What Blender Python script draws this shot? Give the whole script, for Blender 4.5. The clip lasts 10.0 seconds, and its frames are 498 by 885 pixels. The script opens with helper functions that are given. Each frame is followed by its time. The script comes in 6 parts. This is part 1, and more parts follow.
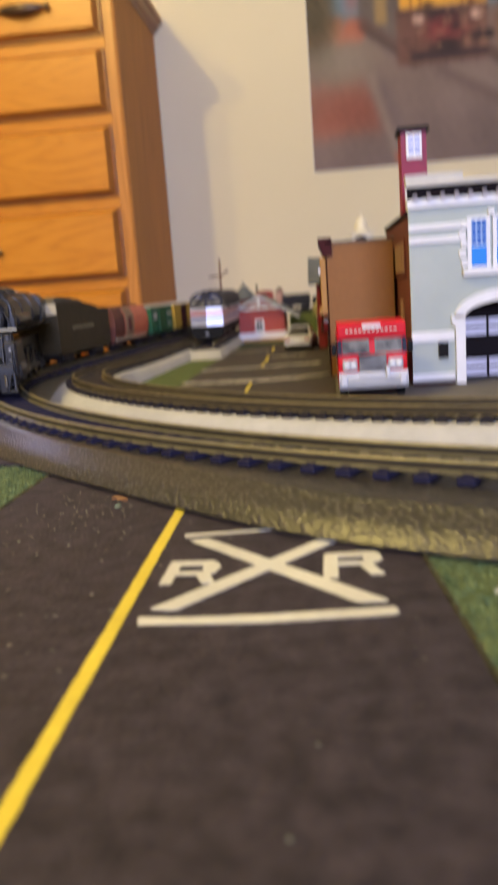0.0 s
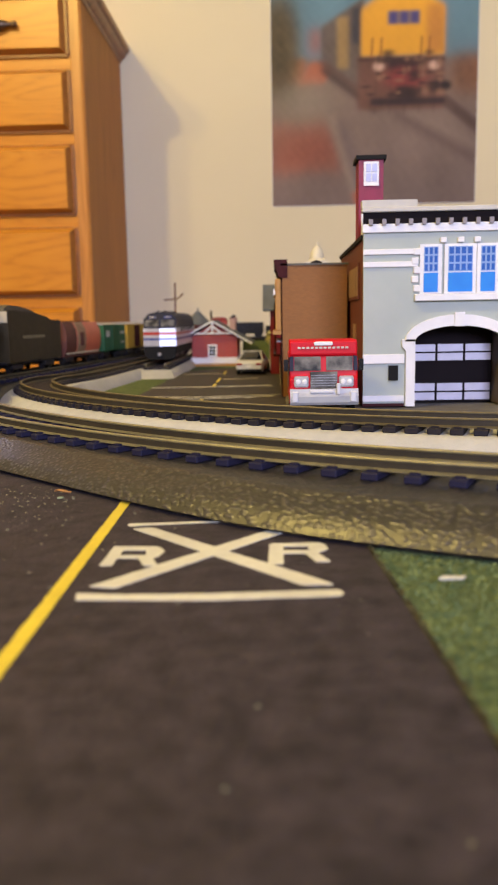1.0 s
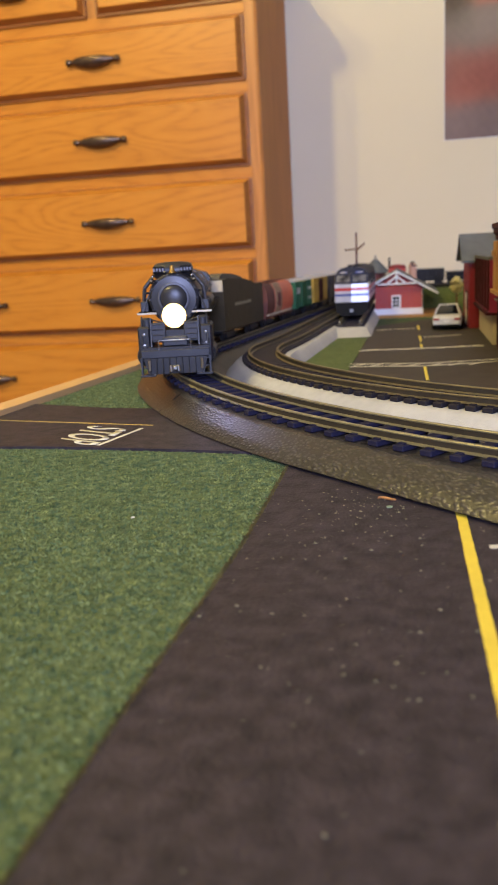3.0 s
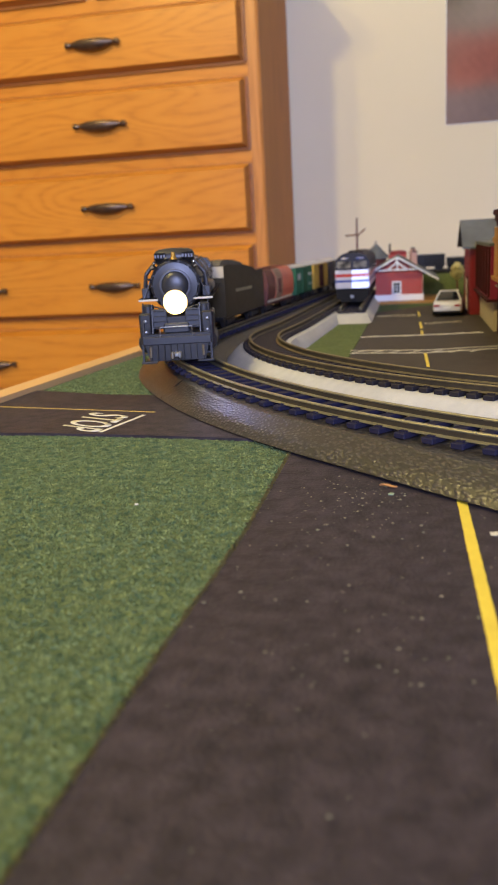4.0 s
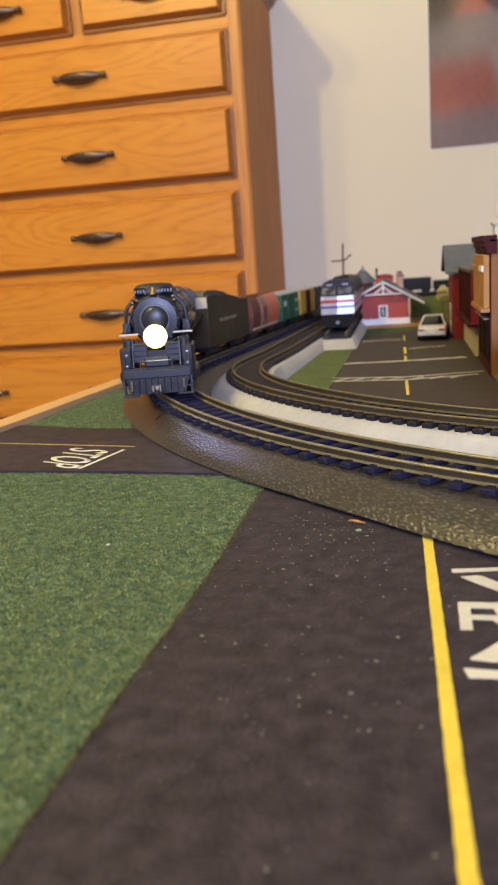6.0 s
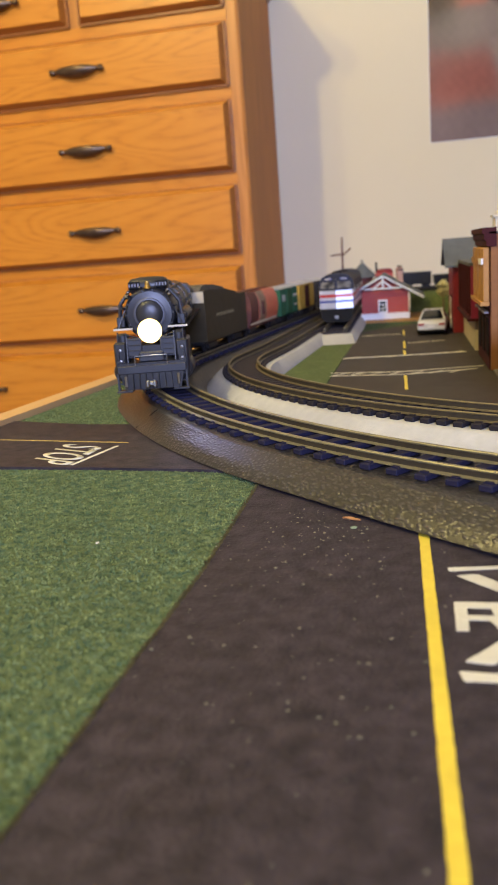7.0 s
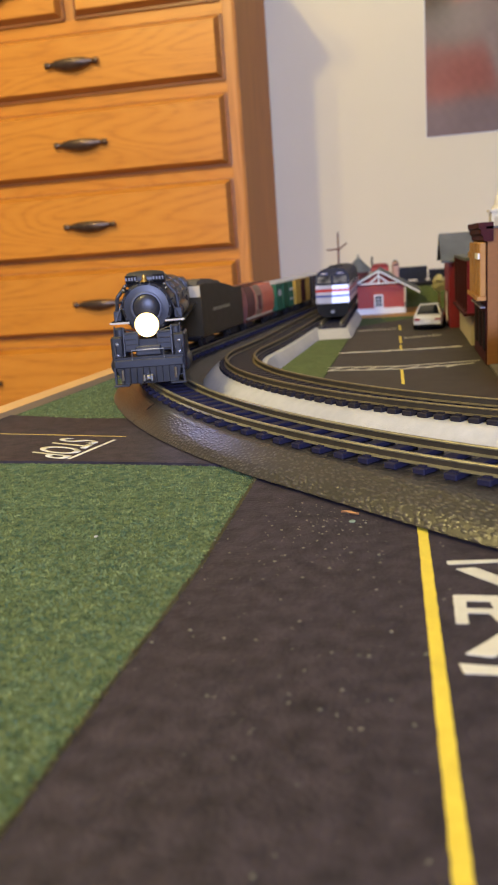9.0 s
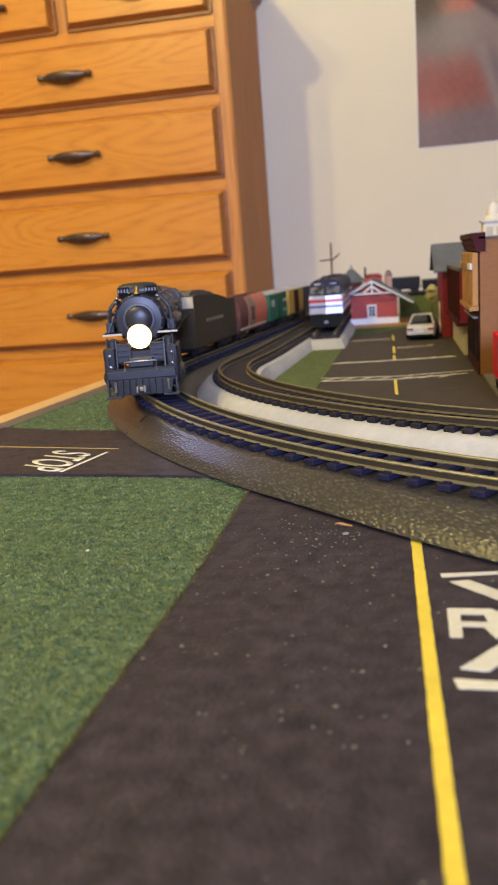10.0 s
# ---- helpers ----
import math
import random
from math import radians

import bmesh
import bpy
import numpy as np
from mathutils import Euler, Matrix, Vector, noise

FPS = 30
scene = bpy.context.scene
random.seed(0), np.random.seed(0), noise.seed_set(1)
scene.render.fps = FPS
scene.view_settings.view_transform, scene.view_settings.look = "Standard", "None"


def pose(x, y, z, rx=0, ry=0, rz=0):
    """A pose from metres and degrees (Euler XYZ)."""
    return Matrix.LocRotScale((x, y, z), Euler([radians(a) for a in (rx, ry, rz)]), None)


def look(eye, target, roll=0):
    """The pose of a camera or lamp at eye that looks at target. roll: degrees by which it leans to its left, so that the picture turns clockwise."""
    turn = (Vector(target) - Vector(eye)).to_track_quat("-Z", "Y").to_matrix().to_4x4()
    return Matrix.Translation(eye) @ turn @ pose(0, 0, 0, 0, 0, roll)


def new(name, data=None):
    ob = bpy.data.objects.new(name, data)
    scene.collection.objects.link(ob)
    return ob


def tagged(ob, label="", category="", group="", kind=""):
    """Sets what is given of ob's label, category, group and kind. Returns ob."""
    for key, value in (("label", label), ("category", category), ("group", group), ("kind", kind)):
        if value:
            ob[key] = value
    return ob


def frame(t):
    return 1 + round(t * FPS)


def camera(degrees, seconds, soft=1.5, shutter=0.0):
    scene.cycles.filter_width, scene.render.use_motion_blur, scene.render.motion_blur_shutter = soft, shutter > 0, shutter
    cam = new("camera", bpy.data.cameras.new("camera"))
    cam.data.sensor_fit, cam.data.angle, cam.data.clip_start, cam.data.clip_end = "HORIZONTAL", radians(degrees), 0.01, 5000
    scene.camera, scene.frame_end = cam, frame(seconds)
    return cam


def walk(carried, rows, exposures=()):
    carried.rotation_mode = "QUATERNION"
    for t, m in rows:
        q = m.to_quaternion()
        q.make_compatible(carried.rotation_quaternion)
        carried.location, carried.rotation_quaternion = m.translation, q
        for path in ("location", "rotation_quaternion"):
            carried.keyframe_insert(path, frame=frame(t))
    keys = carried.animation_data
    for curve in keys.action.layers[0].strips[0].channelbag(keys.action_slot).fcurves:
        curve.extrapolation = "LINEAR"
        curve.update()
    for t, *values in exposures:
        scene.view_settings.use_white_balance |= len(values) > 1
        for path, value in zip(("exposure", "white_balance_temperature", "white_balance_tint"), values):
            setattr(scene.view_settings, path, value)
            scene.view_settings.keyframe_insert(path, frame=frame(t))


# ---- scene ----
cam = camera(34.8, 10.0, shutter=0.4)
PATH = [
    (0, (0.0781, -0.0229, 0.0757), (-0.1290, 1.9282, -0.3120), -4.19),
    (0.1, (0.0738, -0.0225, 0.0735), (-0.0959, 1.9455, -0.2397), -1.86),
    (0.2, (0.0716, -0.0251, 0.0759), (-0.0220, 1.9385, -0.2921), 0.65),
    (0.3, (0.0725, -0.0245, 0.0728), (-0.0034, 1.9366, -0.3123), 0.75),
    (0.5, (0.0775, -0.0276, 0.0639), (-0.0194, 1.9398, -0.2825), -1.56),
    (0.7, (0.0785, -0.0278, 0.0644), (0.0202, 1.9397, -0.2898), -1.74),
    (1, (0.0770, -0.0232, 0.0620), (0.0037, 1.9518, -0.2445), -1.01),
    (1.2, (0.0786, -0.0299, 0.0647), (0.0063, 1.9436, -0.2515), -1.56),
    (1.5, (0.0629, -0.0287, 0.0657), (-0.0842, 1.9396, -0.2568), -4.24),
    (1.7, (0.0222, -0.0237, 0.0901), (-0.1084, 1.9251, -0.3400), -0.70),
    (1.8, (0.0205, -0.0233, 0.0921), (-0.1401, 1.9250, -0.3302), -2.68),
    (1.9, (0.0105, -0.0270, 0.0957), (-0.1207, 1.9209, -0.3385), -1.85),
    (2, (0.0040, -0.0137, 0.0883), (-0.0508, 1.9340, -0.3629), -0.22),
    (2.2, (0.0044, -0.0151, 0.0888), (-0.0209, 1.9366, -0.3475), -0.08),
    (2.5, (0.0086, -0.0120, 0.0873), (-0.2011, 1.9181, -0.3933), -3.99),
    (2.7, (0.0096, -0.0311, 0.0959), (-0.3686, 1.8769, -0.3694), -5.15),
    (3, (0.0076, -0.0289, 0.0923), (-0.3926, 1.8759, -0.3676), -3.26),
    (3.2, (0.0057, -0.0300, 0.0922), (-0.3987, 1.8712, -0.3787), -2.56),
    (4.3, (0.0071, -0.0308, 0.0938), (-0.3979, 1.8641, -0.4014), -3.56),
    (4.5, (0.0073, -0.0287, 0.0933), (-0.4230, 1.8623, -0.3955), -3.86),
    (5, (0.0087, -0.0214, 0.0914), (-0.4150, 1.8710, -0.3976), -4.61),
    (5.2, (0.0101, -0.0213, 0.0918), (-0.4037, 1.8838, -0.3547), -5.00),
    (5.5, (0.0192, -0.0306, 0.0997), (-0.3845, 1.8819, -0.3239), -4.69),
    (5.7, (0.0189, -0.0330, 0.1013), (-0.3773, 1.8791, -0.3308), -4.15),
    (6.8, (0.0187, -0.0237, 0.0986), (-0.3744, 1.8801, -0.3716), -4.24),
    (7, (0.0207, -0.0241, 0.0989), (-0.3777, 1.8819, -0.3575), -4.33),
    (7.5, (0.0197, -0.0239, 0.0997), (-0.3787, 1.8810, -0.3614), -4.26),
    (8, (0.0200, -0.0232, 0.0990), (-0.3731, 1.8803, -0.3725), -4.06),
    (8.5, (0.0200, -0.0241, 0.0987), (-0.3715, 1.8821, -0.3628), -4.18),
    (9, (0.0192, -0.0246, 0.0986), (-0.3661, 1.8809, -0.3711), -4.17),
    (9.5, (0.0198, -0.0232, 0.0986), (-0.3576, 1.8848, -0.3674), -4.21),
    (10, (0.0199, -0.0227, 0.0990), (-0.3525, 1.8910, -0.3472), -4.39),
]
walk(cam, [(t, look(e, g, r)) for t, e, g, r in PATH], [(0.0, -0.02, 6800, 11), (0.5, -0.02, 7120, 11), (1.0, -0.02, 7250, 11), (1.5, -0.02, 7150, 11), (2.0, 0.0, 6400, 13), (3.0, 0.04, 6140, 13), (5.5, 0.09, 6120, 12), (10.0, 0.10, 6070, 12)])
cam.data.dof.use_dof = True
cam.data.dof.focus_distance = 0.37
cam.data.dof.aperture_fstop = 26.0

# ---- world, lamps ----
world = bpy.data.worlds.new("dim_room_air")
scene.world = world
world.use_nodes = True
world.node_tree.nodes["Background"].inputs[0].default_value = (1.0, 0.85, 0.68, 1)
world.node_tree.nodes["Background"].inputs[1].default_value = 0.02


def lamp(name, kind, eye, target, energy, colour, size=0.1, cone=0.0):
    d = bpy.data.lights.new(name, kind)
    d.energy, d.color = energy, colour
    if kind == "AREA":
        d.size = size
    else:
        d.shadow_soft_size = size
    if cone:
        d.spot_size, d.spot_blend = radians(cone), 0.6
    o = new(name, d)
    o.matrix_world = look(eye, target)
    return o


# warm two-bulb lamp beside the table, dusk light from a window in the wall behind
lamp("warm_bulb", "POINT", (-0.556, 0.0, 1.08), (0, 1, 0), 32.0, (1.0, 0.775, 0.245), 0.03)
lamp("warm_bulb", "POINT", (-0.730, 0.0, 1.08), (0, 1, 0), 16.0, (1.0, 0.775, 0.245), 0.03)
lamp("window_daylight", "AREA", (0.55, -2.17, 0.75), (0.15, 0.5, 0.05), 87.0, (0.56, 0.625, 1.0), 0.8)


# ---- materials ----
def nodes_of(m):
    return m.node_tree, m.node_tree.nodes["Principled BSDF"]


def mat(name, c, rough=0.6, metal=0.0, c2=None, scale=60.0, bump=0.0, bscale=300.0, mix=0.5, spec=0.5, stretch=(1, 1, 1), dist=0.001):
    """A painted or moulded surface: two noises vary its colour, a third one its gloss and relief."""
    m = bpy.data.materials.new(name)
    m.use_nodes = True
    nt, b = nodes_of(m)
    b.inputs["Base Color"].default_value = (*c, 1)
    b.inputs["Roughness"].default_value = rough
    b.inputs["Metallic"].default_value = metal
    b.inputs["Specular IOR Level"].default_value = spec
    tc = nt.nodes.new("ShaderNodeTexCoord")
    mp = nt.nodes.new("ShaderNodeMapping")
    mp.inputs["Scale"].default_value = stretch
    nt.links.new(tc.outputs["Object"], mp.inputs[0])
    c2 = c2 or tuple(v * 0.8 for v in c)
    n = nt.nodes.new("ShaderNodeTexNoise")
    n.inputs["Scale"].default_value = scale
    n.inputs["Detail"].default_value = 5
    nt.links.new(mp.outputs[0], n.inputs["Vector"])
    r = nt.nodes.new("ShaderNodeValToRGB")
    r.color_ramp.elements[0].position, r.color_ramp.elements[1].position = 0.5 - mix / 2, 0.5 + mix / 2
    r.color_ramp.elements[0].color, r.color_ramp.elements[1].color = (*c, 1), (*c2, 1)
    nt.links.new(n.outputs["Fac"], r.inputs[0])
    big = nt.nodes.new("ShaderNodeTexNoise")
    big.inputs["Scale"].default_value = scale / 7
    nt.links.new(mp.outputs[0], big.inputs["Vector"])
    mul = nt.nodes.new("ShaderNodeMix")
    mul.data_type, mul.blend_type = "RGBA", "MULTIPLY"
    mul.inputs[0].default_value = 0.35
    nt.links.new(r.outputs[0], mul.inputs[6])
    nt.links.new(big.outputs["Fac"], mul.inputs[7])
    nt.links.new(mul.outputs[2], b.inputs["Base Color"])
    rr = nt.nodes.new("ShaderNodeMapRange")
    rr.inputs["To Min"].default_value, rr.inputs["To Max"].default_value = max(rough - 0.1, 0.05), min(rough + 0.1, 1)
    nt.links.new(big.outputs["Fac"], rr.inputs[0])
    nt.links.new(rr.outputs[0], b.inputs["Roughness"])
    if bump:
        n2 = nt.nodes.new("ShaderNodeTexNoise")
        n2.inputs["Scale"].default_value = bscale
        n2.inputs["Detail"].default_value = 4
        nt.links.new(mp.outputs[0], n2.inputs["Vector"])
        bp = nt.nodes.new("ShaderNodeBump")
        bp.inputs["Strength"].default_value = bump
        bp.inputs["Distance"].default_value = dist
        nt.links.new(n2.outputs["Fac"], bp.inputs["Height"])
        nt.links.new(bp.outputs[0], b.inputs["Normal"])
    return m


def glow(name, c, strength):
    m = bpy.data.materials.new(name)
    m.use_nodes = True
    nt, b = nodes_of(m)
    b.inputs["Base Color"].default_value = (*c, 1)
    b.inputs["Emission Color"].default_value = (*c, 1)
    b.inputs["Emission Strength"].default_value = strength
    return m


def oak(name, light, mid, dark, along=(0.6, 5.0, 9.0), rough=0.33, rings=9.0, detail=3.0):
    """Varnished oak: long distorted growth bands, fine pores, slow change of tone."""
    m = bpy.data.materials.new(name)
    m.use_nodes = True
    nt, b = nodes_of(m)
    tc = nt.nodes.new("ShaderNodeTexCoord")
    oi = nt.nodes.new("ShaderNodeObjectInfo")
    shift = nt.nodes.new("ShaderNodeVectorMath")
    shift.operation = "SCALE"
    shift.inputs[0].default_value = (7.0, 3.0, 5.0)
    nt.links.new(oi.outputs["Random"], shift.inputs["Scale"])
    add = nt.nodes.new("ShaderNodeVectorMath")
    nt.links.new(tc.outputs["Object"], add.inputs[0])
    nt.links.new(shift.outputs[0], add.inputs[1])
    mp = nt.nodes.new("ShaderNodeMapping")
    mp.inputs["Scale"].default_value = along
    nt.links.new(add.outputs[0], mp.inputs[0])
    n = nt.nodes.new("ShaderNodeTexNoise")
    n.inputs["Scale"].default_value, n.inputs["Detail"].default_value = 2.2, detail
    n.inputs["Distortion"].default_value = 0.5
    nt.links.new(mp.outputs[0], n.inputs["Vector"])
    wv = nt.nodes.new("ShaderNodeMath")
    wv.operation = "MULTIPLY"
    wv.inputs[1].default_value = rings
    nt.links.new(n.outputs["Fac"], wv.inputs[0])
    fr = nt.nodes.new("ShaderNodeMath")
    fr.operation = "PINGPONG"
    fr.inputs[1].default_value = 0.5
    nt.links.new(wv.outputs[0], fr.inputs[0])
    pores = nt.nodes.new("ShaderNodeTexNoise")
    pores.inputs["Scale"].default_value, pores.inputs["Detail"].default_value = 26, 6
    nt.links.new(mp.outputs[0], pores.inputs["Vector"])
    mixf = nt.nodes.new("ShaderNodeMath")
    mixf.operation = "MULTIPLY_ADD"
    mixf.inputs[1].default_value, mixf.inputs[2].default_value = 1.15, -0.2
    nt.links.new(fr.outputs[0], mixf.inputs[0])
    addp = nt.nodes.new("ShaderNodeMath")
    nt.links.new(mixf.outputs[0], addp.inputs[0])
    nt.links.new(pores.outputs["Fac"], addp.inputs[1])
    r = nt.nodes.new("ShaderNodeValToRGB")
    e = r.color_ramp.elements
    e[0].position, e[0].color = 0.18, (*dark, 1)
    e[1].position, e[1].color = 0.95, (*light, 1)
    k = r.color_ramp.elements.new(0.5)
    k.color = (*mid, 1)
    nt.links.new(addp.outputs[0], r.inputs[0])
    slow = nt.nodes.new("ShaderNodeTexNoise")
    slow.inputs["Scale"].default_value, slow.inputs["Detail"].default_value = 1.1, 2
    slow.inputs["Distortion"].default_value = 1.2
    nt.links.new(mp.outputs[0], slow.inputs["Vector"])
    band = nt.nodes.new("ShaderNodeMapRange")
    band.inputs["From Min"].default_value, band.inputs["From Max"].default_value = 0.52, 0.68
    band.inputs["To Max"].default_value = 0.45
    nt.links.new(slow.outputs["Fac"], band.inputs[0])
    tint = nt.nodes.new("ShaderNodeMix")
    tint.data_type = "RGBA"
    tint.inputs[7].default_value = (*dark, 1)
    nt.links.new(band.outputs[0], tint.inputs[0])
    nt.links.new(r.outputs[0], tint.inputs[6])
    nt.links.new(tint.outputs[2], b.inputs["Base Color"])
    b.inputs["Roughness"].default_value = rough
    bp = nt.nodes.new("ShaderNodeBump")
    bp.inputs["Strength"].default_value, bp.inputs["Distance"].default_value = 0.15, 0.0006
    nt.links.new(pores.outputs["Fac"], bp.inputs["Height"])
    nt.links.new(bp.outputs[0], b.inputs["Normal"])
    return m


def hide_foam(name):
    """Black foam strip with an embossed leather skin: small rounded pebbles, laid along the strip."""
    m = bpy.data.materials.new(name)
    m.use_nodes = True
    nt, b = nodes_of(m)
    tc = nt.nodes.new("ShaderNodeTexCoord")
    along = nt.nodes.new("ShaderNodeMapping")
    along.inputs["Scale"].default_value = (0.68, 1.0, 1.0)
    nt.links.new(tc.outputs["UV"], along.inputs[0])
    w = nt.nodes.new("ShaderNodeTexNoise")
    w.inputs["Scale"].default_value, w.inputs["Detail"].default_value = 260, 2
    nt.links.new(along.outputs[0], w.inputs["Vector"])
    mx = nt.nodes.new("ShaderNodeMix")
    mx.data_type = "VECTOR"
    mx.inputs[0].default_value = 0.0016
    nt.links.new(along.outputs[0], mx.inputs[4])
    nt.links.new(w.outputs["Color"], mx.inputs[5])
    v = nt.nodes.new("ShaderNodeTexVoronoi")
    v.feature = "SMOOTH_F1"
    v.inputs["Smoothness"].default_value = 0.55
    v.inputs["Scale"].default_value = 660
    nt.links.new(mx.outputs[1], v.inputs["Vector"])
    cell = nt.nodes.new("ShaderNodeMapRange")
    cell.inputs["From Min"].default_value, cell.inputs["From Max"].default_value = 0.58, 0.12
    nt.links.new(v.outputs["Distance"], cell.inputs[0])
    fine = nt.nodes.new("ShaderNodeTexNoise")
    fine.inputs["Scale"].default_value, fine.inputs["Detail"].default_value = 1500, 3
    nt.links.new(mx.outputs[1], fine.inputs["Vector"])
    hs = nt.nodes.new("ShaderNodeMath")
    hs.operation = "MULTIPLY_ADD"
    hs.inputs[1].default_value = 0.16
    nt.links.new(fine.outputs["Fac"], hs.inputs[0])
    nt.links.new(cell.outputs[0], hs.inputs[2])
    bp = nt.nodes.new("ShaderNodeBump")
    bp.inputs["Strength"].default_value, bp.inputs["Distance"].default_value = 0.52, 0.0004
    nt.links.new(hs.outputs[0], bp.inputs["Height"])
    # crease shade painted in: base colour darkens between the pebbles
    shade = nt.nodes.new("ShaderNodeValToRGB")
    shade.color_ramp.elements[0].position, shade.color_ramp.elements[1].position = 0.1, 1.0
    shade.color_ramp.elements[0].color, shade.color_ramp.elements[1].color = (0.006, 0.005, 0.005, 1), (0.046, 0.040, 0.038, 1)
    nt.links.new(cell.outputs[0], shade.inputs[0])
    big = nt.nodes.new("ShaderNodeTexNoise")
    big.inputs["Scale"].default_value, big.inputs["Detail"].default_value = 34, 3
    nt.links.new(along.outputs[0], big.inputs["Vector"])
    gloss = nt.nodes.new("ShaderNodeMapRange")
    gloss.inputs["From Min"].default_value, gloss.inputs["From Max"].default_value = 0.3, 0.7
    gloss.inputs["To Min"].default_value, gloss.inputs["To Max"].default_value = 0.38, 0.44
    nt.links.new(big.outputs["Fac"], gloss.inputs[0])
    nt.links.new(gloss.outputs[0], b.inputs["Roughness"])
    b.inputs["Specular IOR Level"].default_value = 0.85
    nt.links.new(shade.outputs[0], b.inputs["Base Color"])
    nt.links.new(bp.outputs[0], b.inputs["Normal"])
    return m


def masonry(name, brick, mortar, w=0.0032, h=0.0011):
    """Moulded brick sheet of a model wall, too fine to build."""
    m = bpy.data.materials.new(name)
    m.use_nodes = True
    nt, b = nodes_of(m)
    tc = nt.nodes.new("ShaderNodeTexCoord")
    sp = nt.nodes.new("ShaderNodeSeparateXYZ")
    nt.links.new(tc.outputs["Object"], sp.inputs[0])
    ad = nt.nodes.new("ShaderNodeMath")
    nt.links.new(sp.outputs[0], ad.inputs[0])
    nt.links.new(sp.outputs[1], ad.inputs[1])
    cb = nt.nodes.new("ShaderNodeCombineXYZ")
    nt.links.new(ad.outputs[0], cb.inputs[0])
    nt.links.new(sp.outputs[2], cb.inputs[1])
    t = nt.nodes.new("ShaderNodeTexBrick")
    t.inputs["Scale"].default_value = 1.0
    t.inputs["Brick Width"].default_value, t.inputs["Row Height"].default_value = w, h
    t.inputs["Mortar Size"].default_value = h * 0.12
    t.inputs["Color1"].default_value = (*brick, 1)
    t.inputs["Color2"].default_value = (*(v * 0.86 for v in brick), 1)
    t.inputs["Mortar"].default_value = (*mortar, 1)
    nt.links.new(cb.outputs[0], t.inputs["Vector"])
    nt.links.new(t.outputs["Color"], b.inputs["Base Color"])
    b.inputs["Roughness"].default_value = 0.7
    bp = nt.nodes.new("ShaderNodeBump")
    bp.invert = True
    bp.inputs["Strength"].default_value, bp.inputs["Distance"].default_value = 0.3, 0.0002
    nt.links.new(t.outputs["Fac"], bp.inputs["Height"])
    nt.links.new(bp.outputs[0], b.inputs["Normal"])
    return m


WALL = mat("cream_wall_paint", (0.85, 0.77, 0.545), 0.75, c2=(0.83, 0.75, 0.525), scale=9, bump=0.15, bscale=260)
CEIL = mat("white_ceiling_paint", (0.8, 0.78, 0.74), 0.85, scale=8)
BOARDS = oak("floor_boards", (0.34, 0.2, 0.1), (0.28, 0.15, 0.07), (0.18, 0.09, 0.04))
OAK = oak("honey_oak", (0.60, 0.240, 0.024), (0.565, 0.216, 0.019), (0.47, 0.168, 0.014), (1.25, 5.0, 7.0), 0.33, 13.0, 0.8)
OAKEDGE = oak("stained_shaded_oak_edge", (0.36, 0.135, 0.024), (0.32, 0.115, 0.02), (0.25, 0.085, 0.014))
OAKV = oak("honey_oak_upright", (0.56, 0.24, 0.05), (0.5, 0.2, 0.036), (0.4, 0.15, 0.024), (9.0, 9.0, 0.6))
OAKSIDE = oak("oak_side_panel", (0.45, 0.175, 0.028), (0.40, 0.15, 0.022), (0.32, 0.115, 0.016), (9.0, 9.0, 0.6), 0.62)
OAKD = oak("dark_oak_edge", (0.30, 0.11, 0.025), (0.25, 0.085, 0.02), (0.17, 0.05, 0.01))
BRONZE = mat("oiled_bronze", (0.10, 0.070, 0.050), 0.38, 0.8, c2=(0.19, 0.13, 0.085), scale=80)
GRASS = mat("green_turf_mat", (0.068, 0.112, 0.056), 0.95, c2=(0.17, 0.215, 0.098), scale=300, bump=1.0, bscale=620, mix=0.34, spec=0.1, dist=0.002)
OLIVE = mat("olive_turf_mat", (0.082, 0.122, 0.045), 0.95, c2=(0.16, 0.19, 0.08), scale=380, bump=0.8, bscale=500, mix=0.4, spec=0.1, dist=0.001)
BLADES = mat("green_flock", (0.080, 0.142, 0.078), 0.9, c2=(0.270, 0.330, 0.128), scale=210, mix=0.30, spec=0.1)
ROAD = mat("black_road_paper", (0.0198, 0.0155, 0.0228), 0.68, c2=(0.0540, 0.0422, 0.0555), scale=150, bump=0.5, bscale=700, mix=0.40, spec=0.3)
TOWNROAD = mat("brown_black_road_paper", (0.038, 0.0305, 0.0235), 0.66, c2=(0.062, 0.050, 0.038), scale=60, bump=0.3, bscale=700, spec=0.3)
YEL = mat("yellow_road_paint", (0.84, 0.68, 0.065), 0.6, c2=(0.76, 0.58, 0.05), scale=300, bump=0.2, bscale=900)
YELTHIN = mat("thin_yellow_line", (0.62, 0.47, 0.12), 0.6)
WHITE = mat("white_road_paint", (0.77, 0.77, 0.66), 0.6, c2=(0.68, 0.66, 0.56), scale=260, bump=0.25, bscale=900)
FADED = mat("faded_road_marking", (0.78, 0.73, 0.52), 0.7, c2=(0.52, 0.47, 0.32), scale=260)
FOAM = hide_foam("black_foam_skin")
GREYBED = mat("pale_grey_foam", (0.53, 0.525, 0.485), 0.72, c2=(0.45, 0.445, 0.41), scale=150, bump=0.3, bscale=700)
TIE = mat("brown_black_tie_plastic", (0.020, 0.017, 0.022), 0.65, c2=(0.027, 0.023, 0.028), scale=400, spec=0.2)
RAIL = mat("nickel_rail", (0.40, 0.36, 0.215), 0.45, 0.6, c2=(0.28, 0.25, 0.145), scale=200)
BROWNRAIL = mat("brown_tarnished_rail", (0.22, 0.18, 0.095), 0.5, 0.5, c2=(0.15, 0.12, 0.06), scale=200)
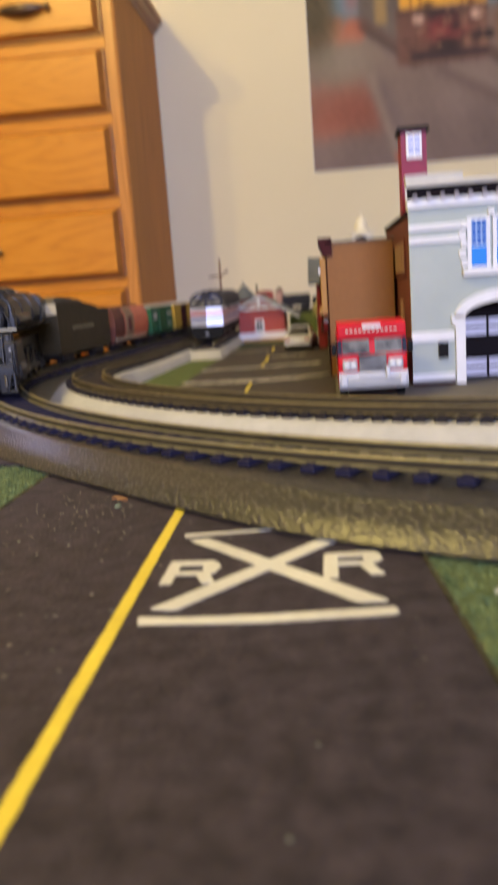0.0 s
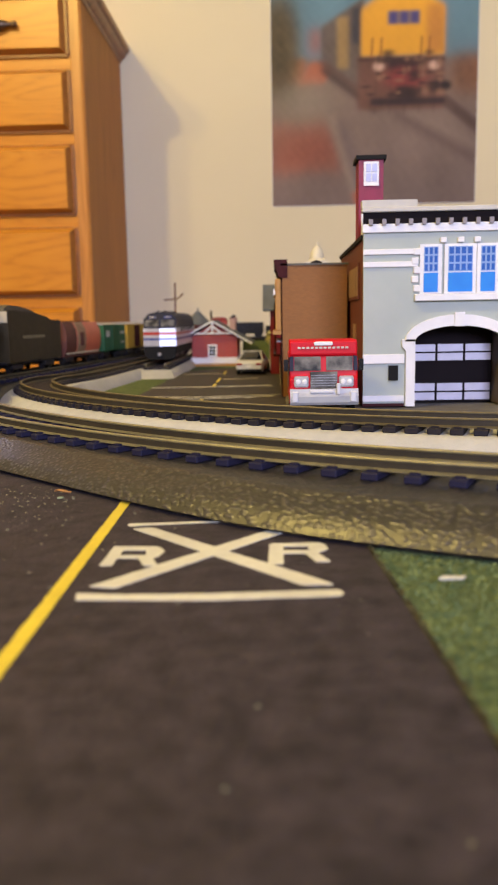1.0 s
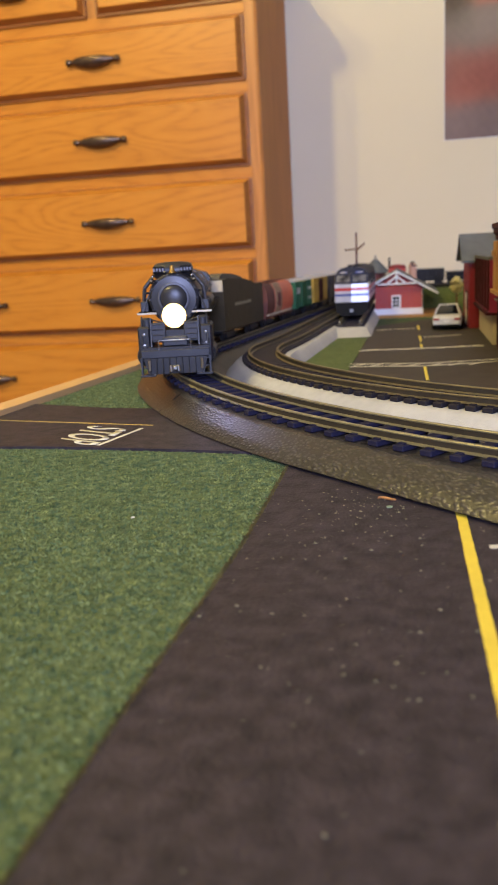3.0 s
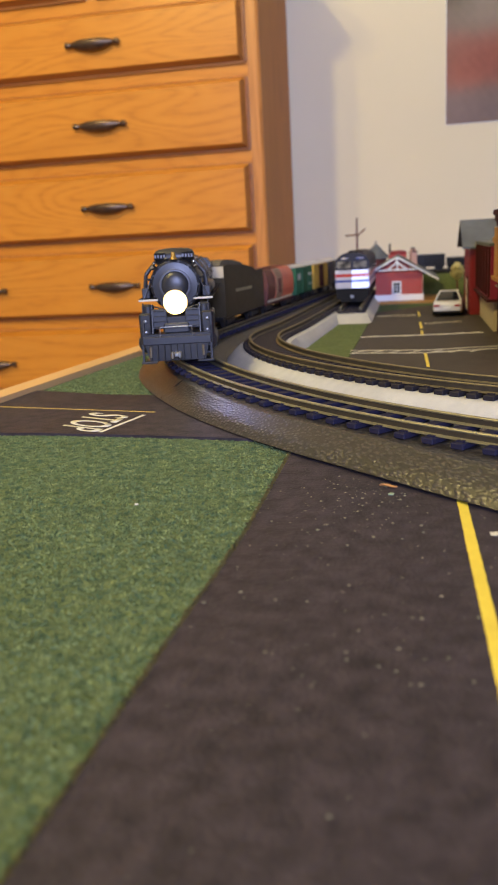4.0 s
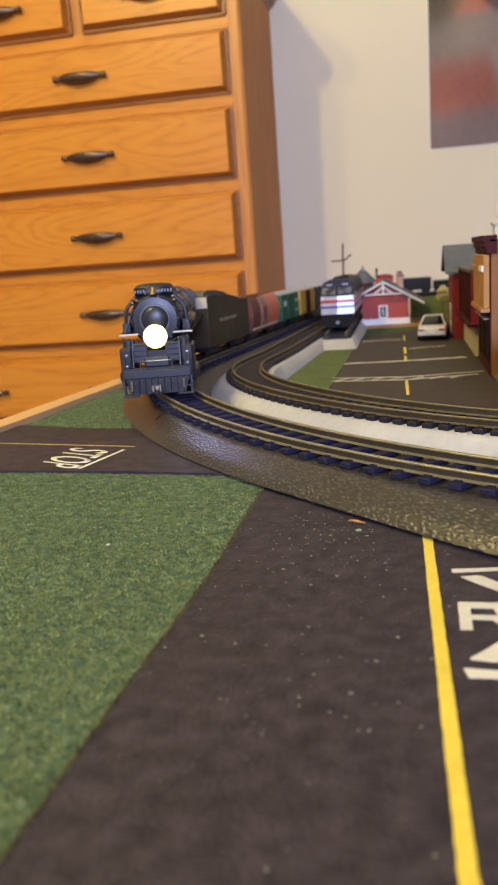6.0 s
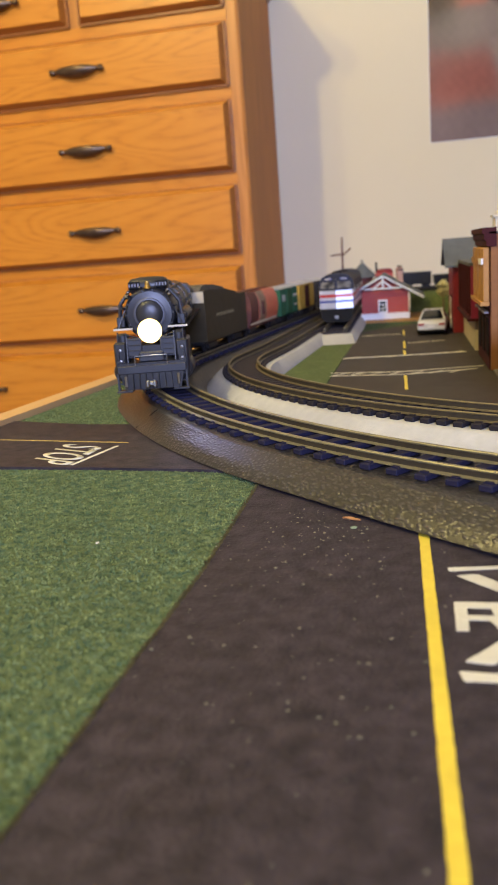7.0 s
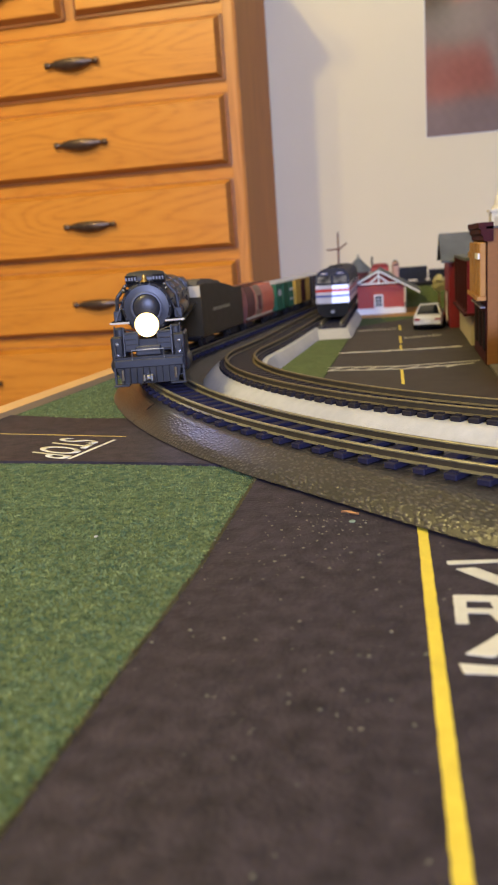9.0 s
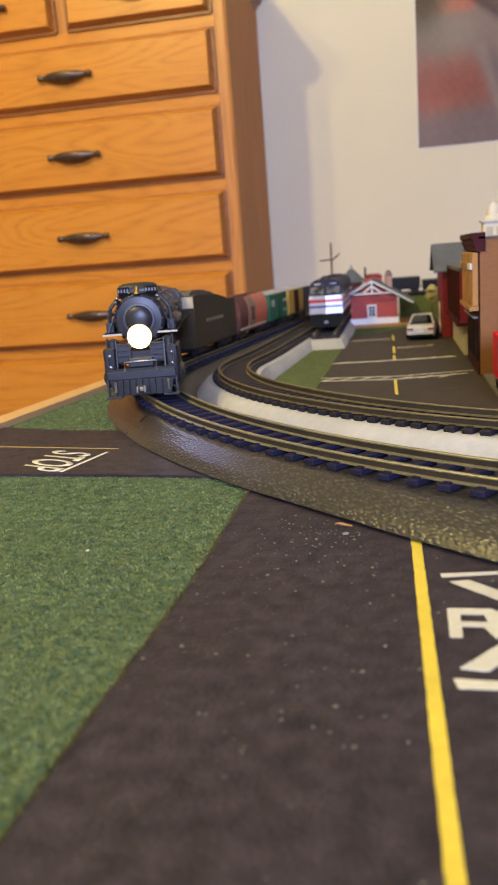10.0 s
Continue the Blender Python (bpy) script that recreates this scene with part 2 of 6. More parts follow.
FOOT = mat("dull_rail_foot", (0.27, 0.24, 0.135), 0.5, 0.4, c2=(0.18, 0.16, 0.09), scale=200)
WEB = mat("dark_brown_rail_web", (0.052, 0.040, 0.022), 0.6, 0.0, c2=(0.034, 0.026, 0.015), scale=200)
BLUETIE = mat("navy_black_tie_plastic", (0.017, 0.016, 0.040), 0.7, c2=(0.023, 0.022, 0.050), scale=400, spec=0.15)
BLACK = mat("satin_black_paint", (0.018, 0.018, 0.022), 0.38, c2=(0.026, 0.026, 0.030), scale=200, spec=0.4)
GRAPHITE = mat("graphite_smokebox", (0.040, 0.043, 0.054), 0.40, 0.25, c2=(0.030, 0.032, 0.041), scale=200)
STEEL = mat("bright_steel", (0.5, 0.5, 0.5), 0.3, 1.0)
CHROME = mat("chrome_plastic", (0.7, 0.7, 0.72), 0.18, 1.0)
GOLD = mat("brass_bell", (0.7, 0.45, 0.12), 0.3, 1.0)
DIMFIG = mat("dim_grey_figures", (0.26, 0.28, 0.38), 0.6)
IVORY = mat("ivory_lettering", (0.7, 0.66, 0.55), 0.6)
TANBAR = mat("dull_gold_lettering", (0.27, 0.23, 0.12), 0.6)
TRUCKRED = mat("fire_truck_red", (0.72, 0.006, 0.02), 0.5, c2=(0.64, 0.005, 0.016), scale=100, spec=0.25)
BARNRED = mat("barn_red_paint", (0.30, 0.018, 0.03), 0.5, c2=(0.22, 0.012, 0.022), scale=150)
RASPBERRY = mat("raspberry_paint", (0.31, 0.016, 0.065), 0.6, c2=(0.25, 0.013, 0.05), scale=150)
MAROON = mat("dark_maroon_paint", (0.062, 0.009, 0.012), 0.7, c2=(0.045, 0.007, 0.009), scale=150, spec=0.2)
ORANGE = mat("tan_yellow_panel", (0.50, 0.26, 0.06), 0.6, c2=(0.42, 0.2, 0.04), scale=150)
CREAM = mat("cream_plaster", (0.62, 0.54, 0.38), 0.7, c2=(0.54, 0.46, 0.31), scale=120)
BRICKBROWN = masonry("brown_brick_sheet", (0.265, 0.112, 0.027), (0.235, 0.100, 0.026))
BRICKRED = masonry("red_brick_sheet", (0.46, 0.06, 0.05), (0.32, 0.1, 0.08))
BRICKDARK = masonry("dark_red_brick_sheet", (0.150, 0.030, 0.018), (0.105, 0.032, 0.022))
SAGE = mat("sage_green_wall", (0.46, 0.52, 0.47), 0.55, c2=(0.43, 0.49, 0.44), scale=100)
TRIM = mat("white_model_trim", (0.92, 0.92, 0.92), 0.5, c2=(0.86, 0.86, 0.86), scale=150)
ROOFGREY = mat("grey_slate_roof", (0.15, 0.165, 0.18), 0.7, c2=(0.10, 0.11, 0.12), scale=90, bump=0.4, bscale=500)
PINK = mat("pink_stucco", (0.6, 0.36, 0.28), 0.7)
CONCRETE = mat("grey_concrete_sheet", (0.17, 0.16, 0.14), 0.8, c2=(0.11, 0.1, 0.09), scale=110, bump=0.3, bscale=700)
NAVY = mat("dark_blue_paint", (0.008, 0.012, 0.040), 0.6, spec=0.3)
STRIPERED = mat("red_stripe", (0.5, 0.03, 0.03), 0.35)
STRIPEBLUE = mat("blue_stripe", (0.03, 0.06, 0.32), 0.35)
SILVER = mat("silver_body_paint", (0.62, 0.63, 0.66), 0.3, 0.3)
BRIGHT = mat("bright_silver_paint", (0.86, 0.87, 0.92), 0.3, 0.15)
NOSE = mat("polished_silver_nose", (0.60, 0.62, 0.72), 0.38, 0.4, scale=90)
CARWHITE = mat("white_car_lacquer", (0.8, 0.8, 0.8), 0.15)
GLASS = mat("dark_tinted_window", (0.015, 0.018, 0.022), 0.08)
CABGLASS = mat("grey_cab_window", (0.025, 0.026, 0.032), 0.15, c2=(0.26, 0.25, 0.23), scale=90, mix=0.3, spec=0.3)
BLUEPANE = mat("blue_window_sheet", (0.02, 0.31, 0.92), 0.5, c2=(0.012, 0.23, 0.84), scale=60, spec=0.2)
CORNICE = mat("cream_grey_cornice", (0.66, 0.64, 0.57), 0.6, c2=(0.58, 0.56, 0.50), scale=150)
BRACKET = mat("grey_lilac_bracket", (0.34, 0.31, 0.33), 0.6)
PALEBLUE = mat("pale_blue_glazing", (0.30, 0.50, 0.88), 0.5)
DEEPBLUE = mat("deep_blue_pane", (0.02, 0.15, 0.62), 0.5, spec=0.2)
LILACPANE = mat("lilac_pane", (0.42, 0.46, 0.76), 0.4)
OLDBROWN = mat("dark_brown_reveal", (0.10, 0.07, 0.04), 0.7)
LILAC = mat("frosted_door_pane", (0.75, 0.74, 0.88), 0.35)
RUBBER = mat("black_rubber", (0.013, 0.013, 0.014), 0.75, spec=0.15)
TENDER = mat("brown_black_tender_paint", (0.056, 0.044, 0.024), 0.6, c2=(0.072, 0.056, 0.032), scale=150, spec=0.15)
COAL = mat("dusty_brown_coal", (0.15, 0.125, 0.08), 0.9, c2=(0.08, 0.068, 0.045), scale=300, bump=1.0, bscale=500)
HOPPER = mat("faded_orange_red", (0.74, 0.19, 0.10), 0.4, c2=(0.60, 0.15, 0.08), scale=60)
TANPATCH = mat("faded_tan_paint", (0.36, 0.25, 0.15), 0.6, c2=(0.26, 0.16, 0.09), scale=120)
DOORDARK = mat("dark_door_paint", (0.014, 0.010, 0.012), 0.8, spec=0.12)
HOPDARK = mat("rusty_brown_paint", (0.16, 0.045, 0.03), 0.6, c2=(0.1, 0.03, 0.02), scale=80)
GREENCAR = mat("boxcar_green", (0.02, 0.13, 0.05), 0.5)
YELCAR = mat("boxcar_yellow", (0.55, 0.33, 0.03), 0.5)
IVORYTRIM = mat("cream_white_trim", (0.86, 0.80, 0.62), 0.55, c2=(0.80, 0.73, 0.55), scale=150)
RINGGREY = mat("blue_grey_steel", (0.11, 0.12, 0.16), 0.45, 0.3)
LOUVRE = mat("dull_pink_louvre", (0.40, 0.24, 0.15), 0.7)
TANSTRIP = mat("tan_pine_strip", (0.74, 0.48, 0.22), 0.5, c2=(0.64, 0.39, 0.16), scale=30, stretch=(1, 0.1, 1))
TREE = mat("cream_foam_bush", (0.78, 0.70, 0.36), 0.9, c2=(0.62, 0.56, 0.26), scale=200)
FRINGE = mat("brown_turf_fringe", (0.110, 0.082, 0.032), 0.9, c2=(0.15, 0.14, 0.06), scale=300, mix=0.5, spec=0.1)
DRYLEAF = mat("dry_leaf", (0.5, 0.24, 0.08), 0.7)
GREENCHIP = mat("pale_green_flake", (0.30, 0.42, 0.30), 0.8)
CRUMB = mat("pale_green_crumbs", (0.17, 0.20, 0.11), 0.8, c2=(0.38, 0.34, 0.22), scale=500)
PALEWOOD = mat("pale_pine", (0.66, 0.47, 0.27), 0.5, c2=(0.58, 0.4, 0.21), scale=30, stretch=(1, 0.1, 1))
HALO = glow("headlight_bloom", (1.0, 0.70, 0.24), 3.6)
HEAD = glow("headlight_lens", (1.0, 0.90, 0.66), 14.0)
TAIL = mat("red_tail_lamp", (0.4, 0.02, 0.02), 0.2)


# ---- mesh helpers ----
def box(bm, x0, x1, y0, y1, z0, z1, bevel=0.0, segs=1):
    vs = [bm.verts.new(p) for p in ((x0, y0, z0), (x1, y0, z0), (x1, y1, z0), (x0, y1, z0), (x0, y0, z1), (x1, y0, z1), (x1, y1, z1), (x0, y1, z1))]
    fs = [bm.faces.new([vs[i] for i in f]) for f in ((3, 2, 1, 0), (4, 5, 6, 7), (0, 1, 5, 4), (1, 2, 6, 5), (2, 3, 7, 6), (3, 0, 4, 7))]
    if bevel:
        es = list({e for f in fs for e in f.edges})
        bmesh.ops.bevel(bm, geom=es, offset=bevel, segments=segs, affect="EDGES", profile=0.5)
    return bm


def slab(bm, pts, z0, z1):
    """An upright prism over the outline pts."""
    a = [bm.verts.new((x, y, z0)) for x, y in pts]
    b = [bm.verts.new((x, y, z1)) for x, y in pts]
    n = len(pts)
    bm.faces.new(a[::-1])
    bm.faces.new(b)
    for i in range(n):
        bm.faces.new((a[i], a[(i + 1) % n], b[(i + 1) % n], b[i]))
    return bm


def prism(bm, axis, pts, lo, hi):
    """A prism whose outline pts lies across the axis: 'x' takes (y, z), 'y' takes (x, z)."""
    put = (lambda p, t: (t, p[0], p[1])) if axis == "x" else (lambda p, t: (p[0], t, p[1]))
    a = [bm.verts.new(put(p, lo)) for p in pts]
    b = [bm.verts.new(put(p, hi)) for p in pts]
    n = len(pts)
    bm.faces.new(a[::-1])
    bm.faces.new(b)
    for i in range(n):
        bm.faces.new((a[i], a[(i + 1) % n], b[(i + 1) % n], b[i]))
    return bm


def tube(bm, p, q, r0, r1=None, n=12):
    """A tapered rod from p to q."""
    r1 = r0 if r1 is None else r1
    p, q = Vector(p), Vector(q)
    m = (q - p).to_track_quat("Z", "Y").to_matrix()
    a, b = [], []
    for i in range(n):
        d = m @ Vector((math.cos(2 * math.pi * i / n), math.sin(2 * math.pi * i / n), 0))
        a.append(bm.verts.new(p + d * r0))
        b.append(bm.verts.new(q + d * max(r1, 1e-5)))
    bm.faces.new(a[::-1])
    bm.faces.new(b)
    for i in range(n):
        bm.faces.new((a[i], a[(i + 1) % n], b[(i + 1) % n], b[i]))
    return bm


def lathe(bm, centre, axis, profile, n=20):
    """profile: (distance along axis, radius) from one end to the other."""
    c, m = Vector(centre), Vector(axis).to_track_quat("Z", "Y").to_matrix()
    rings = []
    for t, r in profile:
        rings.append([bm.verts.new(c + m @ Vector((r * math.cos(2 * math.pi * i / n), r * math.sin(2 * math.pi * i / n), t))) for i in range(n)])
    for a, b in zip(rings, rings[1:]):
        for i in range(n):
            bm.faces.new((a[i], a[(i + 1) % n], b[(i + 1) % n], b[i]))
    bm.faces.new(rings[0][::-1])
    bm.faces.new(rings[-1])
    return bm


def part(name, bm, material, parent=None, label="", smooth=False):
    me = bpy.data.meshes.new(name)
    bmesh.ops.recalc_face_normals(bm, faces=bm.faces)
    bm.to_mesh(me)
    bm.free()
    me.materials.append(material)
    if smooth:
        me.shade_smooth()
        me.set_sharp_from_angle(angle=radians(35))
    o = new(name, me)
    if parent:
        o.parent = parent
    if label:
        tagged(o, label)
    return o


def bx(name, dims, material, parent=None, label="", bevel=0.0):
    return part(name, box(bmesh.new(), *dims, bevel), material, parent, label)


def thing(name, label, category, at=(0, 0, 0), turn=0.0, group=""):
    o = tagged(new(name), label, category, group)
    o.matrix_world = pose(*at, 0, 0, turn)
    return o

# ---- room ----
WALL_Y = 1.57
tagged(bx("wall_north", (-2.6, 2.6, WALL_Y, WALL_Y + 0.1, -0.75, 1.75), WALL), "cream painted plaster wall", "wall", kind="structure")
bm = bmesh.new()
for d in ((-2.6, 0.05, -2.3, -2.2, -0.75, 1.75), (1.05, 2.6, -2.3, -2.2, -0.75, 1.75), (0.05, 1.05, -2.3, -2.2, -0.75, 0.2), (0.05, 1.05, -2.3, -2.2, 1.3, 1.75)):
    box(bm, *d)
tagged(part("wall_south", bm, WALL), "cream painted plaster wall with a window opening", "wall", kind="structure")
tagged(bx("wall_west", (-2.7, -2.6, -2.3, WALL_Y + 0.1, -0.75, 1.75), WALL), "cream painted plaster wall", "wall", kind="structure")
tagged(bx("wall_east", (2.6, 2.7, -2.3, WALL_Y + 0.1, -0.75, 1.75), WALL), "cream painted plaster wall", "wall", kind="structure")
tagged(bx("ceiling", (-2.7, 2.7, -2.3, WALL_Y + 0.1, 1.75, 1.85), CEIL), "white painted ceiling", "ceiling", kind="structure")
tagged(bx("floor", (-2.7, 2.7, -2.3, WALL_Y + 0.1, -0.85, -0.75), BOARDS), "brown wooden floor", "floor", kind="structure")
bm = bmesh.new()
for d in ((0.05, 0.09, -2.29, -2.22, 0.2, 1.3), (1.01, 1.05, -2.29, -2.22, 0.2, 1.3), (0.09, 1.01, -2.29, -2.22, 0.2, 0.24), (0.09, 1.01, -2.29, -2.22, 1.26, 1.3)):
    box(bm, *d)
tagged(part("window_1", bm, TRIM), "white framed window in the wall", "window", kind="structure")

# ---- dresser ----
dresser = thing("dresser", "tall honey oak chest of drawers with dark bronze cup pulls", "dresser")
part("carcass", box(bmesh.new(), -0.94, -0.216, 1.256, WALL_Y - 0.003, -0.71, 0.566, 0.002), OAKV, dresser)
# thin added sheet: oak painted darker to offset the bluish window light here
bx("side_panel", (-0.216, -0.2145, 1.2590, WALL_Y - 0.003, -0.71, 0.5455), OAKSIDE, dresser, "oak side panel, colour darkened against the window light")


def drawer_front(x0, x1, z0, z1, pulls):
    bm = bmesh.new()
    y0, y1, c = 1.237, 1.2555, 0.0062
    back = [bm.verts.new(p) for p in ((x0, y1, z0), (x1, y1, z0), (x1, y1, z1), (x0, y1, z1))]
    mid = [bm.verts.new(p) for p in ((x0, y0 + 0.015, z0), (x1, y0 + 0.015, z0), (x1, y0 + 0.015, z1), (x0, y0 + 0.015, z1))]
    lip = [bm.verts.new(p) for p in ((x0 + c, y0 + 0.002, z0 + c), (x1 - c, y0 + 0.002, z0 + c), (x1 - c, y0 + 0.002, z1 - c), (x0 + c, y0 + 0.002, z1 - c))]
    e = c + 0.001
    face = [bm.verts.new(p) for p in ((x0 + e, y0, z0 + e), (x1 - e, y0, z0 + e), (x1 - e, y0, z1 - e), (x0 + e, y0, z1 - e))]
    bm.faces.new(back)
    for a, b in ((back, mid), (lip, face)):
        for i in range(4):
            bm.faces.new((a[i], a[(i + 1) % 4], b[(i + 1) % 4], b[i]))
    bm.faces.new(face)
    d = part("drawer", bm, OAK, dresser)
    # bottom and side bevels darker: stain plus shade from overhead light, put into the colour
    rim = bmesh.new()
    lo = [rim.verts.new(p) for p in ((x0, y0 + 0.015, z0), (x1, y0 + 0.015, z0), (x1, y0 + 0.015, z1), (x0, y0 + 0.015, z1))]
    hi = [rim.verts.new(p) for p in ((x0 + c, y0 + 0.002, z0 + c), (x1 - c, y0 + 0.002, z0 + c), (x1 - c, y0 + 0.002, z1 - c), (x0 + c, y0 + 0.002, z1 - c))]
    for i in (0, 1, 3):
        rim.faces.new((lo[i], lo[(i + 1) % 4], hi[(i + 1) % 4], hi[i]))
    part("edge_bevel", rim, OAKEDGE, d, "bevelled drawer edge, darkened as stain and shade")
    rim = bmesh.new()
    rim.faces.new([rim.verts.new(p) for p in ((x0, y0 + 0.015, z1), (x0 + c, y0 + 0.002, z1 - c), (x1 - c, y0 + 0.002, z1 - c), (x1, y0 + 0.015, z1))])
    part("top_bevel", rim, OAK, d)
    # added dark strips paint the shade below and beside the drawer; lit top has none
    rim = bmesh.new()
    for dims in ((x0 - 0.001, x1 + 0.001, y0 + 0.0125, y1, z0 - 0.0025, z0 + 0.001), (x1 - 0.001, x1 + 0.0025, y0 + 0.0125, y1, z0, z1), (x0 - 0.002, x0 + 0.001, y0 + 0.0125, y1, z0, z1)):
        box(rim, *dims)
    part("edge_moulding", rim, OAKD, d, "dark strip standing in for shade at the drawer edge")
    for px in pulls:
        zc = (z0 + z1) / 2 - 0.002
        bm = bmesh.new()
        prof = [(-0.044, 0.002), (-0.043, 0.0042), (-0.040, 0.0048), (-0.037, 0.0042), (-0.034, 0.003), (-0.030, 0.0042), (-0.024, 0.0068), (-0.014, 0.0098), (0, 0.0112)]
        prof += [(-t, r) for t, r in prof[-2::-1]]
        lathe(bm, (px, y0 - 0.007, zc), (1, 0, 0), prof, 16)
        for v in bm.verts:
            v.co.y = y0 - 0.001 if v.co.y > y0 - 0.001 else v.co.y
            if v.co.z > zc + 0.0048:
                v.co.z = zc + 0.0048 + (v.co.z - zc - 0.0048) * 0.35
        part("cup_pull", bm, BRONZE, d, "dark bronze cup pull", True)


for z0, z1 in ((0.354, 0.442), (0.230, 0.332), (0.105, 0.208), (-0.020, 0.085), (-0.145, -0.040), (-0.270, -0.165), (-0.395, -0.290), (-0.52, -0.415)):
    drawer_front(-0.916, -0.237, z0, z1, (-0.469, -0.705))
for i in range(3):
    x1 = -0.237 - i * 0.2455
    drawer_front(x1 - 0.225 if i < 2 else -0.916, x1, 0.464, 0.545, (x1 - 0.112,))
for za, zb in ((0.442, 0.464), (0.332, 0.354), (0.208, 0.230), (0.085, 0.105), (-0.040, -0.020), (-0.165, -0.145), (-0.290, -0.270)):
    bx("rail", (-0.922, -0.232, 1.2545, 1.2559, za + 0.0025, zb - 0.0025), OAK, dresser)
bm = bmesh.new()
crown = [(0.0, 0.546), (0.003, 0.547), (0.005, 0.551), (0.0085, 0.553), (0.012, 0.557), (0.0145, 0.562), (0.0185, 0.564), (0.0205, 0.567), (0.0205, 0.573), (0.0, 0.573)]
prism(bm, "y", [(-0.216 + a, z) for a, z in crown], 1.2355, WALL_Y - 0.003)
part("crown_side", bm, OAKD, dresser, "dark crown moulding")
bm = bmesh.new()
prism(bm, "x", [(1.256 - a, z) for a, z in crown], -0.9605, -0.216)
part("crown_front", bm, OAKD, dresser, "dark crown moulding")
bx("top", (-0.958, -0.198, 1.238, WALL_Y - 0.003, 0.573, 0.580), OAK, dresser, bevel=0.002)
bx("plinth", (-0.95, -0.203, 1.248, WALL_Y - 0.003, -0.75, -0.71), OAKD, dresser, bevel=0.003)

# ---- poster ----
NU, NV = 170, 256
PX0, PX1, PZ0, PZ1 = 0.0725, 0.459, 0.277, 0.857
rng = np.random.RandomState(3)
u, v = np.meshgrid(np.linspace(0, 1, NU + 1), np.linspace(0, 1, NV + 1))
wob = np.zeros_like(u)
for k in range(14):
    a, b_, ph = rng.uniform(-30, 30), rng.uniform(-30, 30), rng.uniform(0, 6.3)
    wob += np.sin(a * u + b_ * v + ph) / 14


fine = np.zeros_like(u)
for k in range(30):
    fine += np.sin(rng.uniform(-170, 170) * u + rng.uniform(-240, 240) * v + rng.uniform(0, 6.3)) / 14
wob += 0.17 * fine


def soft(d, w=0.03):
    return 1 / (1 + np.exp(-np.clip(d / w, -40, 40)))


img = np.zeros(u.shape + (3,))


def lay(mask, c, grain=0.5):
    global img
    img = img * (1 - mask[..., None]) + np.array(c) * (1 + grain * wob[..., None]) * mask[..., None]


# the print, laid out on a sheet 362 wide and 543 high, from its lower left corner
X, Y = 362 * u, 543 * v + 18


def tone(r, g, b):
    """Ink reflectance of a printed colour under the warm lamp."""
    return [min(0.85, k * (c / 255) ** 2.2) for c, k in ((r, 1.05), (g, 1.18), (b, 1.3))]


def zone(x0, x1, y0, y1, w=3.0, lean=0.0):
    w *= 0.5
    s = X - lean * (Y - y0)
    return soft(s - x0, w) * soft(x1 - s, w) * soft(Y - y0, w) * soft(y1 - Y, w)


def streak(x0, y0, x1, y1, half, w=3.0):
    w *= 0.5
    d = math.hypot(x1 - x0, y1 - y0)
    a = ((X - x0) * (x1 - x0) + (Y - y0) * (y1 - y0)) / d
    o = (X - x0) * (y1 - y0) / d - (Y - y0) * (x1 - x0) / d
    return soft(half - np.abs(o), w) * soft(a, w) * soft(d - a, w)


def blot(x, y, rx, ry, w=0.15):
    return soft(1 - np.hypot((X - x) / rx, (Y - y) / ry), w)


lay(np.ones_like(u), tone(122, 100, 86), 0.35)
lay(soft(0.22 - v, 0.09), tone(112, 92, 84), 0.4)
lay(soft(Y - 268 - 8 * wob, 5), tone(98, 124, 132), 0.25)
lay(zone(-20, 60, 226, 268, 6), tone(148, 94, 66), 0.6)
lay(zone(318, 400, 205, 270, 16), tone(128, 86, 62), 0.7)
lay(blot(14, 290, 38, 90), tone(92, 78, 56), 0.9)
lay(zone(50, 94, 226, 262, 5, 0.5), tone(160, 92, 68), 0.4)
lay(zone(66, 92, 276, 318, 10) * 0.75, tone(150, 86, 72), 0.4)
red = soft(X + 5, 4) * soft(100 + (160 - Y) * 0.32 - X, 5) * soft(160 + 0.06 * X + 9 * wob - Y, 7) * soft(Y - 74 + 8 * wob, 6)
lay(red * 0.85, tone(136, 88, 70), 0.5)
for x, y, a, b_ in ((66, 128, 40, 22), (92, 108, 26, 20), (34, 98, 34, 18)):
    lay(red * blot(x, y, a, b_, 0.5) * 0.5, tone(150, 80, 62), 0.5)
lay(blot(54, 196, 48, 34, 0.3) * 0.6, tone(132, 118, 98), 0.3)
lay(streak(104, 172, 158, 6, 7, 6) * 0.6, tone(142, 120, 104), 0.3)
lay(streak(122, 160, 172, 20, 8, 9) * 0.5, tone(98, 82, 80), 0.3)
lay(streak(150, 40, 164, 0, 8, 5), tone(160, 84, 62), 0.4)
lay(streak(216, 174, 372, 86, 8, 8) * 0.7, tone(92, 72, 64), 0.4)
lay(streak(240, 176, 372, 112, 5, 8) * 0.4, tone(134, 112, 100), 0.2)
lay(streak(300, 198, 372, 140, 9, 4), tone(86, 66, 58), 0.4)
under = soft(X - 86, 3) * soft(190 - X, 3) * soft(268 - Y, 4) * soft(Y - 252 + (X - 88) * 0.74, 4)
lay(under, tone(92, 70, 60), 0.6)
lay(streak(90, 250, 184, 180, 6, 5) * 0.8, tone(66, 52, 48), 0.4)
flank = soft(X - 88, 2) * soft(164 - X, 2) * soft(322 + (X - 90) * 0.62 - Y, 2.5) * soft(Y - 268 + (X - 90) * 0.75, 3)
lay(flank, tone(96, 82, 72), 0.7)
lay(flank * zone(116, 136, 250, 336, 4), tone(142, 112, 72), 0.6)
lay(flank * zone(142, 158, 290, 350, 4), tone(66, 62, 64), 0.5)
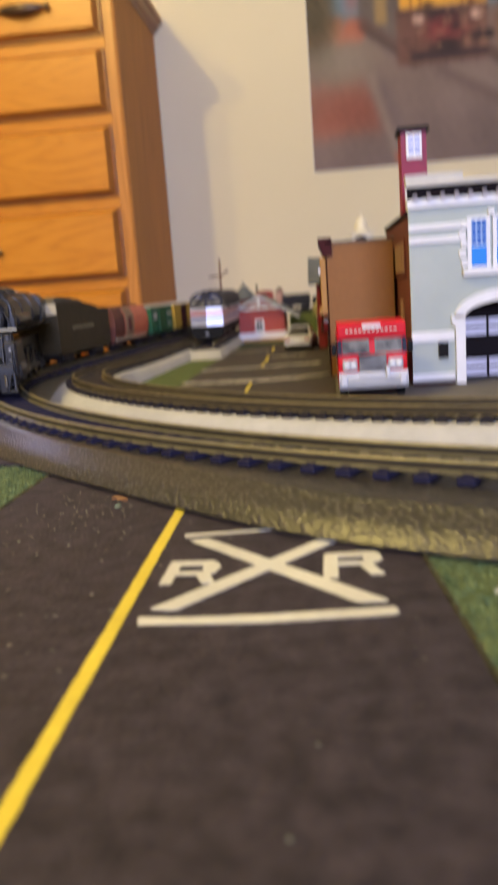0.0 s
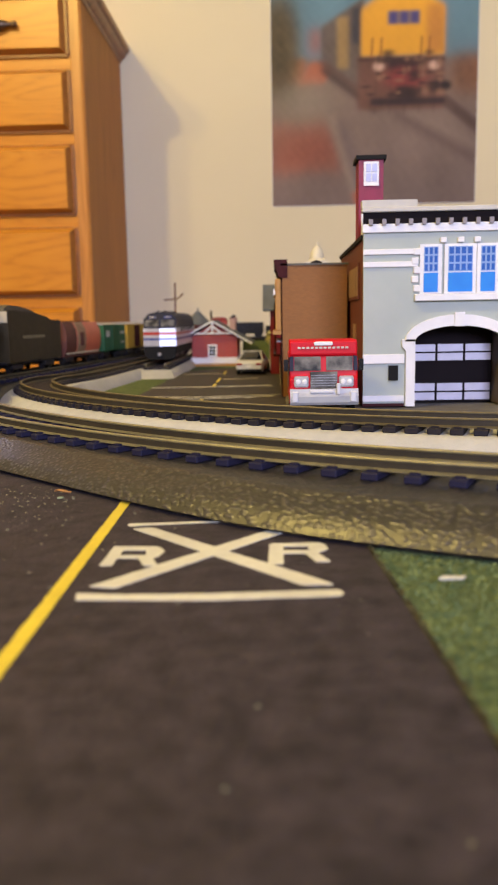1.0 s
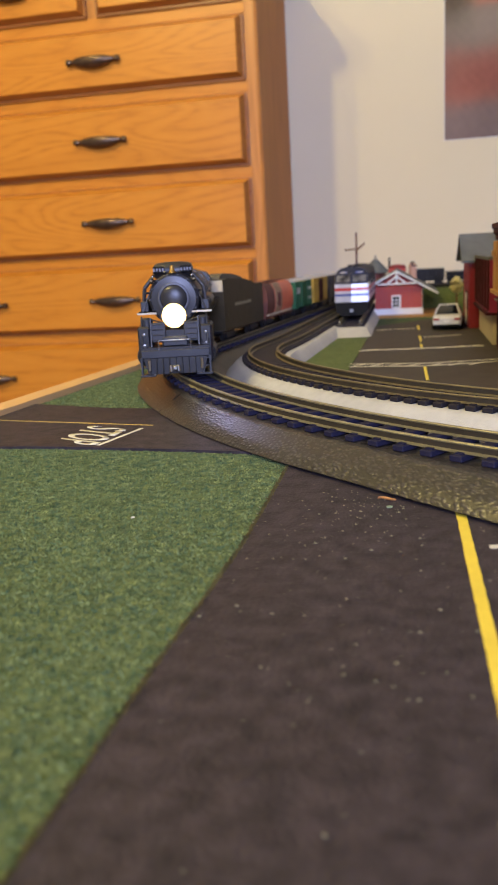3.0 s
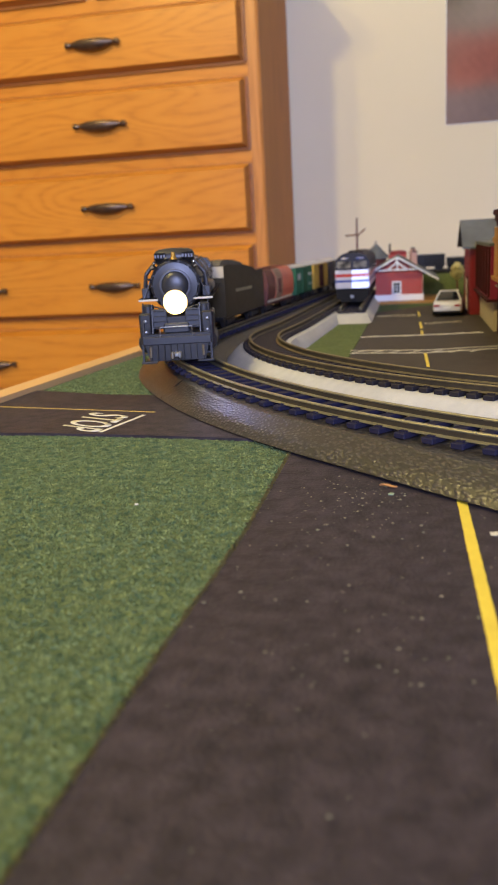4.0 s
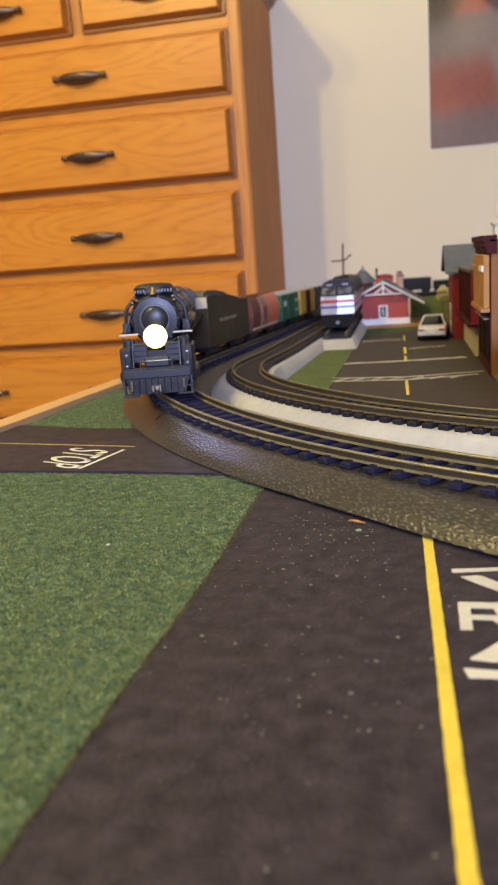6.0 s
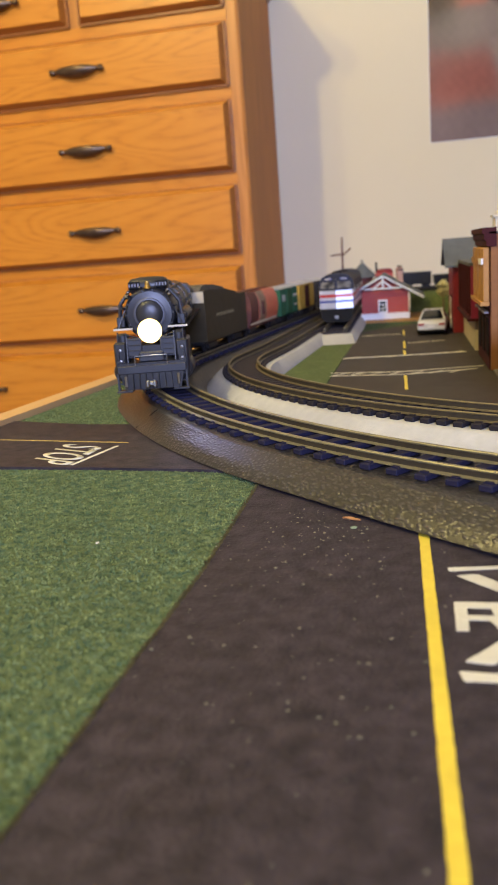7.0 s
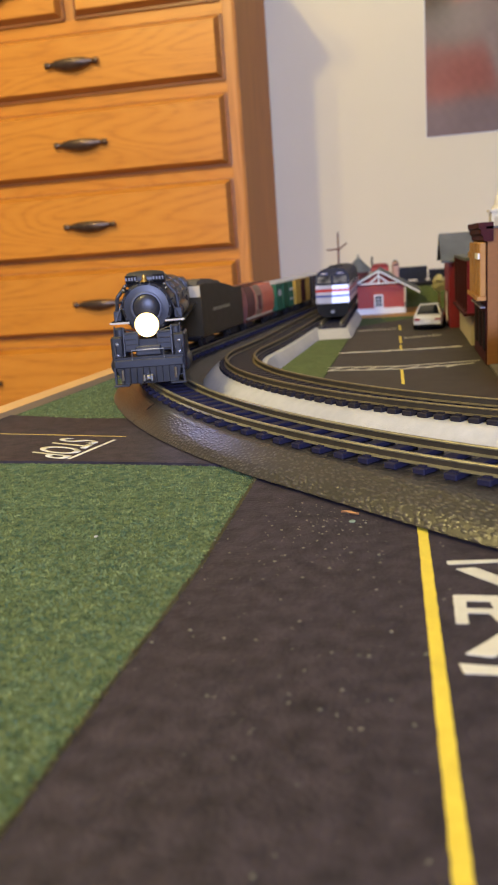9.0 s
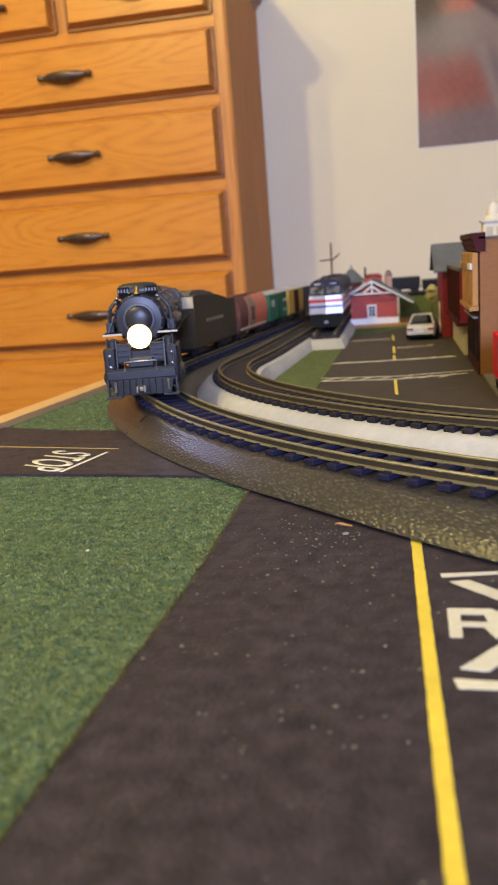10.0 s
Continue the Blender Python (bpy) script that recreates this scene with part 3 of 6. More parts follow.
lay(zone(152, 304, 180, 270, 5), tone(100, 68, 56), 0.7)
lay(zone(170, 290, 366, 384, 5), tone(72, 74, 84), 0.4)
lay(zone(158, 303, 270, 376, 3) * soft(372 - 0.55 * np.abs(X - 232) ** 1.05 + 26 - Y, 3), tone(218, 150, 54), 0.2)
lay(zone(272, 303, 272, 352, 6), tone(188, 122, 58), 0.3)
lay(zone(204, 260, 321, 343, 2), tone(120, 98, 92), 0.3)
for x in (208, 227, 245):
    lay(zone(x, x + 12, 323, 341, 3), tone(70, 64, 108), 0.3)
for x in (176, 192, 262, 276):
    lay(streak(x, 264, x + 2, 300, 1.6, 1.5), tone(150, 94, 46), 0.2)
lay(streak(152, 264, 304, 262, 3, 2), tone(76, 54, 46), 0.2)
lay(zone(205, 268, 246, 264, 4), tone(58, 44, 42), 0.6)
lay(blot(235, 232, 34, 17, 0.2), tone(128, 58, 54), 0.6)
lay(blot(240, 207, 20, 12, 0.2), tone(56, 42, 38), 0.5)
lay(blot(306, 218, 10, 8, 0.2), tone(46, 38, 36), 0.3)
for x in (189, 286):
    lay(blot(x, 252, 9, 7, 0.2), tone(196, 152, 128), 0.1)
lay(zone(174, 306, 187, 199, 4), tone(52, 42, 42), 0.4)
for k in range(46):
    lay(blot(rng.uniform(166, 300), rng.uniform(200, 276), rng.uniform(3, 10), rng.uniform(2, 7), 0.3) * 0.75, tone(*((58, 44, 40) if k % 3 else (134, 96, 74))), 0.3)
for k in range(5):
    lay(streak(182 + k * 26, 172, 186 + k * 26, 262, 1.3, 1.5) * 0.25, tone(64, 48, 44), 0.2)
img = np.clip(img, 0.008, 0.85)
me = bpy.data.meshes.new("poster_print")
verts = np.stack([PX0 + (PX1 - PX0) * u, np.full(u.shape, WALL_Y - 0.0015), PZ0 + (PZ1 - PZ0) * v], -1).reshape(-1, 3)
idx = np.arange((NU + 1) * (NV + 1)).reshape(NV + 1, NU + 1)
quads = np.stack([idx[:-1, :-1], idx[:-1, 1:], idx[1:, 1:], idx[1:, :-1]], -1).reshape(-1, 4)
me.from_pydata(verts.tolist(), [], quads.tolist())
col = me.color_attributes.new("ink", "FLOAT_COLOR", "POINT")
col.data.foreach_set("color", np.concatenate([img.reshape(-1, 3), np.ones((img.size // 3, 1))], 1).ravel().astype(np.float32))
INK = bpy.data.materials.new("poster_ink")
INK.use_nodes = True
nt, b = nodes_of(INK)
at = nt.nodes.new("ShaderNodeVertexColor")
at.layer_name = "ink"
nt.links.new(at.outputs[0], b.inputs["Base Color"])
b.inputs["Roughness"].default_value = 0.65
b.inputs["Specular IOR Level"].default_value = 0.25
me.materials.append(INK)
poster = thing("poster", "large colour poster of an orange diesel locomotive taped on the wall", "poster")
new("print", me).parent = poster
bx("paper", (PX0 - 0.001, PX1 + 0.001, WALL_Y - 0.0012, WALL_Y - 0.0002, PZ0 - 0.001, PZ1 + 0.001), TRIM, poster)

# ---- layout table ----
EDGE = [(-0.360, -0.5), (-0.152, 1.232)]
EDGEOUT = [(-0.377, -0.5), (-0.169, 1.232)]
table = thing("layout_table", "low plywood layout table with a pale pine edge strip", "table")
part("board", slab(bmesh.new(), [EDGE[0], (1.25, -0.5), (1.25, 1.232), EDGE[1]], -0.02, -0.004), PALEWOOD, table)
part("edge_strip", slab(bmesh.new(), [EDGEOUT[0], EDGE[0], EDGE[1], EDGEOUT[1]], -0.05, 0.0045), TANSTRIP, table, "tan pine edge strip")
for x, y in ((-0.30, -0.44), (1.18, -0.44), (-0.13, 1.16), (1.18, 1.16)):
    bx("leg", (x, x + 0.05, y, y + 0.05, -0.75, -0.02), PALEWOOD, table)
turf = tagged(part("ground", slab(bmesh.new(), [(EDGE[0][0] + 0.0005, -0.5), (1.25, -0.5), (1.25, 1.232), (EDGE[1][0] + 0.0005, 1.232)], -0.004, 0.0), GRASS), "green flocked turf mat on the layout", "turf mat", kind="structure")


tagged(part("turf_patch", slab(bmesh.new(), [(-0.110, 0.50), (-0.0415, 0.50), (-0.0345, 0.92), (-0.110, 0.92)], 0.0002, 0.0008), OLIVE), "olive green turf patch inside the curve", "turf mat", kind="structure")


# flock fibres standing on the turf where the camera passes close
def verge(y):
    """Where the turf stops beside the main road."""
    return np.interp(y, [0.05, 0.092, 0.136, 0.169, 0.206, 0.257, 0.36], [-0.0550, -0.0528, -0.0508, -0.0487, -0.0466, -0.0460, -0.0457])


def east_verge(y):
    """Where the turf begins on the other side of the main road."""
    return np.interp(y, [0.04, 0.0875, 0.132, 0.182, 0.26], [0.1090, 0.1080, 0.1050, 0.1010, 0.0985])


def flock(x0, x1, y0, y1, n, seed, h=0.0007, stop=False, east=False):
    r = np.random.RandomState(seed)
    x, y = r.uniform(x0, x1, n), r.uniform(y0, y1, n)
    keep = x > -0.298 + 0.12 * y
    if stop:
        keep &= x < verge(y) - 0.0006
    if east:
        keep &= x > east_verge(y) + 0.0006
    x, y = x[keep], y[keep]
    n = len(x)
    a, w, hh = r.uniform(0, 6.28, n), r.uniform(0.0003, 0.0007, n), h * r.uniform(0.4, 1.3, n)
    lx, ly = r.normal(0, 0.0006, n), r.normal(0, 0.0006, n)
    p = np.zeros((n, 3, 3))
    p[:, 0] = np.stack([x - w * np.cos(a), y - w * np.sin(a), np.full(n, -0.0002)], -1)
    p[:, 1] = np.stack([x + w * np.cos(a), y + w * np.sin(a), np.full(n, -0.0002)], -1)
    p[:, 2] = np.stack([x + lx, y + ly, hh], -1)
    return p.reshape(-1, 3)


pts = np.concatenate([flock(-0.24, -0.0450, 0.04, 0.3425, 64000, 1, stop=True), flock(-0.24, -0.10, 0.449, 0.66, 14000, 2), flock(0.099, 0.24, 0.04, 0.24, 27000, 3, east=True)])
me = bpy.data.meshes.new("turf_fibres")
n = len(pts) // 3
me.from_pydata(pts.tolist(), [], np.arange(3 * n).reshape(n, 3).tolist())
me.materials.append(BLADES)
tagged(new("turf_fibres", me), "short green flock fibres of the turf mat", "turf", kind="stuff")

r = np.random.RandomState(12)
n = 5200
ye = r.uniform(0.05, 0.32, n)
side = np.arange(n) % 3 == 0
ye = np.where(side, 0.05 + (ye - 0.05) * 0.65, ye)
xe = np.where(side, east_verge(ye) + 0.0004 + np.abs(r.normal(0, 0.0006, n)), verge(ye) - np.abs(r.normal(0, 0.0006, n)))
lean, an, wd = np.where(side, -1, 1) * r.uniform(0.0, 0.0012, n), r.uniform(0, 6.28, n), r.uniform(0.0002, 0.0004, n)
tri = np.stack([np.stack([xe - wd * np.cos(an), ye - wd * np.sin(an), np.zeros(n)], -1), np.stack([xe + wd * np.cos(an), ye + wd * np.sin(an), np.zeros(n)], -1), np.stack([xe + lean, ye + r.normal(0, 0.0007, n), r.uniform(0.0006, 0.0014, n)], -1)], 1).reshape(-1, 3)
me = bpy.data.meshes.new("turf_fringe")
me.from_pydata(tri.tolist(), [], np.arange(3 * n).reshape(n, 3).tolist())
me.materials.append(FRINGE)
tagged(new("turf_fringe", me), "brownish loose fibres along the cut turf edge", "turf", kind="stuff")

# ---- roads ----
tagged(part("road_main", slab(bmesh.new(), [(-0.060, -0.5), (0.110, -0.5), (0.1080, 0.0875), (0.1050, 0.132), (0.1010, 0.182), (0.0985, 0.26), (-0.0457, 0.36), (-0.0460, 0.257), (-0.0466, 0.206), (-0.0487, 0.169), (-0.0508, 0.136), (-0.0528, 0.092), (-0.0550, 0.05)], 0.0, 0.0005), ROAD), "black paper road strip with painted crossing marks", "road", kind="structure")
tagged(part("road_side", slab(bmesh.new(), [(-0.2565, 0.3440), (-0.183, 0.3429), (-0.135, 0.3385), (-0.089, 0.3324), (-0.066, 0.3286), (-0.066, 0.36), (-0.10, 0.4400), (-0.150, 0.4415), (-0.185, 0.4465), (-0.2430, 0.4650)], 0.0, 0.0014), ROAD), "black paper side road ending at the track", "road", kind="structure")
tagged(part("road_town", slab(bmesh.new(), [(-0.041, 0.44), (0.62, 0.40), (0.62, 1.0), (0.03, 1.0), (-0.034, 0.93)], 0.0, 0.0012), TOWNROAD), "dark town road sheet with parking lines", "road", kind="structure")
tagged(part("pavement", slab(bmesh.new(), [(0.083, 0.585), (0.083, 0.447), (0.132, 0.436), (0.5, 0.425), (0.5, 0.76), (0.14, 0.76), (0.083, 0.70)], 0.0012, 0.0029), CONCRETE), "grey concrete apron before the fire station", "pavement", kind="structure")


def daub(outline, seed, cut=0.0006, step=0.0016, jag=0.00011):
    """An outline with its corners rounded off and its edges a little uneven, as brushed paint leaves them."""
    r = random.Random(seed)
    pts = []
    for a, b, c in zip(outline[-1:] + outline[:-1], outline, outline[1:] + outline[:1]):
        a, b, c = Vector(a), Vector(b), Vector(c)
        for k in range(5):
            f = k / 4
            p = b + (a - b).normalized() * min(cut, (a - b).length * 0.3)
            q = b + (c - b).normalized() * min(cut, (c - b).length * 0.3)
            pts.append(p * (1 - f) ** 2 + b * 2 * f * (1 - f) + q * f ** 2)
        q = b + (c - b).normalized() * min(cut, (c - b).length * 0.3)
        e = c + (b - c).normalized() * min(cut, (c - b).length * 0.3)
        n = int((e - q).length / step)
        for k in range(1, n):
            pts.append(q.lerp(e, k / n))
    return [(p.x + r.uniform(-jag, jag), p.y + r.uniform(-jag, jag)) for p in pts]


def strip(bm, p, q, w, z=0.0012, h=0.0004, jag=0.0, n=10, seed=0):
    """A painted stroke from p to q with slightly uneven edges."""
    r = random.Random(seed)
    p, q = Vector(p), Vector(q)
    d = (q - p).normalized()
    s = Vector((-d.y, d.x))
    left, right = [], []
    for i in range(n + 1):
        c = p.lerp(q, i / n)
        left.append(c + s * (w / 2 + r.uniform(-jag, jag)))
        right.append(c - s * (w / 2 + r.uniform(-jag, jag)))
    slab(bm, left + right[::-1], z, z + h)
    return bm


def mark(name, strokes, w, material, label, category="road marking", jag=0.0002, z=0.0012):
    bm = bmesh.new()
    for i, (p, q) in enumerate(strokes):
        strip(bm, p, q, w, z, 0.0001 + 0.00003 * i, jag, 60 if w > 0.003 and len(strokes) == 1 else 12, i + 1)
    return tagged(part(name, bm, material), label, category)


mark("centre_line", [((0.0268, 0.056), (0.0243, 0.2450))], 0.0034, YEL, "hand-painted yellow centre line on the black road", jag=0.00012, z=0.0005)
crossing = thing("crossing_marking", "white painted railway crossing mark of an X between bars", "road marking")
for i, outline in enumerate((
        [(0.0308, 0.2128), (0.0614, 0.2158), (0.0612, 0.2142), (0.0312, 0.2098)],
        [(0.0304, 0.1502), (0.0420, 0.1492), (0.0600, 0.1494), (0.0905, 0.1518), (0.0916, 0.1496), (0.0905, 0.1474), (0.0600, 0.1450), (0.0312, 0.1456)],
        [(0.0332, 0.2066), (0.0391, 0.2077), (0.0892, 0.1562), (0.0894, 0.1550), (0.0824, 0.1548)],
        [(0.0746, 0.2047), (0.0800, 0.2040), (0.0796, 0.2026), (0.0387, 0.1534), (0.0321, 0.1546)])):
    part("stroke", slab(bmesh.new(), daub(outline, 20 + i), 0.0005, 0.00062 + 0.00003 * i), WHITE, crossing)


def painted_letter(strokes):
    """A hand-painted letter: each stroke a flat patch of paint lapping the others."""
    bm = bmesh.new()
    for i, outline in enumerate(strokes):
        slab(bm, daub(outline, 40 + i), 0.0005, 0.00062 + 0.00002 * i)
    return part("letter", bm, WHITE, crossing)


painted_letter((
    [(0.0310, 0.1705), (0.0342, 0.1705), (0.0347, 0.1842), (0.0345, 0.1880), (0.0313, 0.1880)],
    [(0.0316, 0.1843), (0.0412, 0.1841), (0.0452, 0.1858), (0.0430, 0.1879), (0.0316, 0.1881)],
    [(0.0408, 0.1850), (0.0418, 0.1785), (0.0452, 0.1790), (0.0462, 0.1828), (0.0450, 0.1862)],
    [(0.0330, 0.1768), (0.0440, 0.1766), (0.0455, 0.1792), (0.0420, 0.1796), (0.0330, 0.1797)],
    [(0.0398, 0.1772), (0.0424, 0.1704), (0.0460, 0.1704), (0.0436, 0.1775)]))
painted_letter((
    [(0.0741, 0.1708), (0.0780, 0.1710), (0.0780, 0.1888), (0.0762, 0.1898), (0.0742, 0.1892)],
    [(0.0748, 0.1866), (0.0850, 0.1868), (0.0896, 0.1885), (0.0882, 0.1906), (0.0748, 0.1898)],
    [(0.0848, 0.1876), (0.0852, 0.1822), (0.0886, 0.1820), (0.0902, 0.1842), (0.0896, 0.1888)],
    [(0.0770, 0.1800), (0.0868, 0.1804), (0.0892, 0.1824), (0.0852, 0.1832), (0.0770, 0.1830)],
    [(0.0836, 0.1808), (0.0864, 0.1728), (0.0902, 0.1728), (0.0868, 0.1812)]))


def letters(name, text, material, m, sx, sy, parent=None, label="", depth=0.0004):
    """Words in the built-in font, made solid, scaled to sx by sy."""
    cu = bpy.data.curves.new(name, "FONT")
    cu.body, cu.extrude = text, 0.0
    cu.align_x, cu.align_y = "CENTER", "CENTER"
    cu.offset = 0.012
    tmp = new("letters_source", cu)
    bpy.context.view_layer.update()
    me = bpy.data.meshes.new_from_object(tmp.evaluated_get(bpy.context.evaluated_depsgraph_get()))
    bpy.data.objects.remove(tmp)
    me.name = name
    co = np.zeros(len(me.vertices) * 3)
    me.vertices.foreach_get("co", co)
    co = co.reshape(-1, 3)
    lo, hi = co.min(0), co.max(0)
    co[:, :2] = (co[:, :2] - (lo + hi)[:2] / 2) / (hi - lo)[:2] * np.array([sx, sy])
    co[:, 2] = depth
    me.vertices.foreach_set("co", co.ravel())
    bm = bmesh.new()
    bm.from_mesh(me)
    bmesh.ops.remove_doubles(bm, verts=bm.verts, dist=1e-6)
    ext = bmesh.ops.extrude_face_region(bm, geom=bm.faces[:])
    bmesh.ops.translate(bm, vec=(0, 0, -depth), verts=[g for g in ext["geom"] if isinstance(g, bmesh.types.BMVert)])
    o = part(name, bm, material, parent, label)
    bpy.data.meshes.remove(me)
    o.matrix_world = m
    return o


stop = thing("stop_marking", "white painted STOP lettering and stop bar on the side road", "road marking")
word = letters("lettering", "STOP", WHITE, pose(-0.1626, 0.3679, 0.0014, 0, 0, -97), 0.0385, 0.0285, stop, depth=0.00012)
word.data.transform(Matrix(((1, 0.27, 0, 0), (0, 1, 0, 0), (0, 0, 1, 0), (0, 0, 0, 1))))
part("stop_bar", strip(bmesh.new(), (-0.1394, 0.3838), (-0.1499, 0.3441), 0.0022, 0.0014, 0.00012, 0.0001), WHITE, stop)
mark("side_road_line", [((-0.243, 0.4120), (-0.1354, 0.391))], 0.0013, YELTHIN, "thin yellow centre line on the side road", jag=0.0001, z=0.0014)
for y0, y1 in ((0.528, 0.591), (0.7025, 0.7386), (0.757, 0.812), (0.870, 0.924)):
    mark("parking_dash", [((0.0190 - 0.006 * (y0 - 0.53), y0), (0.0186 - 0.006 * (y1 - 0.53), y1))], 0.0022, YEL, "yellow dash painted on the town road")
crosswalk = thing("crosswalk_marking", "thin pale double crosswalk line with hatching on the town road", "road marking")
for i, line in enumerate(([(-0.0410, 0.6177), (0.0191, 0.6097), (0.0790, 0.6230)], [(-0.0403, 0.6020), (0.0176, 0.5950), (0.0735, 0.6090)])):
    bm = bmesh.new()
    for k in range(2):
        strip(bm, line[k], line[k + 1], 0.0026, 0.0012, 0.0001 + 0.00003 * (i + k), 0.0003, 14, i * 3 + k)
    part("line", bm, FADED, crosswalk)
for k in range(7):
    x = -0.0385 + k * 0.0150
    f = 0.6177 - 0.08 * min(1.0, k / 4) ** 2 * 0.1
    part("hatch", strip(bmesh.new(), (x, f - 0.0150), (x + 0.0100, f - 0.0030), 0.0020, 0.0012, 0.00017, 0.0004, 5, 30 + k), FADED, crosswalk)
mark("parking_line", [((-0.0381, 0.7020), (-0.0220, 0.7075)), ((-0.0160, 0.7030), (-0.0050, 0.7060)), ((0.0002, 0.7010), (0.0093, 0.7035)), ((0.0310, 0.7025), (0.0410, 0.7080)), ((0.0460, 0.7072), (0.0552, 0.7130)), ((0.0610, 0.7110), (0.0692, 0.7150)), ((-0.0385, 0.7015), (0.0720, 0.7095))], 0.0034, FADED, "faded dashed line across the town road", jag=0.0007)
for x0, y0, lean, n in ((-0.0285, 0.8835, 0.0004, 9), (0.0220, 0.7985, 0.0011, 8)):
    bm = bmesh.new()
    r = random.Random(n)
    for i in range(n):
        x, y = x0 + i * 0.0047, y0 + i * lean
        strip(bm, (x, y - 0.005), (x + r.uniform(-0.0006, 0.0006), y + 0.005), 0.0012, 0.0012, 0.0001, 0.0003, 4, i)
        strip(bm, (x + 0.0004, y + r.choice((-0.004, 0.0, 0.004))), (x + 0.0034, y + r.choice((-0.004, 0.0, 0.004))), 0.0018, 0.0012, 0.00013, 0.0003, 4, i + 50)
    tagged(part("road_lettering", bm, FADED), "faded unreadable lettering on the town road", "road marking")

# ---- tracks ----


def ride(start, heading, pieces, step=0.006):
    """A track's centre line: from start, heading in degrees left of +y, then pieces (radius, degrees) bending right, or (0, metres) straight.
    Gives x, y and the outward (left-hand) normal at even steps."""
    x, y = start
    h = radians(heading)
    pts = []
    for r, amount in pieces:
        length = amount if r == 0 else r * radians(amount)
        n = max(2, round(length / step))
        for _ in range(n):
            pts.append((x, y, -math.cos(h), -math.sin(h)))
            ds = length / n
            if r:
                h -= ds / r / 2
            x, y = x - math.sin(h) * ds, y + math.cos(h) * ds
            if r:
                h -= ds / r / 2
    pts.append((x, y, -math.cos(h), -math.sin(h)))
    return pts


def arc_start(cx, cy, r, deg):
    return (cx + r * math.cos(radians(deg)), cy + r * math.sin(radians(deg)))


def place_on(line, dist, lift=0.0):
    """Pose at a distance along a centre line: +y runs on along it."""
    acc = 0.0
    for (x0, y0, nx, ny), (x1, y1, _, _) in zip(line, line[1:]):
        s = math.hypot(x1 - x0, y1 - y0)
        if acc + s >= dist:
            f = (dist - acc) / s
            return pose(x0 + f * (x1 - x0), y0 + f * (y1 - y0), lift, 0, 0, math.degrees(math.atan2(-(x1 - x0), y1 - y0)))
        acc += s
    return pose(x1, y1, lift)


def sweep(bm, pts, profile, sink=None, flare=None):
    """profile: (offset outwards, z) round a closed section; sink(y) lowers all but its base."""
    rings = [[bm.verts.new((x + nx * (o + (flare(x) if flare and o > 0.018 else 0.0)), y + ny * (o + (flare(x) if flare and o > 0.018 else 0.0)), z - (sink(y) if sink and z > 0.003 else 0.0))) for o, z in profile] for x, y, nx, ny in pts]
    k = len(profile)
    uv = bm.loops.layers.uv.verify()
    along, around = [0.0], [0.0]
    for a, b in zip(pts, pts[1:]):
        along.append(along[-1] + math.hypot(b[0] - a[0], b[1] - a[1]))
    for a, b in zip(profile, profile[1:] + profile[:1]):
        around.append(around[-1] + math.hypot(b[0] - a[0], b[1] - a[1]))
    for n, (a, b) in enumerate(zip(rings, rings[1:])):
        for i in range(k):
            face = bm.faces.new((a[i], a[(i + 1) % k], b[(i + 1) % k], b[i]))
            for loop, at in zip(face.loops, ((n, i), (n, i + 1), (n + 1, i + 1), (n + 1, i))):
                loop[uv].uv = (along[at[0]], around[at[1]])
    bm.faces.new(rings[0])
    bm.faces.new(rings[-1][::-1])
    return bm


bm = bmesh.new()
box(bm, -0.0165, 0.0165, -0.0028, 0.0028, 0, 0.0025, 0.0004)
box(bm, 0.0125, 0.0142, -0.0016, 0.0016, 0.0023, 0.0031)
box(bm, -0.0142, -0.0125, -0.0016, 0.0016, 0.0023, 0.0031)
TIE_MESH = bpy.data.meshes.new("tie")
bm.to_mesh(TIE_MESH)
bm.free()
TIE_MESH.materials.append(TIE)
NAVY_TIE_MESH = TIE_MESH.copy()
NAVY_TIE_MESH.materials.clear()
NAVY_TIE_MESH.materials.append(BLUETIE)


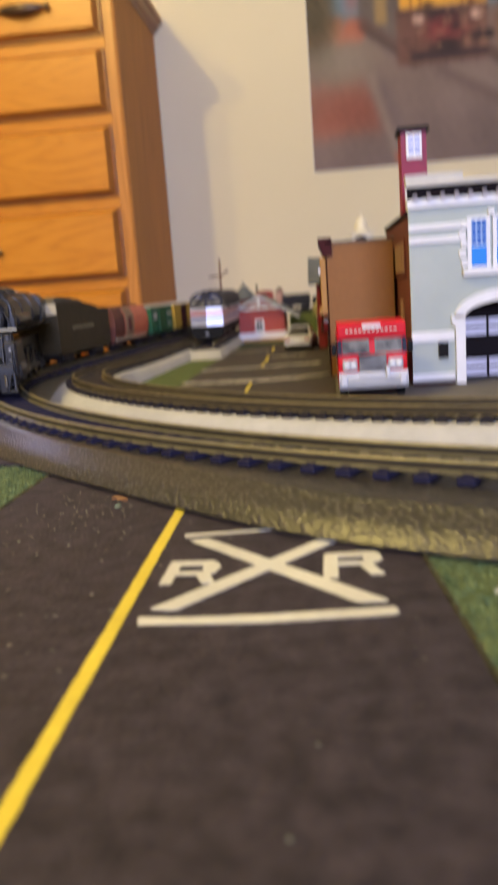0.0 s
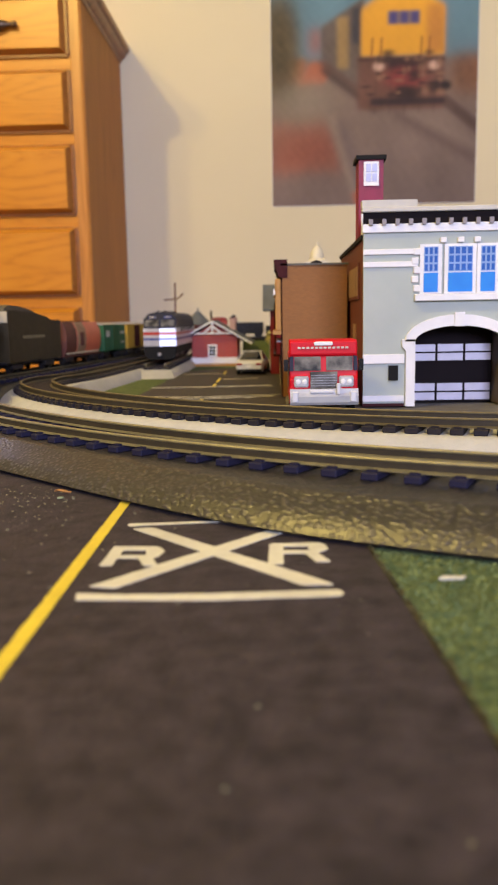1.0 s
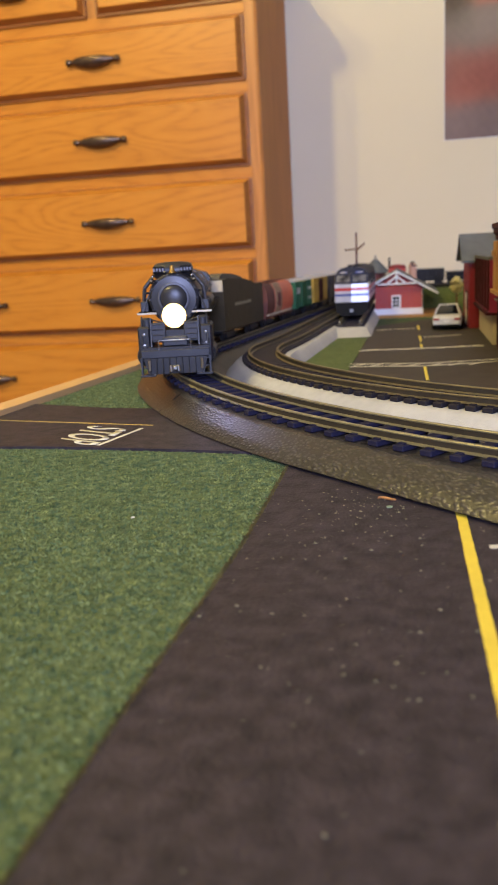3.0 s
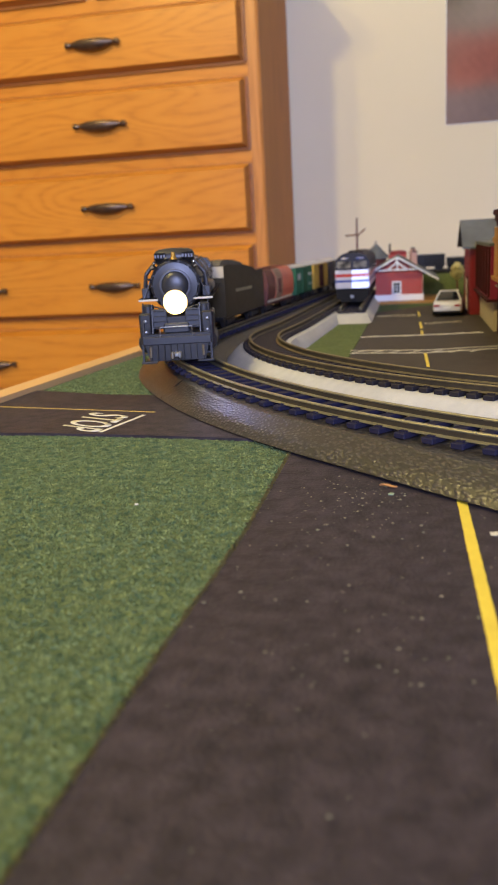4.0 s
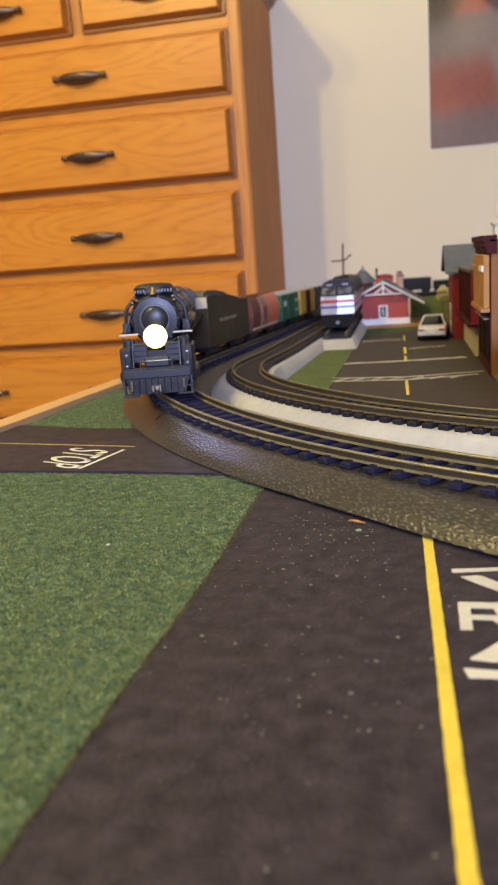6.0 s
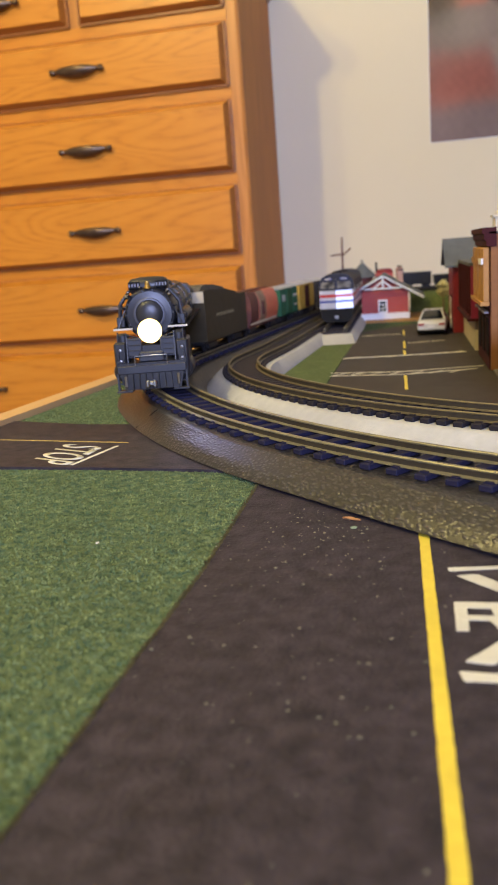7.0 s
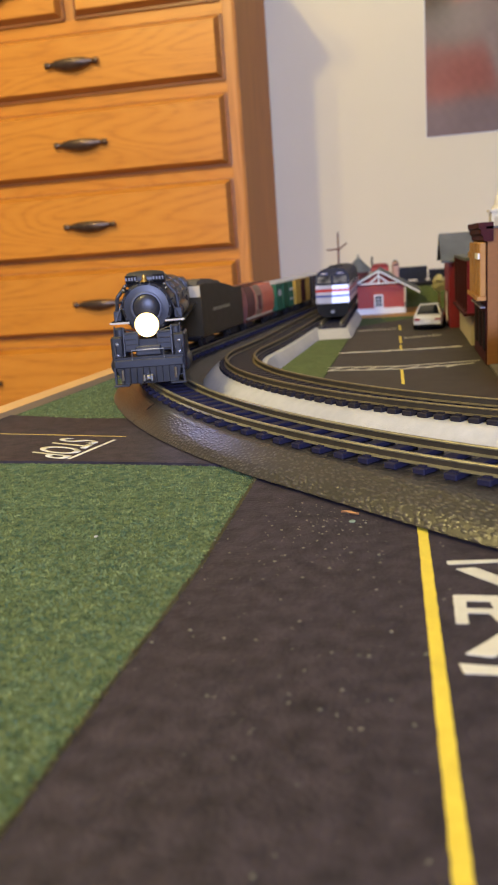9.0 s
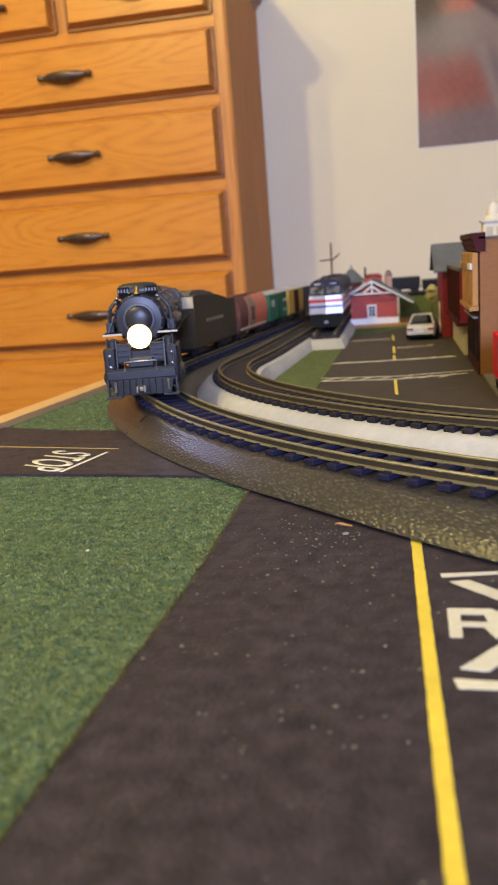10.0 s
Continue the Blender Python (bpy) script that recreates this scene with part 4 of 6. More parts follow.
def track(line, bed, bedmat, base, top, zb, label, gauge=0.011, pitch=0.0133, tie_mesh=None, sink=None, flare=None, inside=0.0, head=None):
    t = thing("model_track", label, "model track")
    face = top + 0.0041 - base
    belly = [(base - 0.0006 + k * face, 0.0029 + h * (zb - 0.0056)) for k, h in ((0.26, 0.43), (0.55, 0.77))] if flare else []
    part("roadbed", sweep(bmesh.new(), line, [(base - 0.0030, 0.0002), (base - 0.0024, 0.0015), (base, 0.0021), (base - 0.0006, 0.0029)] + belly + [(top + 0.0035, zb - 0.0027), (top + 0.0012, zb - 0.0010), (top - 0.0004, zb - 0.0002), (top - 0.0022, zb), (-top + 0.0008, zb), (-top - 0.001, zb - 0.0008), (-base - inside + 0.0005, 0.0012), (-base - inside, 0.0002)], sink, flare), bedmat, t, bed, True)
    z0 = zb + 0.0020
    for s in (1, -1):
        o = s * gauge
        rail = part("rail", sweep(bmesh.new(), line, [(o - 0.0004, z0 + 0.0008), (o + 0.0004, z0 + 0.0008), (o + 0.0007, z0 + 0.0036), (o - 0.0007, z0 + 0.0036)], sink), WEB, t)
        part("railhead", sweep(bmesh.new(), line, [(o - 0.0007, z0 + 0.0036), (o + 0.0007, z0 + 0.0036), (o + 0.0010, z0 + 0.0039), (o + 0.0010, z0 + 0.0043), (o + 0.0007, z0 + 0.0046), (o - 0.0007, z0 + 0.0046), (o - 0.0010, z0 + 0.0043), (o - 0.0010, z0 + 0.0039)], sink), head or RAIL, rail, "worn railhead")
        part("rail_foot", sweep(bmesh.new(), line, [(o - 0.0019, z0 + 0.0006), (o + 0.0019, z0 + 0.0006), (o + 0.0019, z0 + 0.0009), (o + 0.0004, z0 + 0.0015), (o - 0.0004, z0 + 0.0015), (o - 0.0019, z0 + 0.0009)], sink), head or FOOT, rail)
    total = sum(math.hypot(b[0] - a[0], b[1] - a[1]) for a, b in zip(line, line[1:]))
    for i in range(int(total / pitch)):
        o = new("tie", tie_mesh or TIE_MESH)
        o.parent = t
        m = place_on(line, (i + 0.5) * pitch, zb)
        m.translation.z -= sink(m.translation.y) if sink else 0.0
        o.matrix_world = m
    return t


HEAD_Z = 0.0186


def spread(x):
    """How far the black foam spreads outwards along its front."""
    f = min(1.0, max(0.0, (x + 0.01) / 0.13))
    return 0.0135 * f * f * (3 - 2 * f)


def settle(y):
    """How far the inner line's foam sinks towards its straight end."""
    f = min(1.0, max(0.0, (y - 0.50) / 0.25))
    return 0.0045 * f * f * (3 - 2 * f)


A0 = -62.0
line_outer = ride(arc_start(0.375, 0.74, 0.571, A0), A0 + 180, [(0.571, 93.15), (0.28, 31.65), (0, 0.56)])
line_inner = ride(arc_start(0.290, 0.715, 0.4275, A0), A0 + 180, [(0.4275, 83.3), (0.26, 38.7), (0, 0.53)])
line_spur = ride((-0.0575, 0.852), 0.0, [(0, 0.34)])
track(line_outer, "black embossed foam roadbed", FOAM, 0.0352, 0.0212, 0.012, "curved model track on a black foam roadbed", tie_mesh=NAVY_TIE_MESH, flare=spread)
track(line_inner, "pale grey foam roadbed", GREYBED, 0.031, 0.0195, 0.0145, "curved model track on a pale grey foam roadbed", pitch=0.0088, sink=settle, inside=-0.004, head=BROWNRAIL)
track(line_spur, "pale grey foam roadbed", GREYBED, 0.025, 0.0185, 0.0085, "short straight model track on pale grey foam")
bm = bmesh.new()
lo = [bm.verts.new((-0.0575 + x, y, 0.0004)) for x, y in ((-0.040, 0.818), (0.025, 0.818), (0.025, 0.852), (-0.036, 0.852))]
hi = [bm.verts.new((-0.0575 + x, y, 0.0084)) for x, y in ((-0.028, 0.844), (0.019, 0.844), (0.019, 0.852), (-0.028, 0.852))]
bm.faces.new(lo[::-1])
bm.faces.new(hi)
for i in range(4):
    bm.faces.new((lo[i], lo[(i + 1) % 4], hi[(i + 1) % 4], hi[i]))
tagged(part("foam_ramp", bm, GREYBED), "pale grey foam ramp at the end of the siding", "ramp")


# ---- steam locomotive: front at y = 0, running back along +y, railhead at z = 0 ----
def wheel(parent, x, y, r, w=0.004, material=None):
    s = 1 if x > 0 else -1
    bm = bmesh.new()
    lathe(bm, (x, y, r), (s, 0, 0), [(-w / 2, r * 1.06), (-w / 2 + 0.0008, r * 1.06), (-w / 2 + 0.0009, r), (w / 2 - 0.0004, r), (w / 2, r * 0.93), (w / 2, r * 0.8), (w / 2 - 0.0012, r * 0.75), (w / 2 - 0.001, 0.002)], 18)
    return part("wheel", bm, material or BLACK, parent)


def steam_engine():
    e = thing("steam_locomotive", "black model steam locomotive with its headlight lit", "model locomotive")
    bm = bmesh.new()
    zc, r = 0.0490, 0.0166
    lathe(bm, (0, 0.020, zc), (0, 1, 0), [(0, r * 0.82), (0.0012, r * 0.95), (0.003, r), (0.035, r), (0.0355, r * 1.03), (0.037, r * 1.03), (0.0375, r * 0.95), (0.085, r * 0.94), (0.135, r * 0.98), (0.172, r * 0.98)], 32)
    part("boiler", bm, BLACK, e, "", True)
    bm = bmesh.new()
    lathe(bm, (0, 0.0202, zc), (0, -1, 0), [(0, r * 0.88), (0.0008, r * 0.86), (0.0011, r * 0.62), (0.0014, r * 0.54), (0.0030, r * 0.48), (0.0040, r * 0.34), (0.0045, r * 0.16), (0.0046, 0.001)], 28)
    door = part("smokebox_door", bm, GRAPHITE, e, "graphite grey smokebox door", True)
    bm = bmesh.new()
    for i in range(14):
        a = 2 * math.pi * i / 14
        tube(bm, (r * 0.9 * math.cos(a), 0.0205, zc + r * 0.9 * math.sin(a)), (r * 0.9 * math.cos(a), 0.0188, zc + r * 0.9 * math.sin(a)), 0.0007, n=6)
    part("door_bolts", bm, BLACK, door)
    bm = bmesh.new()
    lathe(bm, (0, 0.0190, zc), (0, -1, 0), [(0, r * 0.58), (0.0004, r * 0.61), (0.0012, r * 0.61), (0.0016, r * 0.57), (0.0016, r * 0.53), (0.0, r * 0.52)], 28)
    part("door_ring", bm, RINGGREY, door, "raised smokebox door ring", True)
    bm = bmesh.new()
    for k in range(6):
        a = math.pi * (0.08 + 0.84 * k / 5)
        tube(bm, (r * 0.98 * math.cos(a), 0.0215, zc + r * 0.98 * math.sin(a)), (r * 1.1 * math.cos(a), 0.0190, zc + r * 1.06 * math.sin(a)), 0.0007, n=6)
    part("lamp_brackets", bm, GRAPHITE, e)
    # feedwater heater, lamp boards and stack on top
    bm = bmesh.new()
    lathe(bm, (-0.0128, 0.030, zc + 0.0172), (1, 0, 0), [(0, 0.0022), (0.0008, 0.0042), (0.003, 0.0052), (0.008, 0.0058), (0.0176, 0.0058), (0.0226, 0.0052), (0.0248, 0.0042), (0.0256, 0.0022)], 20)
    part("feedwater_heater", bm, BLACK, e, "", True)
    for s in (-1, 1):
        nb = bx("number_board", (s * 0.0088 - 0.0036, s * 0.0088 + 0.0036, 0.0222, 0.0256, zc + 0.0158, zc + 0.0204), RUBBER, e, bevel=0.0004)
        bm = bmesh.new()
        for i in range(4):
            x = s * 0.0088 - 0.0028 + i * 0.0019
            box(bm, x - 0.0005, x + 0.0005, 0.0218, 0.0223, zc + 0.0172, zc + 0.0192)
        part("figure_bar", bm, DIMFIG, nb, "pale figures shown as bars")
        lampo = part("marker_lamp", lathe(bmesh.new(), (s * 0.0135, 0.0190, zc + 0.0115), (0, -1, 0), [(-0.003, 0.001), (-0.002, 0.0016), (0, 0.0017), (0.0012, 0.0012)], 12), BLACK, e)
        part("lens", lathe(bmesh.new(), (s * 0.0135, 0.0176, zc + 0.0115), (0, -1, 0), [(0, 0.0012), (0.0005, 0.0008), (0.0008, 0.0002)], 10), CHROME, lampo, "bright jewel lens")
    part("bell", lathe(bmesh.new(), (0, 0.0205, zc + 0.0206), (0, 0, -1), [(0, 0.0006), (0.0006, 0.0012), (0.003, 0.0016), (0.0042, 0.0024), (0.0046, 0.0025)], 14), GOLD, e, "small brass bell", True)
    part("smokestack", lathe(bmesh.new(), (0, 0.042, zc + 0.013), (0, 0, 1), [(0, 0.007), (0.003, 0.0058), (0.0055, 0.0058), (0.006, 0.0062), (0.0066, 0.0046)], 18), BLACK, e, "", True)
    for y, rr in ((0.082, 0.0085), (0.122, 0.0075)):
        part("dome", lathe(bmesh.new(), (0, y, zc + 0.0125), (0, 0, 1), [(0, rr * 1.1), (0.002, rr), (0.0042, rr * 0.95), (0.0058, rr * 0.7), (0.0066, rr * 0.3), (0.0068, 0.0005)], 20), BLACK, e, "", True)
    bm = bmesh.new()
    for s in (-1, 1):
        for a, y0_, y1_ in ((0.25, 0.03, 0.17), (0.55, 0.045, 0.12), (0.95, 0.06, 0.16)):
            q = (s * r * 1.01 * math.cos(a), zc + r * 1.01 * math.sin(a))
            tube(bm, (q[0], y0_, q[1]), (q[0] * 1.06, y1_, q[1] + 0.0008), 0.0006, n=6)
    part("boiler_pipes", bm, BLACK, e)
    for y in (0.058, 0.092, 0.134):
        part("boiler_band", lathe(bmesh.new(), (0, y, zc), (0, 1, 0), [(0, r * 0.9), (0.0002, r * 0.965 + (y - 0.05) * 0.010), (0.0018, r * 0.965 + (y - 0.05) * 0.010), (0.0020, r * 0.9)], 28), BLACK, e, "", True)
    # headlight in the middle of the pilot beam bracket
    hl = part("headlight", lathe(bmesh.new(), (0, 0.0135, 0.0388), (0, -1, 0), [(-0.006, 0.002), (-0.004, 0.0058), (0.0, 0.0062), (0.0022, 0.0064), (0.0024, 0.0056)], 22), BLACK, e, "", True)
    # added emissive ring, wider than the housing, imitates the glare round the lens
    part("bloom_ring", lathe(bmesh.new(), (0, 0.0112, 0.0388), (0, -1, 0), [(0, 0.0046), (0.0003, 0.0076), (0.0006, 0.0076), (0.0008, 0.0046)], 24), HALO, hl, "glowing yellow ring standing in for headlight bloom")
    part("lens", lathe(bmesh.new(), (0, 0.0104, 0.0388), (0, -1, 0), [(0, 0.0052), (0.0012, 0.0044), (0.0018, 0.0026), (0.0020, 0.0004)], 22), HEAD, hl, "glowing warm white headlight lens", True)
    # running boards with white edges
    for s in (-1, 1):
        rb = bx("running_board", (s * 0.0175 - 0.0062, s * 0.0175 + 0.0062, 0.016, 0.178, 0.0398, 0.0412), RUBBER, e)
        part("air_tank", lathe(bmesh.new(), (s * 0.0192, 0.036, 0.0452), (0, 1, 0), [(0, 0.0020), (0.0012, 0.0036), (0.0026, 0.0040), (0.050, 0.0040), (0.0515, 0.0034), (0.0525, 0.0018)], 16), BLACK, e, "", True)
        bx("lubricator", (s * 0.0195 - 0.0026, s * 0.0195 + 0.0026, 0.023, 0.030, 0.0412, 0.0478), GRAPHITE, e, bevel=0.0005)
        bx("white_edge", (s * 0.0175 - 0.0062, s * 0.0175 + 0.0062, 0.0152, 0.0159, 0.0399, 0.0411), IVORY, rb, "white painted board edge")
        bm = bmesh.new()
        tube(bm, (s * 0.0205, 0.018, 0.0412), (s * 0.0150, 0.022, 0.0545), 0.0004, n=6)
        tube(bm, (s * 0.0185, 0.020, 0.0475), (s * 0.0185, 0.176, 0.0510), 0.0004, n=6)
        for k in range(6):
            tube(bm, (s * 0.0185, 0.03 + k * 0.027, 0.0476 + k * 0.0006), (s * 0.016, 0.03 + k * 0.026, 0.046), 0.0003, n=5)
        part("handrail", bm, GRAPHITE, e)
        # air pumps and shields on the front
        shield = bx("pump_shield", (s * 0.0105 - 0.0048, s * 0.0105 + 0.0048, 0.0085, 0.0100, 0.0225, 0.0352), GRAPHITE, e, bevel=0.0006)
        bm = bmesh.new()
        for k in range(4):
            tube(bm, (s * 0.0105 - 0.0036, 0.0083, 0.0240 + k * 0.0033), (s * 0.0105 + 0.0036, 0.0083, 0.0240 + k * 0.0033), 0.00035, n=6)
        part("shield_ribs", bm, BLACK, shield)
        pump = part("air_pump", lathe(bmesh.new(), (s * 0.0178, 0.0130, 0.0205), (0, 0, 1), [(0, 0.0030), (0.0010, 0.0042), (0.0070, 0.0042), (0.0078, 0.0026), (0.0092, 0.0026), (0.0100, 0.0040), (0.0165, 0.0040), (0.0176, 0.0024)], 16), GRAPHITE, e, "", True)
        bm = bmesh.new()
        for k in range(5):
            lathe(bm, (s * 0.0178, 0.0130, 0.0222 + k * 0.0012), (0, 0, 1), [(0, 0.0041), (0.0002, 0.0045), (0.0005, 0.0045), (0.0007, 0.0041)], 16)
        part("cooling_fins", bm, BLACK, pump)
        bm = bmesh.new()
        tube(bm, (s * 0.0150, 0.0100, 0.0380), (s * 0.0150, 0.0060, 0.0200), 0.0006, n=6)
        tube(bm, (s * 0.0206, 0.0110, 0.0392), (s * 0.0206, 0.0040, 0.0196), 0.0005, n=6)
        tube(bm, (s * 0.0060, 0.0095, 0.0345), (s * 0.0150, 0.0095, 0.0372), 0.0005, n=6)
        part("pipework", bm, BLACK, e)
        part("cylinder", lathe(bmesh.new(), (s * 0.0185, 0.010, 0.0140), (0, 1, 0), [(0, 0.0045), (0.001, 0.0065), (0.003, 0.0072), (0.024, 0.0072), (0.026, 0.0060)], 18), BLACK, e, "", True)
        part("valve_chest", lathe(bmesh.new(), (s * 0.0185, 0.011, 0.0235), (0, 1, 0), [(0, 0.003), (0.0008, 0.0042), (0.022, 0.0042), (0.023, 0.003)], 14), BLACK, e, "", True)
        for y in (0.060, 0.087, 0.114, 0.141):
            wheel(e, s * 0.0112, y, 0.0118)
        wheel(e, s * 0.0108, 0.030, 0.0062)
        for y in (0.170, 0.186):
            wheel(e, s * 0.0108, y, 0.0065)
        bx("side_rod", (s * 0.0140, s * 0.0140 + s * 0.0012, 0.054, 0.147, 0.0070, 0.0092), STEEL, e)
        bx("main_rod", (s * 0.0160, s * 0.0160 + s * 0.0012, 0.034, 0.116, 0.0100, 0.0120), STEEL, e)
        bm = bmesh.new()
        for k in range(4):
            box(bm, s * 0.0195 - 0.0022, s * 0.0195 + 0.0022, 0.0035, 0.0045, 0.0070 + k * 0.0045, 0.0077 + k * 0.0045)
        for x in (-0.0022, 0.0022):
            tube(bm, (s * 0.0195 + x, 0.004, 0.004), (s * 0.0195 + x, 0.004, 0.024), 0.0003, n=5)
        part("step_ladder", bm, GRAPHITE, e)
    for s in (-1, 1):
        bm = bmesh.new()
        tube(bm, (s * 0.0205, 0.0240, 0.0412), (s * 0.0190, 0.0260, 0.0560), 0.0013, n=8)
        tube(bm, (s * 0.0190, 0.0260, 0.0560), (s * 0.0125, 0.0280, 0.0640), 0.0013, 0.0010, n=8)
        part("steam_pipe", bm, GRAPHITE, e, "", True)
        cover = bx("cylinder_cover", (s * 0.0195 - 0.0040, s * 0.0195 + 0.0040, 0.0070, 0.0340, 0.0100, 0.0330), BLACK, e, bevel=0.0012)
        for k in range(3):
            part("bolt", lathe(bmesh.new(), (s * 0.0195, 0.0071, 0.0140 + k * 0.0070), (0, -1, 0), [(0, 0.0012), (0.0006, 0.0010), (0.0008, 0.0003)], 8), STEEL, cover)
        bx("foot_step", (s * 0.0178 - 0.0050, s * 0.0178 + 0.0050, -0.0010, 0.0050, 0.0022, 0.0036), GRAPHITE, e, bevel=0.0003)
        bx("step_hanger", (s * 0.0215 - 0.0006, s * 0.0215 + 0.0006, 0.0008, 0.0040, 0.0036, 0.0140), GRAPHITE, e)
        part("classification_light", lathe(bmesh.new(), (s * 0.0125, 0.0186, 0.0630), (0, -1, 0), [(-0.002, 0.0008), (0, 0.0012), (0.0010, 0.0009), (0.0013, 0.0002)], 10), CHROME, e, "small bright lamp", True)
    bx("deck_box", (-0.0080, 0.0080, 0.0060, 0.0140, 0.0200, 0.0262), GRAPHITE, e, bevel=0.0008)
    # pilot deck, beam, pilot and coupler
    bx("pilot_deck", (-0.0215, 0.0215, 0.003, 0.020, 0.0185, 0.0200), BLACK, e)
    bx("pilot_beam", (-0.0215, 0.0215, 0.0015, 0.0045, 0.0135, 0.0185), GRAPHITE, e, bevel=0.0004)
    bm = bmesh.new()
    prism(bm, "y", [(-0.0200, 0.0135), (0.0200, 0.0135), (0.0175, 0.0035), (-0.0175, 0.0035)], 0.001, 0.003)
    pilot = part("pilot", bm, BLACK, e)
    bm = bmesh.new()
    for k in range(9):
        x = -0.016 + k * 0.004
        tube(bm, (x, 0.0008, 0.0135), (x * 1.02, -0.0012, 0.0040), 0.0005, n=5)
    part("pilot_bars", bm, GRAPHITE, pilot)
    bm = bmesh.new()
    box(bm, -0.0018, 0.0018, -0.005, 0.002, 0.0062, 0.0090, 0.0006)
    box(bm, -0.0034, -0.0016, -0.0075, -0.0035, 0.0055, 0.0098, 0.0006)
    box(bm, 0.0010, 0.0030, -0.0070, -0.0040, 0.0055, 0.0098, 0.0006)
    part("coupler", bm, STEEL, e, "steel knuckle coupler")
    bm = bmesh.new()
    for s in (-1, 1):
        tube(bm, (s * 0.010, 0.0010, 0.0185), (s * 0.010, 0.0010, 0.0245), 0.0003, n=5)
    tube(bm, (-0.010, 0.0010, 0.0245), (0.010, 0.0010, 0.0245), 0.0003, n=5)
    part("deck_rail", bm, STEEL, e)
    for s in (-1, 1):
        bm = bmesh.new()
        tube(bm, (s * 0.0165, 0.0, 0.0125), (s * 0.0165, -0.001, 0.0060), 0.0009, n=8)
        part("air_hose", bm, STEEL, e)
    bm = bmesh.new()
    prism(bm, "y", [(-0.0170, 0.0400), (0.0170, 0.0400), (0.0170, 0.0575), (0.0135, 0.0618), (0, 0.0636), (-0.0135, 0.0618), (-0.0170, 0.0575)], 0.176, 0.200)
    cab = part("cab", bm, BLACK, e)
    for s in (-1, 1):
        bx("window", (s * 0.0171 - 0.0003, s * 0.0171 + 0.0003, 0.180, 0.193, 0.049, 0.0565), GLASS, cab)
    bx("underframe", (-0.0085, 0.0085, 0.010, 0.198, 0.0120, 0.0300), BLACK, e)
    return e


engine = steam_engine()
engine.matrix_world = pose(-0.1365, 0.4485, HEAD_Z, 0, 0, 11.5)
lamp("headlight_beam", "SPOT", (-0.1335, 0.4330, HEAD_Z + 0.044), (-0.066, 0.372, 0.014), 0.045, (0.36, 0.42, 1.0), 0.004, 60)


# ---- freight cars ----
def place_car(line, dist, length):
    """A car rides with both its ends over the line."""
    a, b = place_on(line, dist + length * 0.15).translation, place_on(line, dist + length * 0.85).translation
    d = (b - a).normalized()
    p = a - d * length * 0.15
    return pose(p.x, p.y, HEAD_Z, 0, 0, math.degrees(math.atan2(-d.x, d.y)))


def bogie(parent, y):
    t = bx("bogie", (-0.0125, 0.0125, y - 0.011, y + 0.011, 0.0045, 0.0085), BLACK, parent, bevel=0.001)
    for dy in (-0.0075, 0.0075):
        for s in (-1, 1):
            w = wheel(parent, s * 0.0108, y + dy, 0.0048, 0.003)
    for s in (-1, 1):
        bx("side_frame", (s * 0.0145 - 0.0012, s * 0.0145 + 0.0012, y - 0.0120, y + 0.0120, 0.0035, 0.0085), BLACK, parent, bevel=0.0008)


def couplers(parent, length):
    for y0, y1 in ((-0.006, 0.002), (length - 0.002, length + 0.004)):
        bx("coupler", (-0.0016, 0.0016, y0, y1, 0.0062, 0.0090), STEEL, parent)


def tender(line, dist):
    t = thing("tender", "black tender with dull gold lettering behind the locomotive", "model tender")
    bm = bmesh.new()
    prism(bm, "x", [(0.002, 0.0105), (0.002, 0.0540), (0.012, 0.0545), (0.060, 0.0525), (0.084, 0.0490), (0.092, 0.0465), (0.1155, 0.0460), (0.1155, 0.0105)], -0.0190, 0.0190)
    body = part("body", bm, TENDER, t)
    bm = bmesh.new()
    for i in range(14):
        box(bm, 0.0191, 0.0193, 0.030 + i * 0.0034, 0.0322 + i * 0.0034, 0.0300, 0.0328)
    part("lettering_bar", bm, TANBAR, body, "dull gold lettering shown as bars")
    bx("back_sheet", (-0.0040, 0.0186, 0.0010, 0.0019, 0.0440, 0.0535), CREAM, t, "pale cream front plate")
    bm = bmesh.new()
    prism(bm, "x", [(0.004, 0.0520), (0.074, 0.0490), (0.062, 0.0545), (0.036, 0.0580), (0.014, 0.0590), (0.006, 0.0570)], -0.0150, 0.0150)
    part("coal_bunker", bm, COAL, t, "dusty brown coal load")
    for x in (-0.004, 0.004):
        part("hatch", lathe(bmesh.new(), (x, 0.104, 0.0461), (0, 0, 1), [(0, 0.003), (0.0015, 0.003), (0.0018, 0.002)], 12), BLACK, t)
    bx("frame", (-0.0165, 0.0165, 0.0, 0.117, 0.0085, 0.0105), BLACK, t)
    for y in (0.024, 0.093):
        bogie(t, y)
    couplers(t, 0.117)
    bm = bmesh.new()
    for k in range(6):
        tube(bm, (0.0190, 0.012 + k * 0.018, 0.0125), (0.0190, 0.012 + k * 0.018, 0.0450), 0.0001, n=4)
    part("rivet_strips", bm, TENDER, body)
    t.matrix_world = place_car(line, dist, 0.117)
    return t


